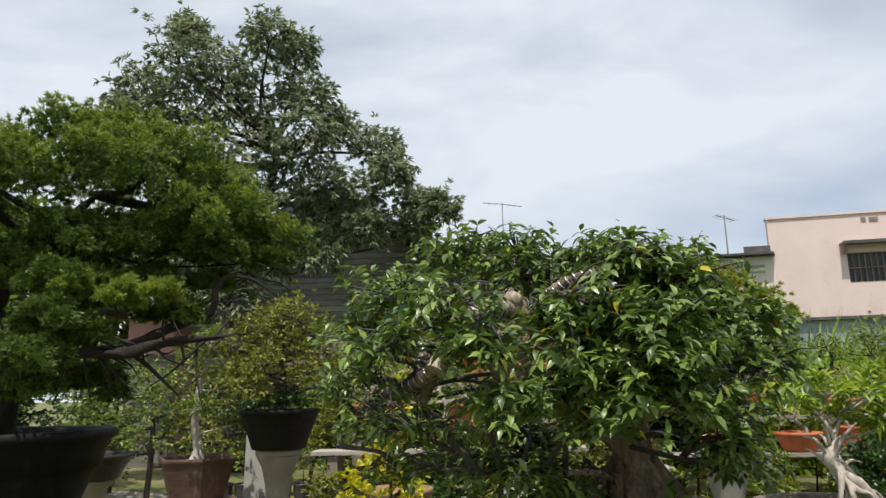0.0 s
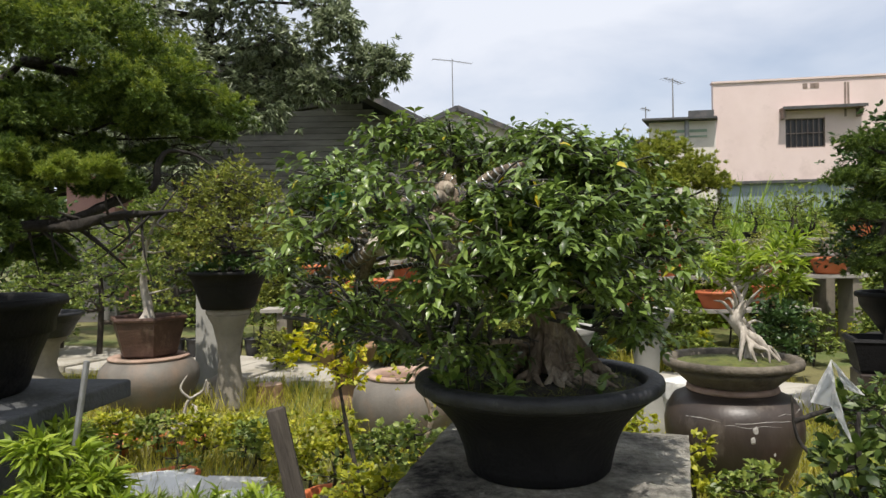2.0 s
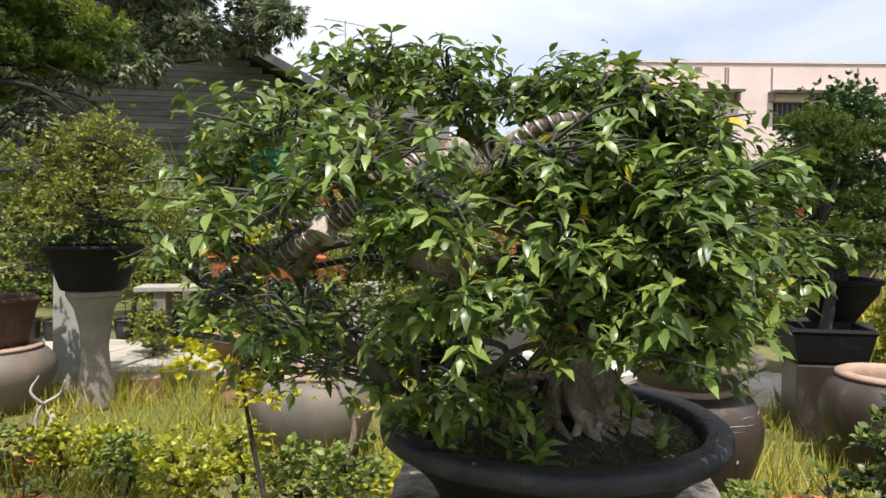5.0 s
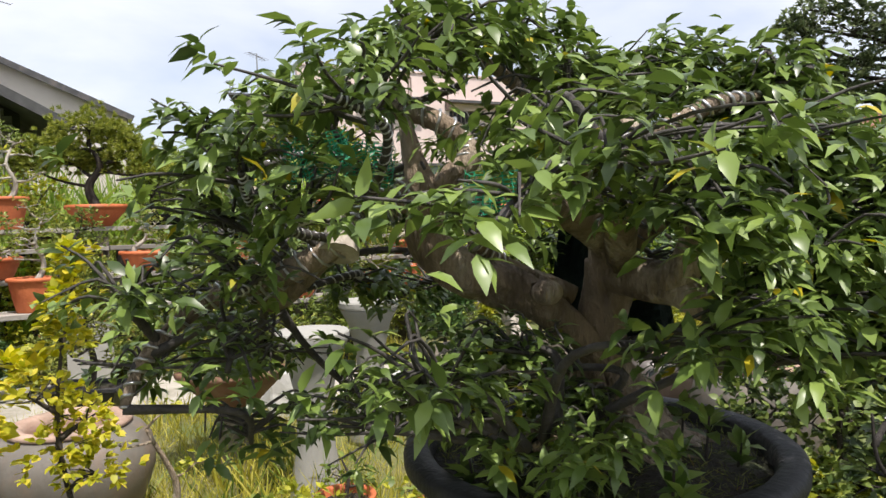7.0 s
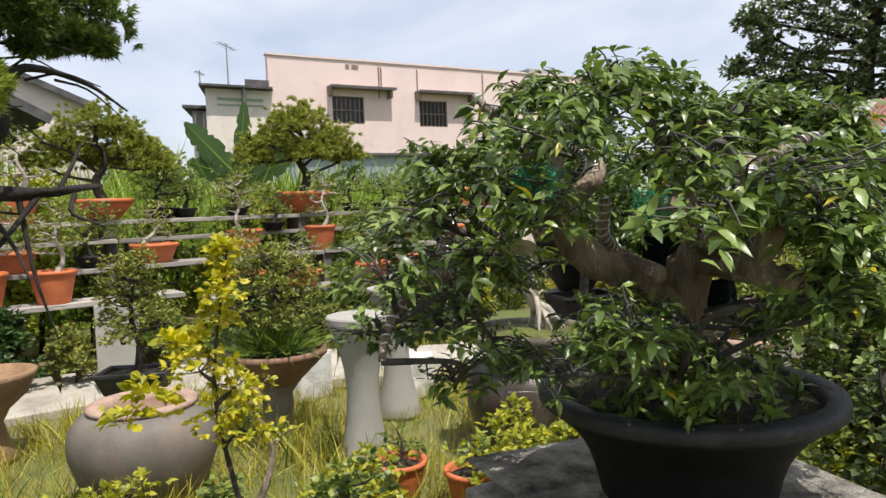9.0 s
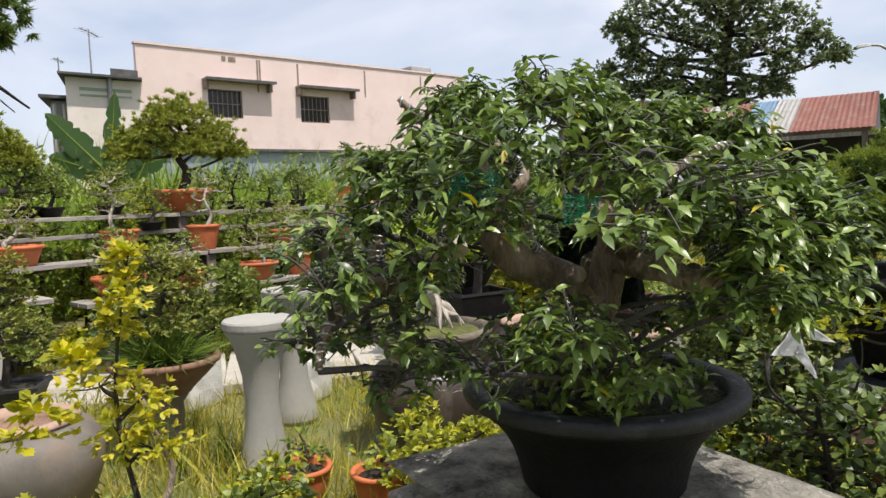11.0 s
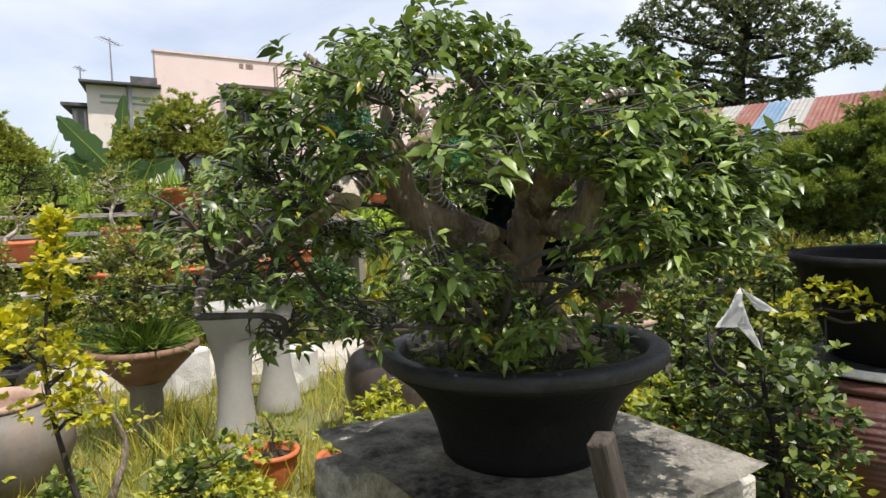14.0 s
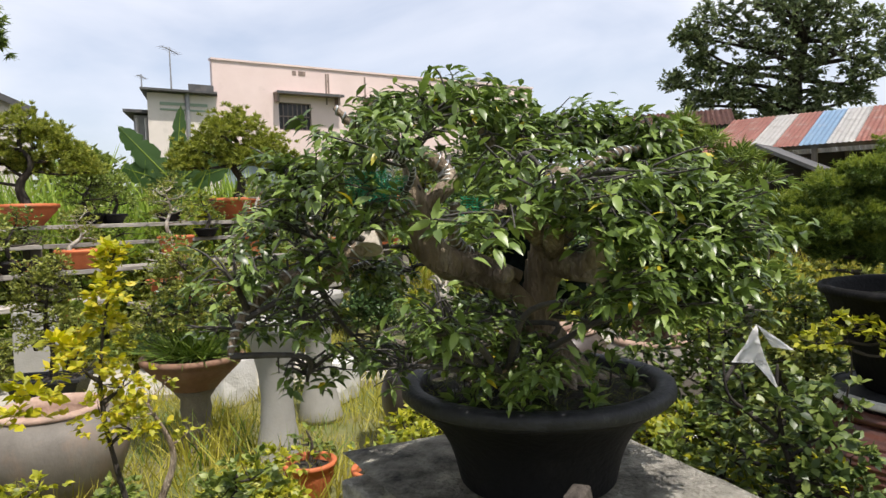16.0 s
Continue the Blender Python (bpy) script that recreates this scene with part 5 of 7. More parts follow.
plant("potted_shrub", "green shrub in a wide dark pot on a pedestal", (-4.55, 5.35, 0.562), ("round", 0.42, 0.26, "pot_rim"),
      [(0, 0, 0.2), (0.05, 0, 0.5), (0, 0, 0.9)], (0.03, 0.02, 0.01), clumps(10, 0, 0, 0.4, 1.0, 0.5, 0.22, 0.7, 6), (LEAF_FAR, 40, 6, (0.03, 0.055), "leaf_mid", -0.5, 0.9), category="shrub")
slab = thing("stone_slab", "upright white concrete slab leaning behind a pedestal", "slab", (-2.62, 5.15, 0), turn=6)
part("slab", box(0, 0, 0.50, 0.44, 0.07, 1.0, 0, 0.01), "concrete_white", slab, at=pose(0, 0, 0.0, -6, 0, 0))

# empty grey jar, brown goblet planter, stump
jar("squat grey jar with a pale pink rim, empty", "jar_grey", "jar_rim", (-0.55, 2.92, 0), 0.385, 0.545, 0.66)
goblet = thing("planter", "brown clay goblet planter", "planter", (-1.15, 4.2, 0))
part("body", lathe([(0, 0), (0.16, 0), (0.17, 0.04), (0.11, 0.16), (0.09, 0.26), (0.13, 0.34), (0.24, 0.44), (0.29, 0.55), (0.30, 0.58), (0.27, 0.585), (0.25, 0.52), (0, 0.5)], 32, 0.01), "brown_wood", goblet, smooth=True)
stump = thing("tree_stump", "short sawn wooden stump in the grass", "stump", (-1.92, 4.5, 0))
part("bark", lathe([(0.15, 0), (0.135, 0.05), (0.125, 0.15), (0.12, 0.172)], 20, 0.08), "brown_wood", stump)
part("cut_face", lathe([(0.121, 0.172), (0.06, 0.178), (0, 0.178)], 20, 0.08), "jar_rim", stump, "pale sawn face")
stump2 = thing("stone", "rounded pale stone in the grass", "stone", (-2.35, 4.6, 0))
part("body", lathe([(0, 0), (0.2, 0), (0.22, 0.1), (0.18, 0.2), (0.1, 0.25), (0, 0.26)], 16, 0.15), "concrete_tan", stump2, smooth=True)

# white pedestals and the shallow bowl shrub
pedestal("whitewashed concrete hourglass pedestal, empty top", "concrete_white", (0.52, 2.41, 0), 0.92, 0.195, 0.092, 0.15)
pedestal("whitewashed concrete hourglass pedestal", "concrete_white", (1.28, 3.15, 0), 0.95, 0.2, 0.09, 0.16)
for x, y, s in ((1.0, 4.1, 0.32), (1.65, 3.5, 0.28)):
    b = thing("concrete_block", "rough whitewashed concrete block", "block", (x, y, 0), "white blocks", 20)
    bm = box(0, 0, s * 0.6, s * 1.2, s, s * 1.2, 0, 0.03)
    bmesh.ops.subdivide_edges(bm, edges=bm.edges[:], cuts=2, use_grid_fill=True)
    for v in bm.verts:
        v.co += Vector(noise.noise_vector(v.co * 9)) * 0.02
    part("body", bm, "slab_white", b)
pedestal("low pale concrete pedestal", "concrete_tan", (0.36, 3.2, 0), 0.41, 0.13, 0.09, 0.12)
bowl = plant("potted_shrub", "reddish-green shrub in a wide brown clay bowl", (0.36, 3.2, 0.412), ("bowl", 0.335, 0.225, "clay_bowl"),
      [(0, 0, 0.2), (0.03, 0.02, 0.35), (0.0, 0, 0.5), (0.05, 0, 0.7)], (0.03, 0.024, 0.018, 0.01),
      clumps(13, 0.0, 0.0, 0.36, 0.85, 0.36, 0.17, 0.75, 8), (LEAF_FAR, 75, 6, (0.022, 0.042), "leaf_olive", -0.5, 0.9), category="shrub", twigs=9)
foliage("grass_tuft", BLADE, [(0, 0, 0.20, 0.26, 0.3)], 420, 2, (0.14, 0.32), "grass_green", bowl, 0.3, 0.2, 0.35)

slab = thing("stone_slab", "upright white concrete slab standing on the walkway", "slab", (-0.10, 5.25, 0.07), turn=-14)
part("slab", box(0, 0, 0.36, 0.34, 0.06, 0.74, 0, 0.01), "concrete_white", slab, at=pose(0, 0, 0, -4, 0, 0))
block = thing("concrete_block", "rough concrete block under a planter", "block", (-0.30, 3.98, 0), turn=-30)
part("body", box(0, 0, 0.17, 0.30, 0.24, 0.34, 0, 0.015), "concrete_tan", block)
plant("potted_shrub", "brushy olive shrub in a low black tray planter", (-0.30, 3.98, 0.342), ("tray", 0.25, 0.15, "plastic_black"),
      [(0, 0, 0.1), (0.03, 0, 0.3), (-0.02, 0.02, 0.5), (0.02, 0, 0.75)], (0.028, 0.022, 0.016, 0.006),
      clumps(14, 0.0, 0.0, 0.30, 0.92, 0.26, 0.14, 0.8, 77), (LEAF_FAR, 60, 6, (0.02, 0.04), "leaf_olive", -0.5, 0.9), category="shrub", twigs=8, turn=-35)

# yellow shrub beside the table
ys = plant("yellow_shrub", "thin-stemmed shrub with bright yellow-green leaves", (-0.77, 1.16, 0.0), None,
           [(0.15, -0.1, 0), (0.10, -0.06, 0.3), (0.02, 0, 0.65), (-0.02, 0.02, 1.0), (0.05, 0.03, 1.42)], (0.013, 0.011, 0.009, 0.006, 0.003),
           [(0.04, 0.03, 1.40, 0.05, 1.2), (0.02, 0.0, 1.30, 0.07, 1.0), (0.0, 0.05, 1.20, 0.09, 0.8), (-0.07, 0, 1.06, 0.11, 0.8), (0.05, 0.03, 0.98, 0.11, 0.8), (-0.02, 0, 0.90, 0.11, 0.8), (0.06, -0.02, 0.84, 0.09, 0.8)],
           (LEAF_ROUND, 40, 5, (0.020, 0.036), "leaf_gold", -0.7, 0.9), category="shrub", twigs=4)
foliage("lower_leaves", LEAF_ROUND, [(-0.2, 0.12, 0.98, 0.10, 0.5), (-0.24, 0.16, 0.9, 0.09, 0.5), (-0.1, 0.1, 1.12, 0.09, 0.6)], 16, 4, (0.03, 0.055), "leaf_yellow", ys, -0.6)
plant("bare_sapling", "half-bare grey sapling with a few leaves", (-0.42, 1.75, 0), None, [(0.05, 0, 0), (0.0, 0.02, 0.25), (0.07, 0, 0.5), (-0.03, 0, 0.75)], (0.022, 0.019, 0.013, 0.006),
      [(-0.12, 0, 0.72, 0.07, 1), (0.14, 0, 0.6, 0.07, 1), (0.04, 0, 0.82, 0.07, 1)], (LEAF_ROUND, 9, 3, (0.02, 0.04), "leaf_lime", -0.6, 0.9), "bark_pale", category="sapling")

# brown jar with a stone bowl and driftwood bonsai
brown_jar = jar("dark brown glazed jar, dusty with pale scratches", "glaze_brown", "jar_rim", (1.42, 1.95, 0), 0.385, 0.615, 0.6)
for z, a0, a1, w in ((0.47, 3.6, 5.4, 0.0016), (0.45, 4.2, 5.0, 0.001), (0.50, 5.0, 5.9, 0.0012)):
    rr = float(np.interp(z, [q[1] for q in jar_profile(0.385, 0.615, 0.6)[1:]], [q[0] for q in jar_profile(0.385, 0.615, 0.6)[1:]])) + 0.001
    part("scratch", tube([(rr * math.cos(a0 + (a1 - a0) * t / 6), rr * math.sin(a0 + (a1 - a0) * t / 6), z + 0.006 * math.sin(t * 1.9)) for t in range(7)], [w, w * 1.5, w, w * 1.3, w, w, w * 0.5], 5, 0.4), "pale_scratch", brown_jar, "pale scratched line in the glaze")
for a, z, s in ((4.62, 0.43, 0.016), (4.58, 0.38, 0.014), (4.9, 0.30, 0.008)):
    rr = float(np.interp(z, [q[1] for q in jar_profile(0.385, 0.615, 0.6)[1:]], [q[0] for q in jar_profile(0.385, 0.615, 0.6)[1:]]))
    part("splash", lathe([(0, 0.004), (s * 0.6, 0.0035), (s, 0.0)], 9, 0.3, 1.0, 1.5), "pale_scratch", brown_jar, "white splash on the glaze", at=pose(rr * math.cos(a), rr * math.sin(a), z, 90, 0, math.degrees(a) + 90))
bo = plant("bonsai", "driftwood bonsai with bright strap leaves in a stone-grey bowl", (1.42, 1.95, 0.617), ("dish", 0.39, 0.155, "bowl_stone"),
           [(0.10, 0.0, 0.12), (0.11, 0.02, 0.23), (0.05, 0, 0.31), (0.02, -0.01, 0.38), (0.07, 0, 0.47), (0.01, 0.02, 0.6)], (0.022, 0.028, 0.032, 0.027, 0.018, 0.008),
           [(0.05, 0, 0.72, 0.15, 0.8), (-0.14, 0.03, 0.66, 0.12, 0.8), (0.25, -0.02, 0.70, 0.14, 0.8), (0.36, 0.04, 0.78, 0.13, 0.8), (0.12, 0.1, 0.58, 0.12, 0.7), (0.33, 0, 0.55, 0.12, 0.7)],
           (LEAF_STRAP, 17, 9, (0.06, 0.115), "leaf_fresh", -0.35, 0.85), "bark_bone", "moss", category="bonsai", rough=0.7)
for k, (dx, dy, up) in enumerate(((-0.07, -0.08, 0.30), (0.17, -0.07, 0.27), (0.13, 0.04, 0.33), (-0.02, 0.05, 0.28), (0.09, -0.11, 0.24), (0.20, -0.02, 0.22), (0.02, -0.10, 0.26))):
    part("root", tube([(0.06, 0.0, up + 0.05), (0.08 + dx * 0.35, dy * 0.5, up - 0.02), (0.08 + dx * 0.75 + 0.02 * math.sin(k * 5), dy * 0.9, 0.20), (0.08 + dx, dy * 1.1, 0.128)], (0.016, 0.015 + 0.004 * (k % 2), 0.011, 0.005), 8, 1.0, 7), "bark_bone", bo, "bleached bare root", smooth=True)
for k in range(9):
    a = k * 2.4
    foot, z = Vector((0.04 + 0.02 * math.cos(a), 0.01 * math.sin(a), 0.30 + 0.022 * k)), 0.30 + 0.022 * k
    tip = foot + Vector((0.13 * math.cos(a), 0.08 * math.sin(a), 0.05 + 0.05 * (k % 3)))
    part("dead_limb", tube([foot, foot.lerp(tip, 0.5) + Vector((0, 0, 0.035 - 0.02 * (k % 2))), tip], (0.013, 0.009, 0.0025), 7, 0.6, 5), "bark_bone", bo, "bleached dead limb", smooth=True)

for x, y, a, w, h in ((-1.97, 1.93, 12, 0.42, 0.12), (-1.50, 1.80, -8, 0.40, 0.12), (-1.05, 1.45, 25, 0.36, 0.12), (1.62, 0.95, 15, 0.4, 0.1), (2.35, 0.7, -20, 0.5, 0.12)):
    b = thing("paving_stone", "loose white-painted concrete slab lying in the grass", "slab", (x, y, 0), "white slabs", a)
    part("body", box(0, 0, h / 2, w, 0.34, h, 0, 0.012), "slab_white", b)

# shrub with round leaves and a tied white bag, between table and ribbed jar
rs = plant("shrub", "round-leaved shrub with a bent dark trunk beside the table", (0.82, -0.28, 0), None, [(0.023, -0.137, 0.0), (0.008, -0.122, 0.261), (-0.007, -0.107, 0.522), (-0.029, -0.081, 0.728), (-0.099, -0.001, 0.837), (-0.142, 0.048, 0.903), (-0.152, 0.06, 1.018)], (0.010, 0.010, 0.009, 0.008, 0.006, 0.005, 0.003),
           [(-0.02, -0.20, 0.80, 0.09, 0.8), (-0.10, -0.10, 0.88, 0.08, 0.8), (0.04, -0.26, 0.60, 0.11, 0.8), (-0.06, -0.24, 0.40, 0.12, 0.8), (0.0, -0.22, 0.50, 0.12, 0.8), (-0.05, -0.20, 0.66, 0.10, 0.8), (0.08, -0.24, 0.70, 0.10, 0.8), (0.02, -0.22, 0.34, 0.13, 0.8), (-0.03, -0.10, 0.60, 0.13, 0.8), (-0.08, -0.02, 0.76, 0.10, 0.8), (0.0, -0.14, 0.44, 0.14, 0.8), (0.06, -0.14, 0.80, 0.10, 0.8), (-0.06, -0.06, 0.30, 0.15, 0.8), (0.10, -0.16, 0.58, 0.12, 0.8), (0.06, 0.08, 0.98, 0.10, 0.8), (0.16, 0.14, 0.90, 0.13, 0.8), (0.02, 0.12, 0.84, 0.10, 0.8), (0.22, 0.0, 0.74, 0.12, 0.8), (-0.02, 0.10, 0.66, 0.12, 0.8), (0.06, 0.16, 0.56, 0.13, 0.8), (0.2, 0.12, 0.48, 0.16, 0.8), (0.02, 0.0, 0.52, 0.12, 0.8), (0.3, 0.05, 0.62, 0.11, 0.8), (0.3, 0.25, 0.7, 0.13, 0.8), (0.16, -0.06, 0.86, 0.10, 0.8), (0.34, -0.1, 0.80, 0.10, 0.8), (0.12, -0.02, 0.36, 0.14, 0.7)],
           (LEAF_ROUND, 20, 5, (0.026, 0.050), "leaf_round", -0.6, 0.9), "bark_black", category="shrub", twigs=6)
part("limb", tube([(-0.029, -0.081, 0.728), (-0.045, -0.063, 0.888), (-0.042, -0.066, 0.998)], (0.010, 0.008, 0.004), 8, 0.5, 6), "bark_black", rs, "forked dark limb", smooth=True)
bag = thing("plastic_bag", "white plastic bag tied to the shrub", "bag", (0.735, -0.30, 1.128))


def flap(corners, sag):
    """A limp triangular piece of film, sagging between its corners."""
    bm = bmesh.new()
    a, b, c = [Vector(q) for q in corners]
    n = 6
    rows = [[bm.verts.new(a + (b - a) * (i / n) * (1 - j / max(i, 1)) + (c - a) * (i / n) * (j / max(i, 1)) + Vector((0.7, 0.7, 0)) * sag * math.sin(3.0 * i / n) * math.cos(1.6 * j + i)) for j in range(i + 1)] for i in range(n + 1)]
    for i in range(n):
        for j in range(i + 1):
            bm.faces.new((rows[i][j], rows[i + 1][j], rows[i + 1][j + 1]))
            if j < i:
                bm.faces.new((rows[i][j], rows[i + 1][j + 1], rows[i][j + 1]))
    bmesh.ops.solidify(bm, geom=bm.faces[:], thickness=0.0015)
    return bm


part("bag", flap([(0, 0, 0), (-0.02, 0.072, -0.13), (0.006, -0.022, -0.125)], 0.012), "cloth_white", bag, smooth=True)
part("tail", flap([(0.002, -0.006, -0.06), (-0.002, 0.006, -0.125), (0.016, -0.068, -0.215)], 0.006), "cloth_white", bag, "torn hanging tail", smooth=True)
part("flap", flap([(0, 0, 0), (0.022, -0.108, -0.075), (0.008, -0.045, -0.07)], 0.008), "cloth_white", bag, smooth=True)

# ribbed red-brown jar with a slab and a black pot of juniper
jar("large red-brown jar with horizontal ribs", "jar_red", "jar_red", (1.86, -0.51, 0), 0.51, 0.68, 0.70, ribs=28)
cap = thing("stone_slab", "round grey slab with a pale edge lying on the jar", "slab", (1.89, -0.53, 0.682))
part("slab", lathe([(0, 0), (0.37, 0), (0.39, 0.015), (0.38, 0.04), (0, 0.045)], 40, 0.01), "pot_rim", cap)
part("edge", lathe([(0.388, 0.012), (0.394, 0.02), (0.388, 0.041), (0.374, 0.046)], 40, 0.01), "slab_white", cap, "pale worn edge")
rx, ry, rz = 1.91, -0.56, 0.729
RJ = [(1.65, -0.09, 1.34, 0.117), (1.71, -0.07, 1.45, 0.135), (1.79, -0.2, 1.54, 0.135), (1.87, -0.32, 1.58, 0.144), (1.97, -0.44, 1.65, 0.153), (1.71, -0.23, 1.39, 0.126), (1.84, -0.35, 1.44, 0.144), (1.88, -0.49, 1.48, 0.153), (1.87, -0.1, 1.47, 0.153), (2.05, -0.28, 1.55, 0.18), (2.05, -0.58, 1.68, 0.18), (2.0, -0.13, 1.42, 0.153), (1.8, -0.18, 1.31, 0.117), (2.15, -0.43, 1.48, 0.18), (2.2, -0.63, 1.78, 0.198), (1.92, -0.45, 1.33, 0.135), (2.02, -0.33, 1.3, 0.144), (1.87, -0.31, 1.3, 0.117), (2.1, -0.18, 1.27, 0.162)]
right_juniper = plant("juniper_bonsai", "dense dark green juniper bonsai in a black pot", (rx, ry, rz), ("round", 0.46, 0.43, "pot_black"),
      [(0.12, 0.0, 0.3), (0.2, 0.05, 0.45), (0.24, 0.15, 0.6), (0.22, 0.3, 0.75)], (0.075, 0.06, 0.045, 0.02),
      split_pads([(x - rx, y - ry, z - rz, r, 0.65) for x, y, z, r in RJ], 5, 0.52), (NEEDLES, 84, 6, (0.020, 0.036), "leaf_juniper", -0.5, 0.6), category="bonsai", twigs=0, boughs=[(x - rx, y - ry, z - rz, r, 0.65) for x, y, z, r in RJ[:12:3]])
# Sunlit pad tops painted as a layer of paler sprays.
foliage("fresh_growth", NEEDLES, split_pads([(x - rx, y - ry, z - rz + 0.03, r, 0.65) for x, y, z, r in RJ], 5, 0.52), 36, 5, (0.018, 0.030), "leaf_juniper_lit", right_juniper, 0.3, 0.92, 0.5)
plant("lime_shrub", "spray of bright lime-green leaves", (1.45, -0.35, 0.0), None, [(0.02, 0.12, 0), (0.0, 0.06, 0.5), (0.02, 0.0, 0.85), (0.06, 0.04, 1.02)], (0.008, 0.006, 0.004, 0.002),
      [(0.0, 0.0, 1.02, 0.11, 0.6), (0.06, -0.12, 1.00, 0.11, 0.6), (-0.06, 0.1, 0.97, 0.09, 0.6), (0.1, -0.2, 0.96, 0.1, 0.6)], (LEAF_ROUND, 22, 5, (0.022, 0.042), "leaf_lime", -0.5, 0.9), category="shrub")

# pine on a pedestal behind the tied bag
pedestal("tan concrete hourglass pedestal", "concrete_tan", (1.92, 0.34, 0), 1.0, 0.12, 0.08, 0.14)
LEAF_NEEDLE = lance(0.055, 0.12, 0.02)
plant("pine_bonsai", "small pine bonsai with long needles in a black pot", (1.92, 0.34, 1.002), ("round", 0.11, 0.24, "pot_black"), [(0, 0, 0.22), (-0.05, 0.03, 0.38), (0.0, 0.0, 0.52), (-0.12, 0.06, 0.68), (-0.14, 0.08, 0.84)], (0.03, 0.026, 0.02, 0.014, 0.006),
      [(-0.14, 0.06, 0.80, 0.11, 0.7), (-0.24, 0.16, 0.70, 0.12, 0.6), (-0.02, -0.04, 0.72, 0.12, 0.6), (-0.12, 0.04, 0.62, 0.13, 0.6), (-0.28, 0.2, 0.56, 0.11, 0.6), (0.0, -0.06, 0.54, 0.10, 0.6), (-0.2, 0.12, 0.88, 0.08, 0.7), (0.06, -0.09, 0.44, 0.12, 0.6), (-0.12, 0.03, 0.42, 0.12, 0.6), (0.10, -0.12, 0.62, 0.11, 0.6), (-0.32, 0.24, 0.70, 0.10, 0.6)],
      (LEAF_NEEDLE, 34, 14, (0.045, 0.085), "leaf_pine", -0.3, 0.75), category="bonsai", twigs=7)

for k, (x, y, h, lm) in enumerate(((1.46, 0.22, 0.98, "leaf_mid"), (1.62, -0.02, 0.90, "leaf_olive"), (1.34, 0.46, 0.80, "leaf_round"), (1.98, 0.0, 0.98, "leaf_mid"), (1.66, 0.24, 1.02, "leaf_round"))):
    plant("shrub", "bushy yellow-green shrub below the pine", (x, y, 0), None, [(0, 0, 0), (0.02, 0, h * 0.5), (0, 0, h)], (0.016, 0.012, 0.005), clumps(12, 0, 0, h * 0.35, h * 1.08, 0.20, 0.12, 0.8, 340 + k),
          (LEAF_ROUND, 34, 5, (0.022, 0.042), lm, -0.5, 0.9), category="shrub", group="shrubs below the pine", twigs=4)

# east: jars and black pots half hidden behind the bonsai
jar("squat grey jar with a pale rim", "jar_grey", "jar_rim", (2.55, 1.15, 0), 0.34, 0.66, 0.66)
plant("potted_shrub", "clay bowl with low plants on a grey jar", (2.55, 1.15, 0.662), ("bowl", 0.2, 0.2, "clay_brown"), None, (0.01, 0.01), [(0, 0, 0.25, 0.16, 0.7)], (LEAF, 40, 5, (0.03, 0.06), "leaf_mid", -0.2, 0.9), category="shrub")
pedestal("tan concrete hourglass pedestal", "concrete_tan", (3.22, 3.1, 0), 0.72, 0.27, 0.15, 0.22)
plant("potted_shrub", "dark bonsai in a round black pot on a tan pedestal", (3.22, 3.1, 0.722), ("bowl", 0.33, 0.33, "pot_black"), [(0, 0, 0.28), (0.1, 0, 0.5), (0.05, 0, 0.9), (0.15, 0, 1.3)], (0.07, 0.05, 0.04, 0.02),
      clumps(18, 0.1, 0.0, 0.5, 1.62, 0.66, 0.30, 0.8, 11), (LEAF_FAR, 120, 7, (0.035, 0.06), "leaf_dark", -0.5, 0.9), category="bonsai", twigs=9)
trough = thing("planter", "long dark grey trough on a low plinth", "planter", (2.86, 2.72, 0), turn=-20)
part("plinth", box(0, 0, 0.26, 0.44, 0.34, 0.52, 0, 0.01), "glaze_brown", trough)
part("trough", lathe([(0, 0), (0.34, 0), (0.36, 0.02), (0.42, 0.20), (0.44, 0.22), (0.42, 0.24), (0.38, 0.24), (0.36, 0.16), (0, 0.16)], 4, 0, 0.85, 0.62, math.pi / 4, at=(0, 0, 0.522)), "pot_black", trough)
jar("squat dark jar with a pink rim", "glaze_brown", "jar_rim", (2.75, 2.05, 0), 0.36, 0.60, 0.7)
lj = plant("juniper_bonsai", "layered juniper bonsai with cloud-like pads", (2.86, 2.72, 0.70), None, [(0, 0, 0.0), (0.03, 0, 0.3), (-0.05, 0, 0.7), (0.05, 0, 1.1), (0.0, 0, 1.35)], (0.04, 0.034, 0.028, 0.02, 0.012),
      [(0.1, -0.05, 0.5, 0.22, 0.6), (-0.1, 0, 0.55, 0.18, 0.6), (0.0, 0.0, 1.25, 0.2, 0.6), (-0.12, 0, 1.42, 0.20, 0.55), (0.2, 0, 1.32, 0.24, 0.5), (-0.25, 0, 1.18, 0.17, 0.5), (0.1, 0.1, 1.1, 0.22, 0.5), (-0.22, 0, 0.92, 0.18, 0.5), (0.25, 0, 0.9, 0.24, 0.5), (0.0, -0.1, 0.7, 0.2, 0.5), (0.35, -0.1, 0.62, 0.2, 0.5)],
      (NEEDLES, 190, 5, (0.03, 0.055), "leaf_juniper", -0.4, 0.6), category="bonsai", twigs=0)

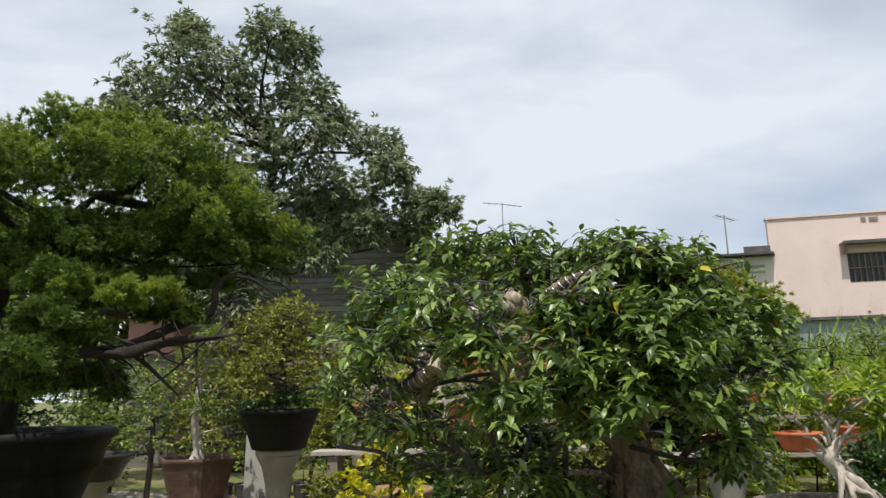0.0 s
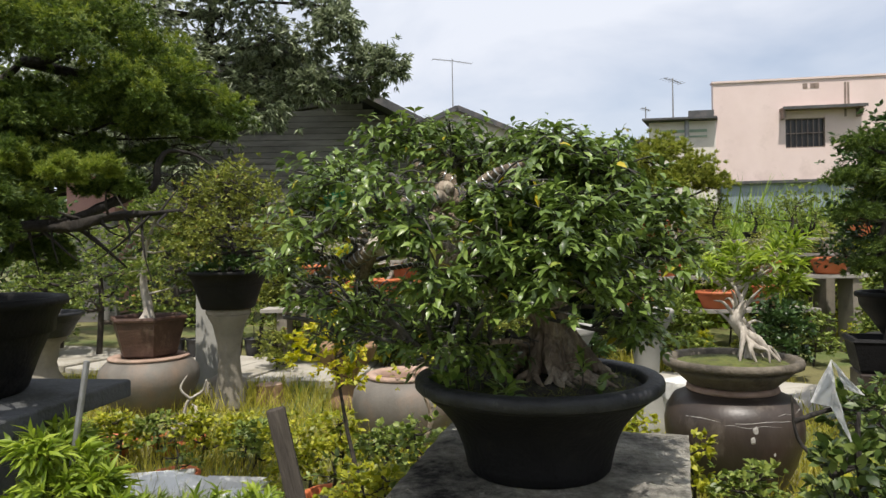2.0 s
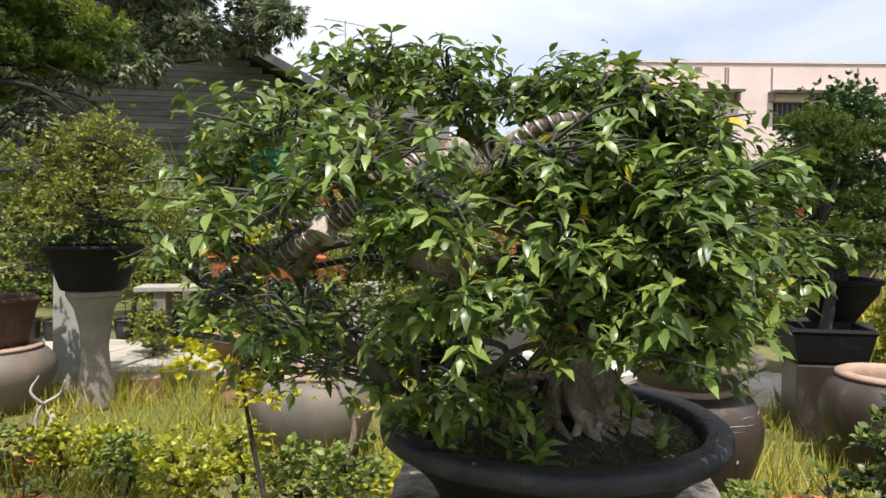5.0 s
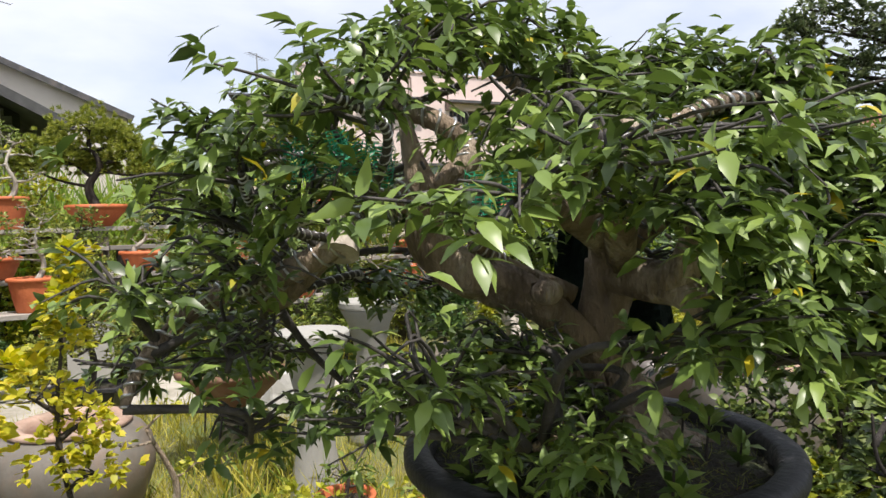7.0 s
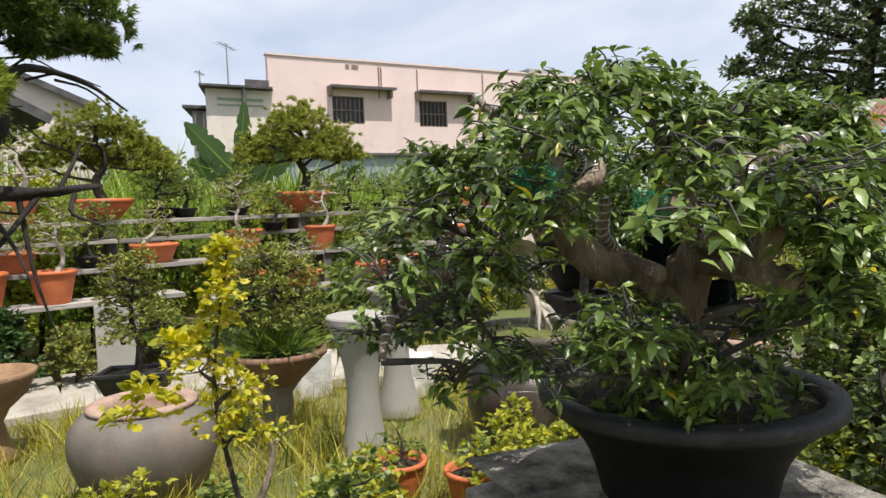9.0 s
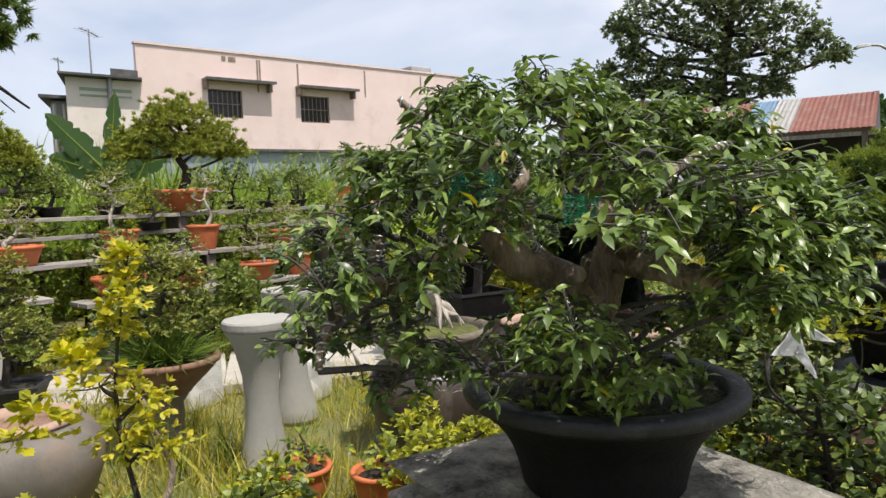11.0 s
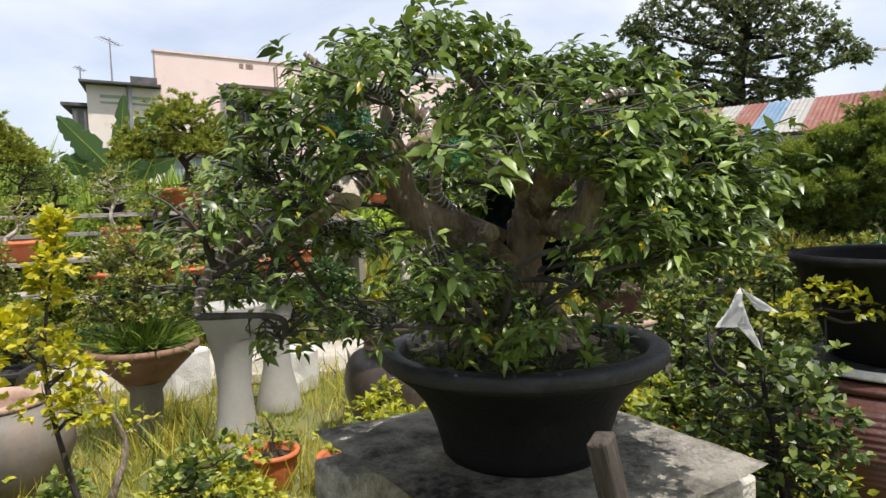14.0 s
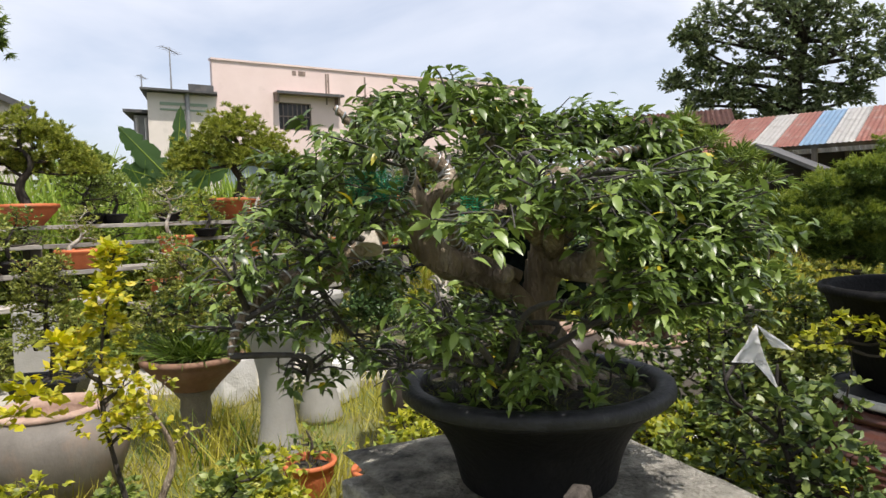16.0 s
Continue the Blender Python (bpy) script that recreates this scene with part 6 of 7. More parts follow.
# orange pots and low plants on the ground
def ground_pot(at, r, h, leaves=True, m="terracotta", lm="leaf_mid", sh=LEAF):
    return plant("potted_plant", "low green plant in a terracotta pot on the ground", at, ("round", r, h, m), [(0, 0, h * 0.8), (0.02, 0, h + 0.08), (0, 0.02, h + 0.16)], (0.012, 0.008, 0.004),
                 [(0, 0, h + 0.10, r * 0.9, 0.7), (r * 0.5, 0, h + 0.05, r * 0.6, 0.7)] if leaves else [], (sh, 9, 4, (0.035, 0.06), lm, -0.3, 0.9) if leaves else None, category="potted plant", group="terracotta pots")


for x, y, r, h in ((-0.86, 1.42, 0.16, 0.2), (-1.92, 2.12, 0.15, 0.10), (-2.95, 2.95, 0.17, 0.10), (-2.66, 2.82, 0.2, 0.12), (-2.2, 2.9, 0.2, 0.12), (1.75, 1.30, 0.2, 0.16), (1.15, -0.05, 0.13, 0.16), (2.0, 0.55, 0.18, 0.18), (2.35, 0.15, 0.15, 0.16), (0.46, 1.98, 0.15, 0.2), (0.66, 1.62, 0.15, 0.2)):
    ground_pot((x, y, 0), r, h)
wood = thing("driftwood", "bleached curling driftwood root in a low terracotta pot", "driftwood", (-2.2, 2.9, 0.10))
part("root", tube([(-0.06, 0, 0), (0.02, -0.02, 0.08), (0.11, -0.03, 0.10), (0.15, 0, 0.19), (0.10, 0.02, 0.24)], (0.035, 0.032, 0.026, 0.018, 0.008), 9, 0.5), "bark_bone", wood, smooth=True)
part("twig", tube([(0.05, -0.02, 0.10), (0.08, 0, 0.26), (0.18, 0.02, 0.33), (0.22, 0.0, 0.42)], (0.014, 0.012, 0.009, 0.004), 7, 0.4), "bark_bone", wood, smooth=True)
part("twig", tube([(0.10, 0.0, 0.28), (0.04, -0.02, 0.36), (0.08, 0, 0.45)], (0.010, 0.008, 0.003), 7, 0.4), "bark_bone", wood, smooth=True)
for k, (x, y, h) in enumerate(((-1.66, 0.30, 0.72), (-1.49, 0.36, 0.58), (-1.76, 0.60, 0.68))):
    plant("leafy_shrub", "upright shrub with narrow glossy green leaves", (x, y, 0), None, [(0, 0, 0), (0.02, 0, h * 0.5), (0, 0, h)], (0.014, 0.010, 0.004), clumps(8, 0, 0, h * 0.35, h * 1.1, 0.17, 0.10, 0.9, 320 + k),
          (LEAF_STRAP, 22, 9, (0.05, 0.095), "leaf_fresh", -0.2, 0.7), category="shrub", group="low shrubs", twigs=3)
for k, (x, y) in enumerate(((-1.70, 0.45), (-1.55, 0.50), (-1.36, 0.48), (-1.87, 0.66), (-2.75, 2.3), (-1.2, 0.62), (-1.34, 0.34), (-1.62, 0.40), (-1.05, 0.72), (-1.46, 0.62), (-1.27, 0.60))):
    plant("leafy_shrub", "low shrub with glossy narrow dark green leaves", (x, y, 0), None, [(0, 0, 0), (0.02, 0, 0.20), (0, 0, 0.40)], (0.012, 0.009, 0.004), clumps(6, 0, 0, 0.20, 0.42, 0.14, 0.10, 0.8, 20 + k),
          (LEAF_STRAP, 16, 8, (0.05, 0.085), ("leaf_mid", "leaf_fresh", "leaf_fresh")[k % 3], -0.2, 0.75), category="shrub", group="low shrubs", twigs=2)
for k, (x, y, h) in enumerate(((-2.45, 2.5, 0.35), (-2.25, 2.62, 0.3), (-1.62, 2.5, 0.3), (-1.2, 1.95, 0.4), (-0.9, 1.95, 0.45), (-0.62, 1.72, 0.42), (-0.35, 1.35, 0.40), (-1.05, 1.7, 0.35), (-1.9, 2.5, 0.35), (-1.5, 2.3, 0.32), (-0.15, 1.2, 0.35), (-0.16, 1.52, 0.38), (0.0, 1.62, 0.4), (1.05, 0.9, 0.42), (1.25, 0.55, 0.45), (1.0, 0.35, 0.4), (-0.8, 0.75, 0.3), (-0.42, 1.02, 0.62), (-0.55, 0.80, 0.48), (-0.66, 0.98, 0.42), (1.5, 0.25, 0.5), (1.75, -0.05, 0.4), (0.66, 1.35, 0.55), (0.5, 1.15, 0.5), (0.85, 1.1, 0.5), (0.95, 0.1, 0.62), (1.05, -0.1, 0.55), (1.2, 0.25, 0.6), (1.3, -0.3, 0.5))):
    plant("lime_shrub", "low shrub with lime-yellow leaves", (x, y, 0), None, [(0, 0, 0), (0.03, 0, h * 0.5), (0, 0, h)], (0.01, 0.008, 0.003), clumps(6, 0, 0, h * 0.45, h * 1.05, 0.17, 0.12, 0.7, 40 + k),
          (LEAF_ROUND, 24, 5, (0.024, 0.045), "leaf_mid" if k % 4 == 1 else "leaf_lime", -0.5, 0.9), category="shrub", group="low shrubs", twigs=3)
for x, y, s, tr in ((-1.90, 1.82, 0.34, 10), (-1.40, 1.62, 0.28, 40), (-0.95, 1.25, 0.24, 70), (-1.15, 1.45, 0.2, 120), (1.45, 0.75, 0.2, 10), (2.05, 0.2, 0.22, 50), (1.55, -0.2, 0.2, 80)):
    b = thing("sack", "crumpled white plastic sack on the ground", "sack", (x, y, 0), "white sacks", tr)
    bm = bmesh.new()
    bmesh.ops.create_icosphere(bm, subdivisions=3, radius=s)
    for v in bm.verts:
        v.co.z = max(v.co.z * 0.45, -0.02 * s) + 0.02 * s
        v.co += Vector(noise.noise_vector(v.co * 11)) * 0.028
        v.co.z = max(v.co.z, 0.0)
    part("body", bm, "sack_white", b)
for k in range(13):
    x = -4.3 + 0.26 * k
    b = plant("nursery_pot", "black plastic nursery bag with a green seedling", (x, 7.15 - 0.02 * k, 0), ("round", 0.125, 0.30, "plastic_black"), [(0, 0, 0.2), (0.01, 0, 0.4), (0, 0, 0.55)], (0.008, 0.006, 0.003),
              [(0, 0, 0.5, 0.12, 0.9), (0.05, 0, 0.65, 0.1, 0.9)], (LEAF_FAR, 14, 4, (0.05, 0.08), "leaf_mid", -0.4, 0.9), category="potted plant", group="nursery bags", twigs=0)

# ---- bonsai on the stand ----
def proto(kind, seed):
    g = np.random.default_rng(seed)
    if kind == "tray":
        return plant("bonsai", "small leafy bonsai in a wide orange terracotta bowl on the stand", (0, 0, 0), ("round", 0.25, 0.205, "terracotta"), [(-0.05, 0, 0.1), (-0.1, 0, 0.22), (0.02, 0, 0.34), (-0.03, 0, 0.5)], (0.032, 0.024, 0.017, 0.006),
                     clumps(9, 0, 0, 0.28, 0.62, 0.26, 0.13, 0.7, seed), (LEAF_FAR, 17, 5, (0.025, 0.045), "leaf_olive" if seed == 3 else "leaf_mid", -0.4, 0.9), "bark_bone", category="bonsai", group="bonsai on the stand")
    if kind == "tall":
        return plant("bonsai", "upright bonsai in an orange terracotta pot on the stand", (0, 0, 0), ("round", 0.205, 0.30, "terracotta"), [(0, 0, 0.2), (-0.1, 0, 0.4), (-0.03, 0.03, 0.6), (-0.1, 0, 0.8)], (0.028, 0.022, 0.015, 0.006),
                     clumps(9, -0.06, 0, 0.45, 0.95, 0.28, 0.14, 0.7, seed), (LEAF_FAR, 17, 5, (0.025, 0.05), "leaf_olive" if seed == 3 else "leaf_mid", -0.4, 0.9), "bark_bone", category="bonsai", group="bonsai on the stand")
    if kind == "juniper":
        return plant("juniper_bonsai", "spreading juniper bonsai in an orange terracotta bowl", (0, 0, 0), ("bowl", 0.29, 0.22, "terracotta"), [(0, 0, 0.18), (0.06, 0, 0.4), (-0.05, 0, 0.6), (0.03, 0, 0.8)], (0.05, 0.04, 0.03, 0.015),
                     [(-0.32, 0, 0.72, 0.27, 0.6), (0.02, 0.05, 0.98, 0.33, 0.6), (0.36, 0, 0.78, 0.28, 0.6), (-0.15, -0.1, 0.88, 0.28, 0.6), (0.2, -0.08, 0.66, 0.25, 0.6), (-0.5, 0.05, 0.56, 0.22, 0.6), (0.55, 0, 0.60, 0.21, 0.6), (0.0, -0.2, 0.6, 0.24, 0.6)],
                     (NEEDLES_FAR, 170, 5, (0.045, 0.08), "leaf_juniper_stand", -0.4, 0.6), category="bonsai", group="bonsai on the stand")
    return plant("bonsai", "bushy green bonsai in a small black pot", (0, 0, 0), ("round", 0.16, 0.11, "pot_black"), [(0, 0, 0.08), (0.05, 0, 0.25), (-0.02, 0, 0.4)], (0.025, 0.018, 0.008),
                 clumps(7, 0, 0, 0.22, 0.55, 0.24, 0.13, 0.7, seed), (LEAF_FAR, 26, 5, (0.028, 0.05), "leaf_mid", -0.4, 0.9), category="bonsai", group="bonsai on the stand")


SPOTS = {"tray": [(0.666, 6.70, 1.032), (-0.66, 6.70, 1.032), (3.05, 6.2, 0.662), (1.42, 6.2, 0.662), (3.85, 6.7, 1.032), (2.12, 6.2, 0.662), (4.7, 6.7, 1.032), (-1.75, 6.7, 1.032)],
         "tall": [(1.68, 6.7, 1.032), (2.66, 6.7, 1.032), (-0.39, 6.22, 0.757), (-0.95, 6.22, 0.757), (3.65, 6.2, 0.662), (5.45, 7.3, 1.492), (-1.5, 6.25, 0.757), (-0.5, 7.3, 1.492)],
         "juniper": [(2.75, 7.3, 1.492), (0.336, 7.3, 1.492), (-1.35, 7.3, 1.492), (6.0, 7.3, 1.492)],
         "black": [(1.2, 7.3, 1.492), (1.85, 7.3, 1.492), (3.5, 7.3, 1.492), (0.95, 7.3, 1.492), (4.0, 7.3, 1.492), (4.5, 7.3, 1.492), (3.3, 6.7, 1.032), (0.05, 6.7, 1.032), (-1.9, 7.3, 1.492), (2.2, 7.05, 1.293)]}
for kind, spots in SPOTS.items():
    a, b = proto(kind, 3), proto(kind, 9)
    for k, s in enumerate(spots):
        src = (a, b)[k % 2]
        if k < 2:
            src.matrix_basis = pose(*s, 0, 0, (0, 160)[k] if kind != "tray" else (0, 180)[k]) @ Matrix.Scale((1.25, 1.08)[k] if kind == "juniper" else 1.0, 4)
        else:
            copy_thing(src, pose(*s, 0, 0, (k % 3 - 1) * 12 + (180 if k % 4 > 1 else 0)) @ Matrix.Scale((0.9 + 0.07 * (k % 4)) * ((0.62 if k > 1 else 1.3) if kind == "juniper" else 0.98), 4))

# ---- shrubs under and behind the stand, grass ----
for k, (x, y, s, lm) in enumerate(((-0.9, 5.9, 0.5, "leaf_dark"), (0.3, 5.9, 0.5, "leaf_mid"), (1.2, 5.5, 0.55, "leaf_dark"), (2.2, 5.3, 0.6, "leaf_mid"), (3.2, 5.0, 0.55, "leaf_dark"), (4.0, 4.4, 0.7, "leaf_mid"), (3.9, 3.0, 0.6, "leaf_lime"), (4.6, 2.0, 0.8, "leaf_mid"),
                                  (3.4, 1.6, 0.6, "leaf_olive"), (3.2, 0.6, 0.7, "leaf_mid"), (4.2, 0.4, 0.9, "leaf_olive"), (2.9, -0.3, 0.7, "leaf_dark"), (5.2, 3.6, 0.9, "leaf_dark"), (-3.6, 7.9, 0.7, "leaf_mid"), (-2.4, 7.9, 0.8, "leaf_olive"), (-5.6, 7.2, 0.8, "leaf_mid"),
                                  (-1.4, 7.9, 0.7, "leaf_mid"), (-4.8, 8.6, 1.0, "leaf_dark"), (-3.2, 9.2, 1.0, "leaf_mid"), (-1.8, 9.2, 1.0, "leaf_dark"), (-6.8, 9.0, 1.2, "leaf_dark"), (-4.0, 7.6, 1.25, "leaf_olive"), (-4.9, 7.3, 1.2, "leaf_mid"), (-5.8, 8.0, 1.4, "leaf_dark"))):
    plant("shrub", "leafy green garden shrub", (x, y, 0), None, [(0, 0, 0), (0.05, 0, s * 0.7), (0, 0, s * 1.3)], (0.035 * s, 0.03 * s, 0.012 * s), clumps(10, 0, 0, s * 0.45, s * 1.5, s * 0.55, s * 0.30, 0.75, 60 + k),
          (LEAF_FAR, 46, 5, (0.05, 0.085), lm, -0.6, 0.9), category="shrub", group="garden shrubs", twigs=3)

for k in range(12):
    x, s = -2.6 + 0.78 * k, 0.95 + 0.22 * math.sin(k * 2.7)
    plant("shrub", "leafy olive-green shrub behind the plant stand", (x, 8.15 + 0.25 * math.sin(k * 1.9), 0), None, [(0, 0, 0), (0.05, 0, s * 0.7), (0, 0, s * 1.3)], (0.03, 0.025, 0.01), clumps(10, 0, 0, s * 0.5, s * 1.85, s * 0.5, s * 0.30, 0.8, 200 + k),
          (LEAF_FAR, 50, 5, (0.05, 0.085), ("leaf_olive", "leaf_mid", "leaf_mid", "leaf_lime")[k % 4], -0.6, 0.9), category="shrub", group="shrubs behind the stand", twigs=3)
for k in range(13):
    x, s = -2.2 + 0.62 * k, 0.34 + 0.08 * math.sin(k * 2.1)
    plant("shrub", "low leafy shrub under the plant stand", (x, 5.95 + 0.12 * math.sin(k * 1.7), 0), None, [(0, 0, 0), (0.03, 0, s * 0.7), (0, 0, s * 1.2)], (0.014, 0.012, 0.005), clumps(7, 0, 0, s * 0.4, s * 1.5, s * 0.6, s * 0.4, 0.8, 230 + k),
          (LEAF_FAR, 34, 5, (0.035, 0.065), ("leaf_olive", "leaf_mid", "leaf_lime")[k % 3], -0.6, 0.9), category="shrub", group="shrubs under the stand", twigs=3)
for k in range(11):
    x, s = -2.0 + 0.72 * k, 0.66 + 0.1 * math.sin(k * 2.1)
    plant("shrub", "leafy shrub between the tiers of the plant stand", (x, 7.62 + 0.08 * math.sin(k * 1.3), 0), None, [(0, 0, 0), (0.03, 0, s * 0.7), (0, 0, s * 1.2)], (0.014, 0.012, 0.005), clumps(9, 0, 0, s * 0.4, s * 1.8, s * 0.55, s * 0.36, 0.8, 260 + k),
          (LEAF_FAR, 36, 5, (0.04, 0.07), ("leaf_mid", "leaf_olive", "leaf_lime")[k % 3], -0.6, 0.9), category="shrub", group="shrubs behind the stand", twigs=3)


def grass(name, label, n, xr, yr, size, material, keep=None, clump=0.0):
    g = np.random.default_rng(n)
    x, y = g.uniform(*xr, n), g.uniform(*yr, n)
    if keep is not None:
        ok = keep(x, y)
        x, y = x[ok], y[ok]
    z = np.array([0.02 * noise.noise((a * 0.9, (b - 3) * 0.9, 0)) for a, b in zip(x, y)])
    h = g.uniform(*size, len(x)) * (1 + clump * np.array([noise.noise((a * 1.3, b * 1.3, 5)) for a, b in zip(x, y)]))
    d = np.stack([g.normal(size=len(x)) * 0.4, g.normal(size=len(x)) * 0.4, np.ones(len(x))], 1)
    me = leaf_mesh(name, BLADE, np.stack([x, y, z], 1), d, h, 2.0)
    return tagged(part(name, me, material), label, "grass", kind="stuff")


def off_way(x, y):
    w = np.interp(x, [v.x for v in WAY], [v.y for v in WAY])
    return np.abs(y - w) > 0.72


grass("grass", "dry yellow-green grass between the pots", 36000, (-4.5, 3.2), (0.8, 6.6), (0.07, 0.24), "grass", off_way, 0.8)
grass("grass", "fresh green grass tufts", 9000, (-4.5, 3.5), (-0.8, 6.6), (0.08, 0.28), "grass_green", lambda x, y: off_way(x, y) & ((np.hypot(x + 1.0, y + 1.2) > 0.9)) & (np.sin(x * 3.1) + np.sin(y * 2.7) > 0.3), 0.8)
grass("grass", "short worn grass round the plinth", 14000, (-4.5, 3.5), (-4.0, 0.8), (0.04, 0.13), "grass", off_way, 0.8)
grass("tall_grass", "tall bright green grass beyond the plant stand", 30000, (-3, 16), (9.5, 20), (1.1, 2.5), "grass_field", None, 0.5)
grass("tall_grass", "tall grass at the garden's edge", 9000, (5.5, 12), (0, 8.6), (0.3, 0.9), "grass", None, 0.6)

# ---- trees, banana ----
MANGO = [(-5.83, 9.48, 7.53, 0.79), (-5.94, 10.09, 8.42, 0.36), (-6.94, 10.26, 7.26, 0.6), (-6.8, 9.31, 6.4, 0.32), (-5.54, 10.59, 7.73, 0.69), (-4.37, 10.07, 8.14, 0.55), (-4.02, 10.8, 8.22, 0.47), (-4.81, 11.18, 7.62, 0.92),
                   (-3.7, 10.58, 7.13, 0.56), (-4.99, 10.8, 6.55, 0.9), (-3.7, 10.27, 6.19, 0.74), (-3.22, 11.01, 6.57, 0.52), (-4.53, 11.28, 5.63, 0.87), (-3.45, 10.65, 5.35, 0.66), (-2.44, 11.46, 6.3, 0.58), (-2.03, 10.61, 5.53, 0.45),
                   (-2.77, 11.1, 5.24, 0.57), (-1.72, 11.86, 5.24, 0.46), (-1.13, 11.0, 4.88, 0.39), (-3.68, 11.21, 4.65, 0.85), (-4.61, 9.98, 4.54, 0.89), (-5.86, 10.13, 6.87, 0.83), (-6.62, 10.42, 6.44, 0.87), (-2.59, 10.83, 4.48, 0.51),
                   (-1.8, 11.55, 4.69, 0.42), (-5.28, 9.72, 5.43, 0.89),
         (-5.36, 10.12, 4.06, 0.9), (-4.43, 10.47, 3.9, 0.75), (-3.54, 10.73, 4.04, 0.65), (-6.23, 9.72, 4.3, 0.9), (-7.08, 9.26, 5.22, 0.9), (-6.77, 9.44, 4.05, 0.9), (-5.9, 9.8, 3.2, 0.8), (-4.9, 10.1, 3.1, 0.7)]
mango = plant("tree", "tall grey-green tree with drooping narrow leaves", (-5.2, 11.6, 0), None, [(0, 0, 0), (0.1, 0, 1.8), (0.0, 0.1, 3.6), (0.4, 0, 5.2), (0.6, 0, 6.6)], (0.26, 0.22, 0.18, 0.12, 0.05),
              [(x + 5.2, y - 11.6, z, r, 0.9) for x, y, z, r in MANGO], (LEAF_SLIM, 205, 9, (0.09, 0.17), "leaf_grey", -0.8, 0.7, 0.5), category="tree", twigs=6)
CROWN = [(19.9, 9.7, 6.6, 0.6), (20.2, 9.3, 7.3, 0.8), (20.1, 9.5, 5.5, 0.6), (20.5, 8.6, 6.6, 0.9), (20.5, 8.5, 5.4, 0.6), (20.8, 7.9, 7.6, 1.0), (20.9, 7.6, 6.0, 1.0), (21.2, 7.0, 7.0, 1.0), (21.1, 7.1, 5.3, 0.7), (21.4, 6.2, 7.3, 0.9),
         (21.4, 6.1, 5.9, 0.9), (21.6, 5.4, 6.6, 0.7), (21.6, 5.4, 5.2, 0.6), (21.9, 4.6, 5.9, 0.55), (21.95, 4.2, 5.3, 0.5), (21.2, 7.2, 8.5, 1.1), (20.7, 8.2, 8.7, 0.9), (21.5, 6.0, 8.3, 0.7),
         (22.2, 8.2, 6.5, 1.2), (22.5, 7.2, 7.5, 1.3), (22.7, 6.4, 6.2, 1.2), (22.2, 8.3, 7.8, 1.0), (20.6, 8.4, 4.7, 0.5), (21.0, 7.5, 4.6, 0.6), (21.4, 6.4, 4.6, 0.6), (21.6, 5.6, 4.5, 0.5), (20.3, 8.9, 4.9, 0.5), (20.0, 9.6, 6.0, 0.5), (19.8, 9.9, 6.9, 0.45), (21.0, 7.6, 8.2, 0.7),
         (19.7, 10.3, 5.4, 0.45), (20.0, 9.7, 4.7, 0.5), (20.4, 8.9, 4.1, 0.5), (20.9, 7.8, 4.0, 0.6), (21.3, 6.7, 4.0, 0.5)]
big = plant("tree", "broad dark green tree behind the sheds", (22.0, 7.3, 0), None, [(0, 0, 0), (0.2, 0, 2.5), (-0.1, 0.2, 4.5), (0.3, 0, 6.5)], (0.4, 0.34, 0.26, 0.12),
            [(x - 22.0, y - 7.3, z, r, 0.7) for x, y, z, r in CROWN], (LEAF_FAR, 105, 7, (0.12, 0.22), "leaf_tree", -0.7, 0.9), category="tree", twigs=7)
ban = thing("banana_plant", "banana plant with large torn green leaves", "banana plant", (2.85, 9.55, 0))
part("stem", lathe([(0, 0), (0.14, 0), (0.12, 0.9), (0.08, 2.15), (0, 2.17)], 14, 0.05), "leaf_banana", ban)
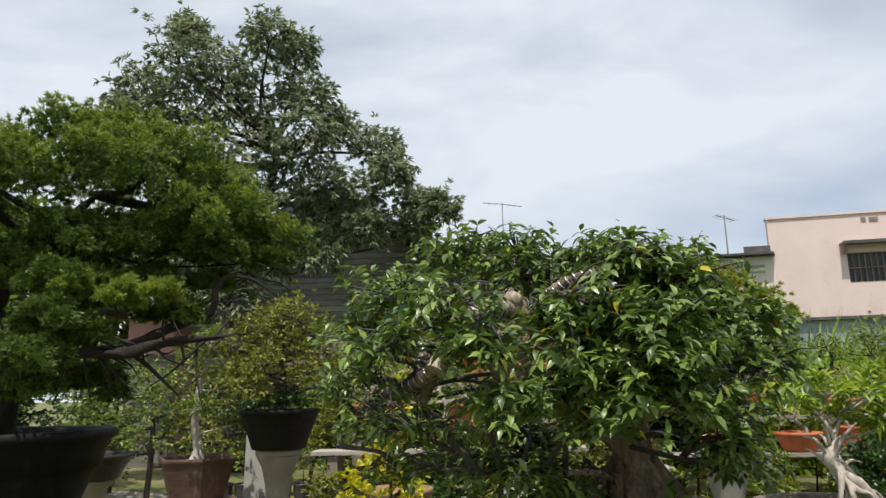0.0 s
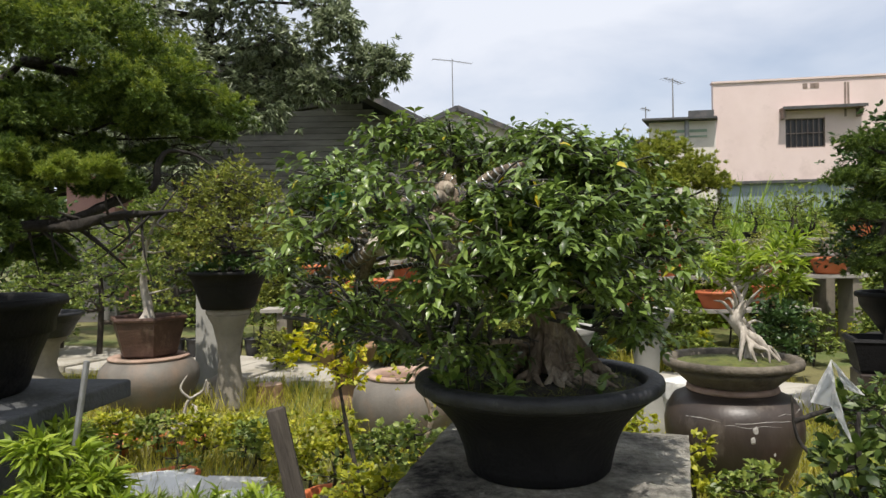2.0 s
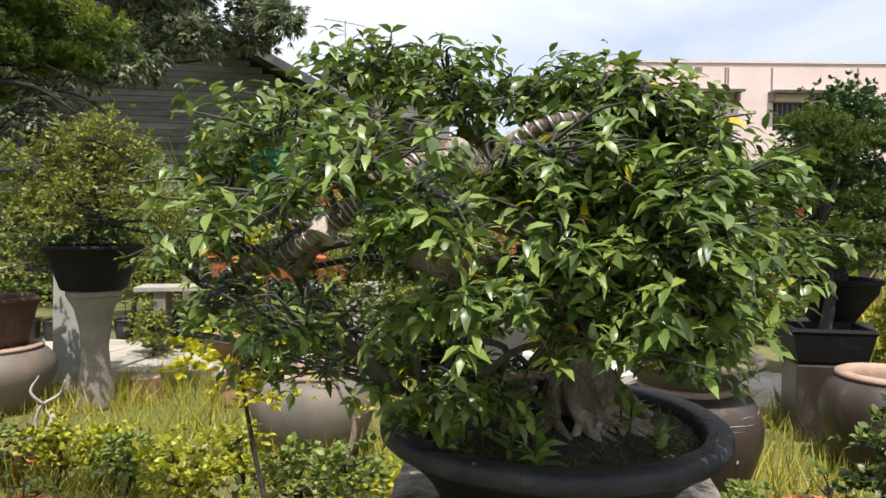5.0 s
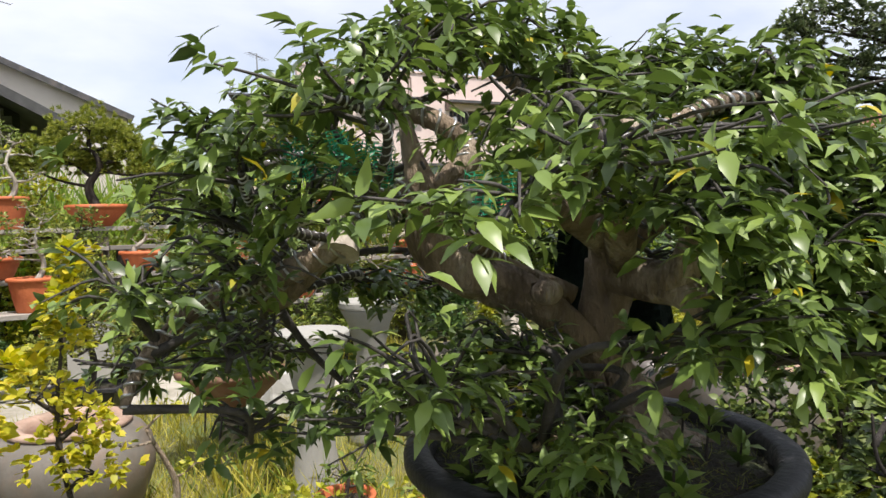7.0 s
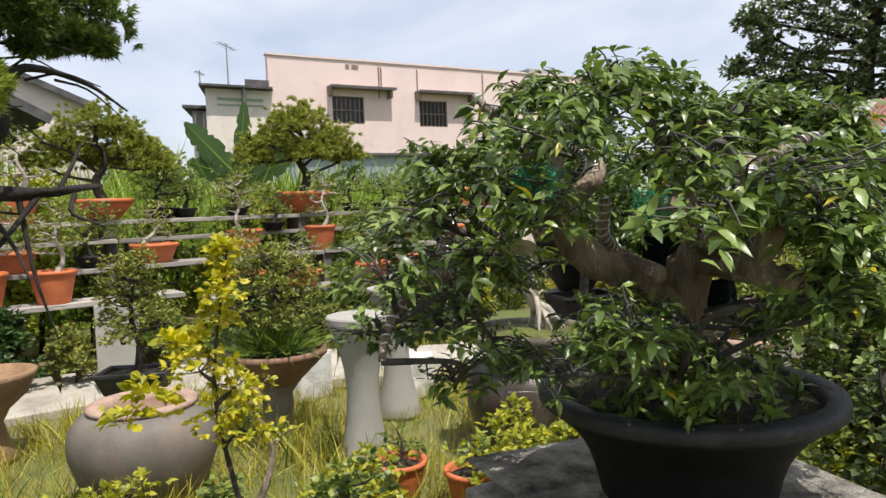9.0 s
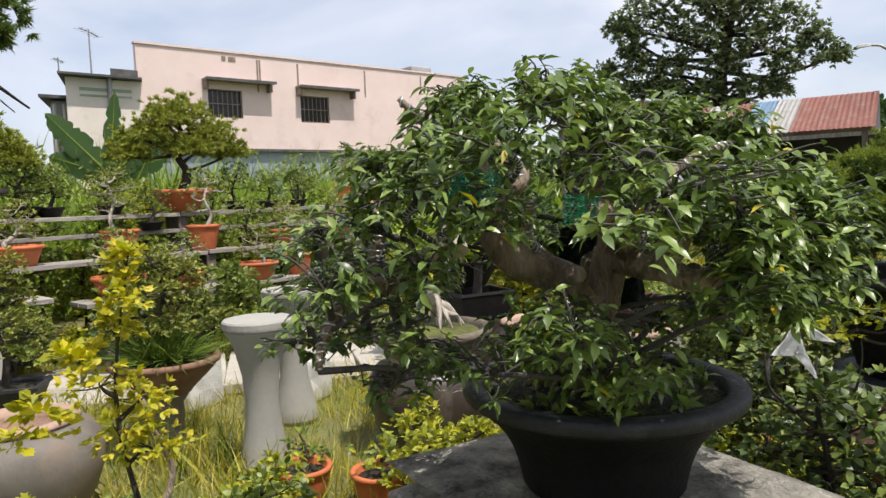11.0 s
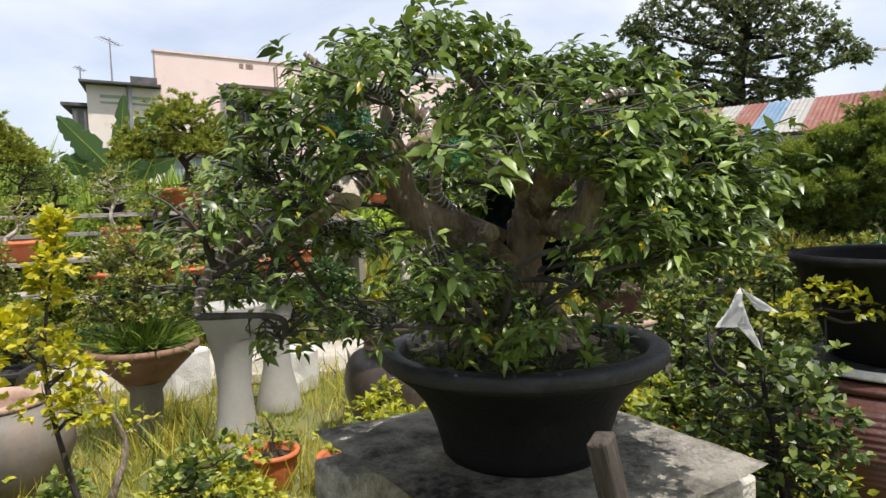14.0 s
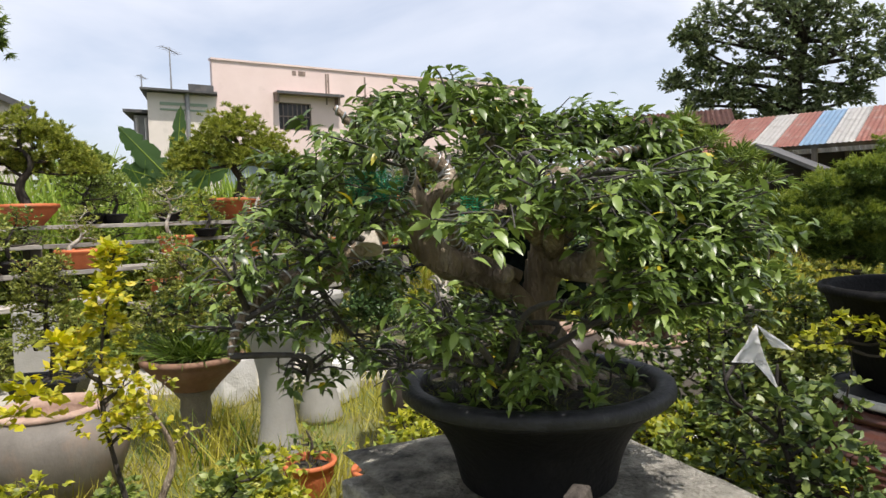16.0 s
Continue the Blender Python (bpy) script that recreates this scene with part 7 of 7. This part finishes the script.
for k, (a, e, ln, w) in enumerate(((50, 80, 1.3, 0.2), (6, 84, 1.35, 0.13), (-42, 72, 1.65, 0.2), (72, 78, 1.0, 0.2), (-70, 70, 1.2, 0.2), (25, 70, 1.1, 0.2))):
    bm = bmesh.new()
    L2, R2, C2 = [], [], []
    for j in range(25):
        t = j / 24
        x = ln * t
        z = x * math.sin(radians(e)) - 0.55 * t * t * ln * math.cos(radians(e)) * 0.9
        x *= math.cos(radians(e))
        ww = w * math.sin(math.pi * min(1, 0.12 + t * 0.88)) ** 0.6 * (0.66 if (j + k) % 7 == 3 else 0.85 if (j * 3 + k) % 5 == 1 else 1)
        C2.append(bm.verts.new((x, 0, z)))
        L2.append(bm.verts.new((x, ww, z - 0.03)))
        R2.append(bm.verts.new((x, -ww, z - 0.03)))
    for j in range(24):
        bm.faces.new((C2[j], C2[j + 1], L2[j + 1], L2[j]))
        bm.faces.new((C2[j], R2[j], R2[j + 1], C2[j + 1]))
    rib = [v.co.copy() for v in C2]
    bmesh.ops.solidify(bm, geom=bm.faces[:], thickness=0.006)
    lf = part("leaf", bm, "leaf_banana", ban, at=pose(0, 0, 2.06, a, 0, 62))
    part("midrib", tube(rib[::4], [0.016, 0.014, 0.011, 0.009, 0.006, 0.003, 0.002], 5, 0, 3), "leaf_fresh", lf, "pale midrib")

for k, (x, y, s) in enumerate(((20, 12, 2.3), (19, 8.5, 2.2), (21, 3, 2.4), (26, 1, 2.6), (40, 1.0, 3.2), (44, -2, 3.4), (42, 3, 2.6), (-14, 22, 5.0), (-9, 25, 4.2), (5.6, 24, 2.6), (30, 14, 3.0), (-12, 14, 4.0), (-8.2, 8.2, 1.6), (-9.6, 6.6, 1.8), (-7.4, 6.2, 1.3), (-6.6, 4.6, 1.2))):
    plant("tree", "leafy green tree in the distance", (x, y, 0), None, [(0, 0, 0), (0.1, 0, s * 0.6), (0, 0, s * 1.2)], (0.06 * s, 0.05 * s, 0.02 * s), clumps(12, 0, 0, s * 0.5, s * 1.4, s * 0.6, s * 0.34, 0.75, 80 + k),
          (LEAF_FAR, 90, 6, (0.06 * s, 0.09 * s) if s < 2.0 else (0.09 * s, 0.14 * s) if s < 2.5 else (0.07 * s, 0.1 * s), "leaf_mid" if k % 2 else "leaf_dark", -0.6, 0.9), category="tree", group="distant trees", twigs=3)
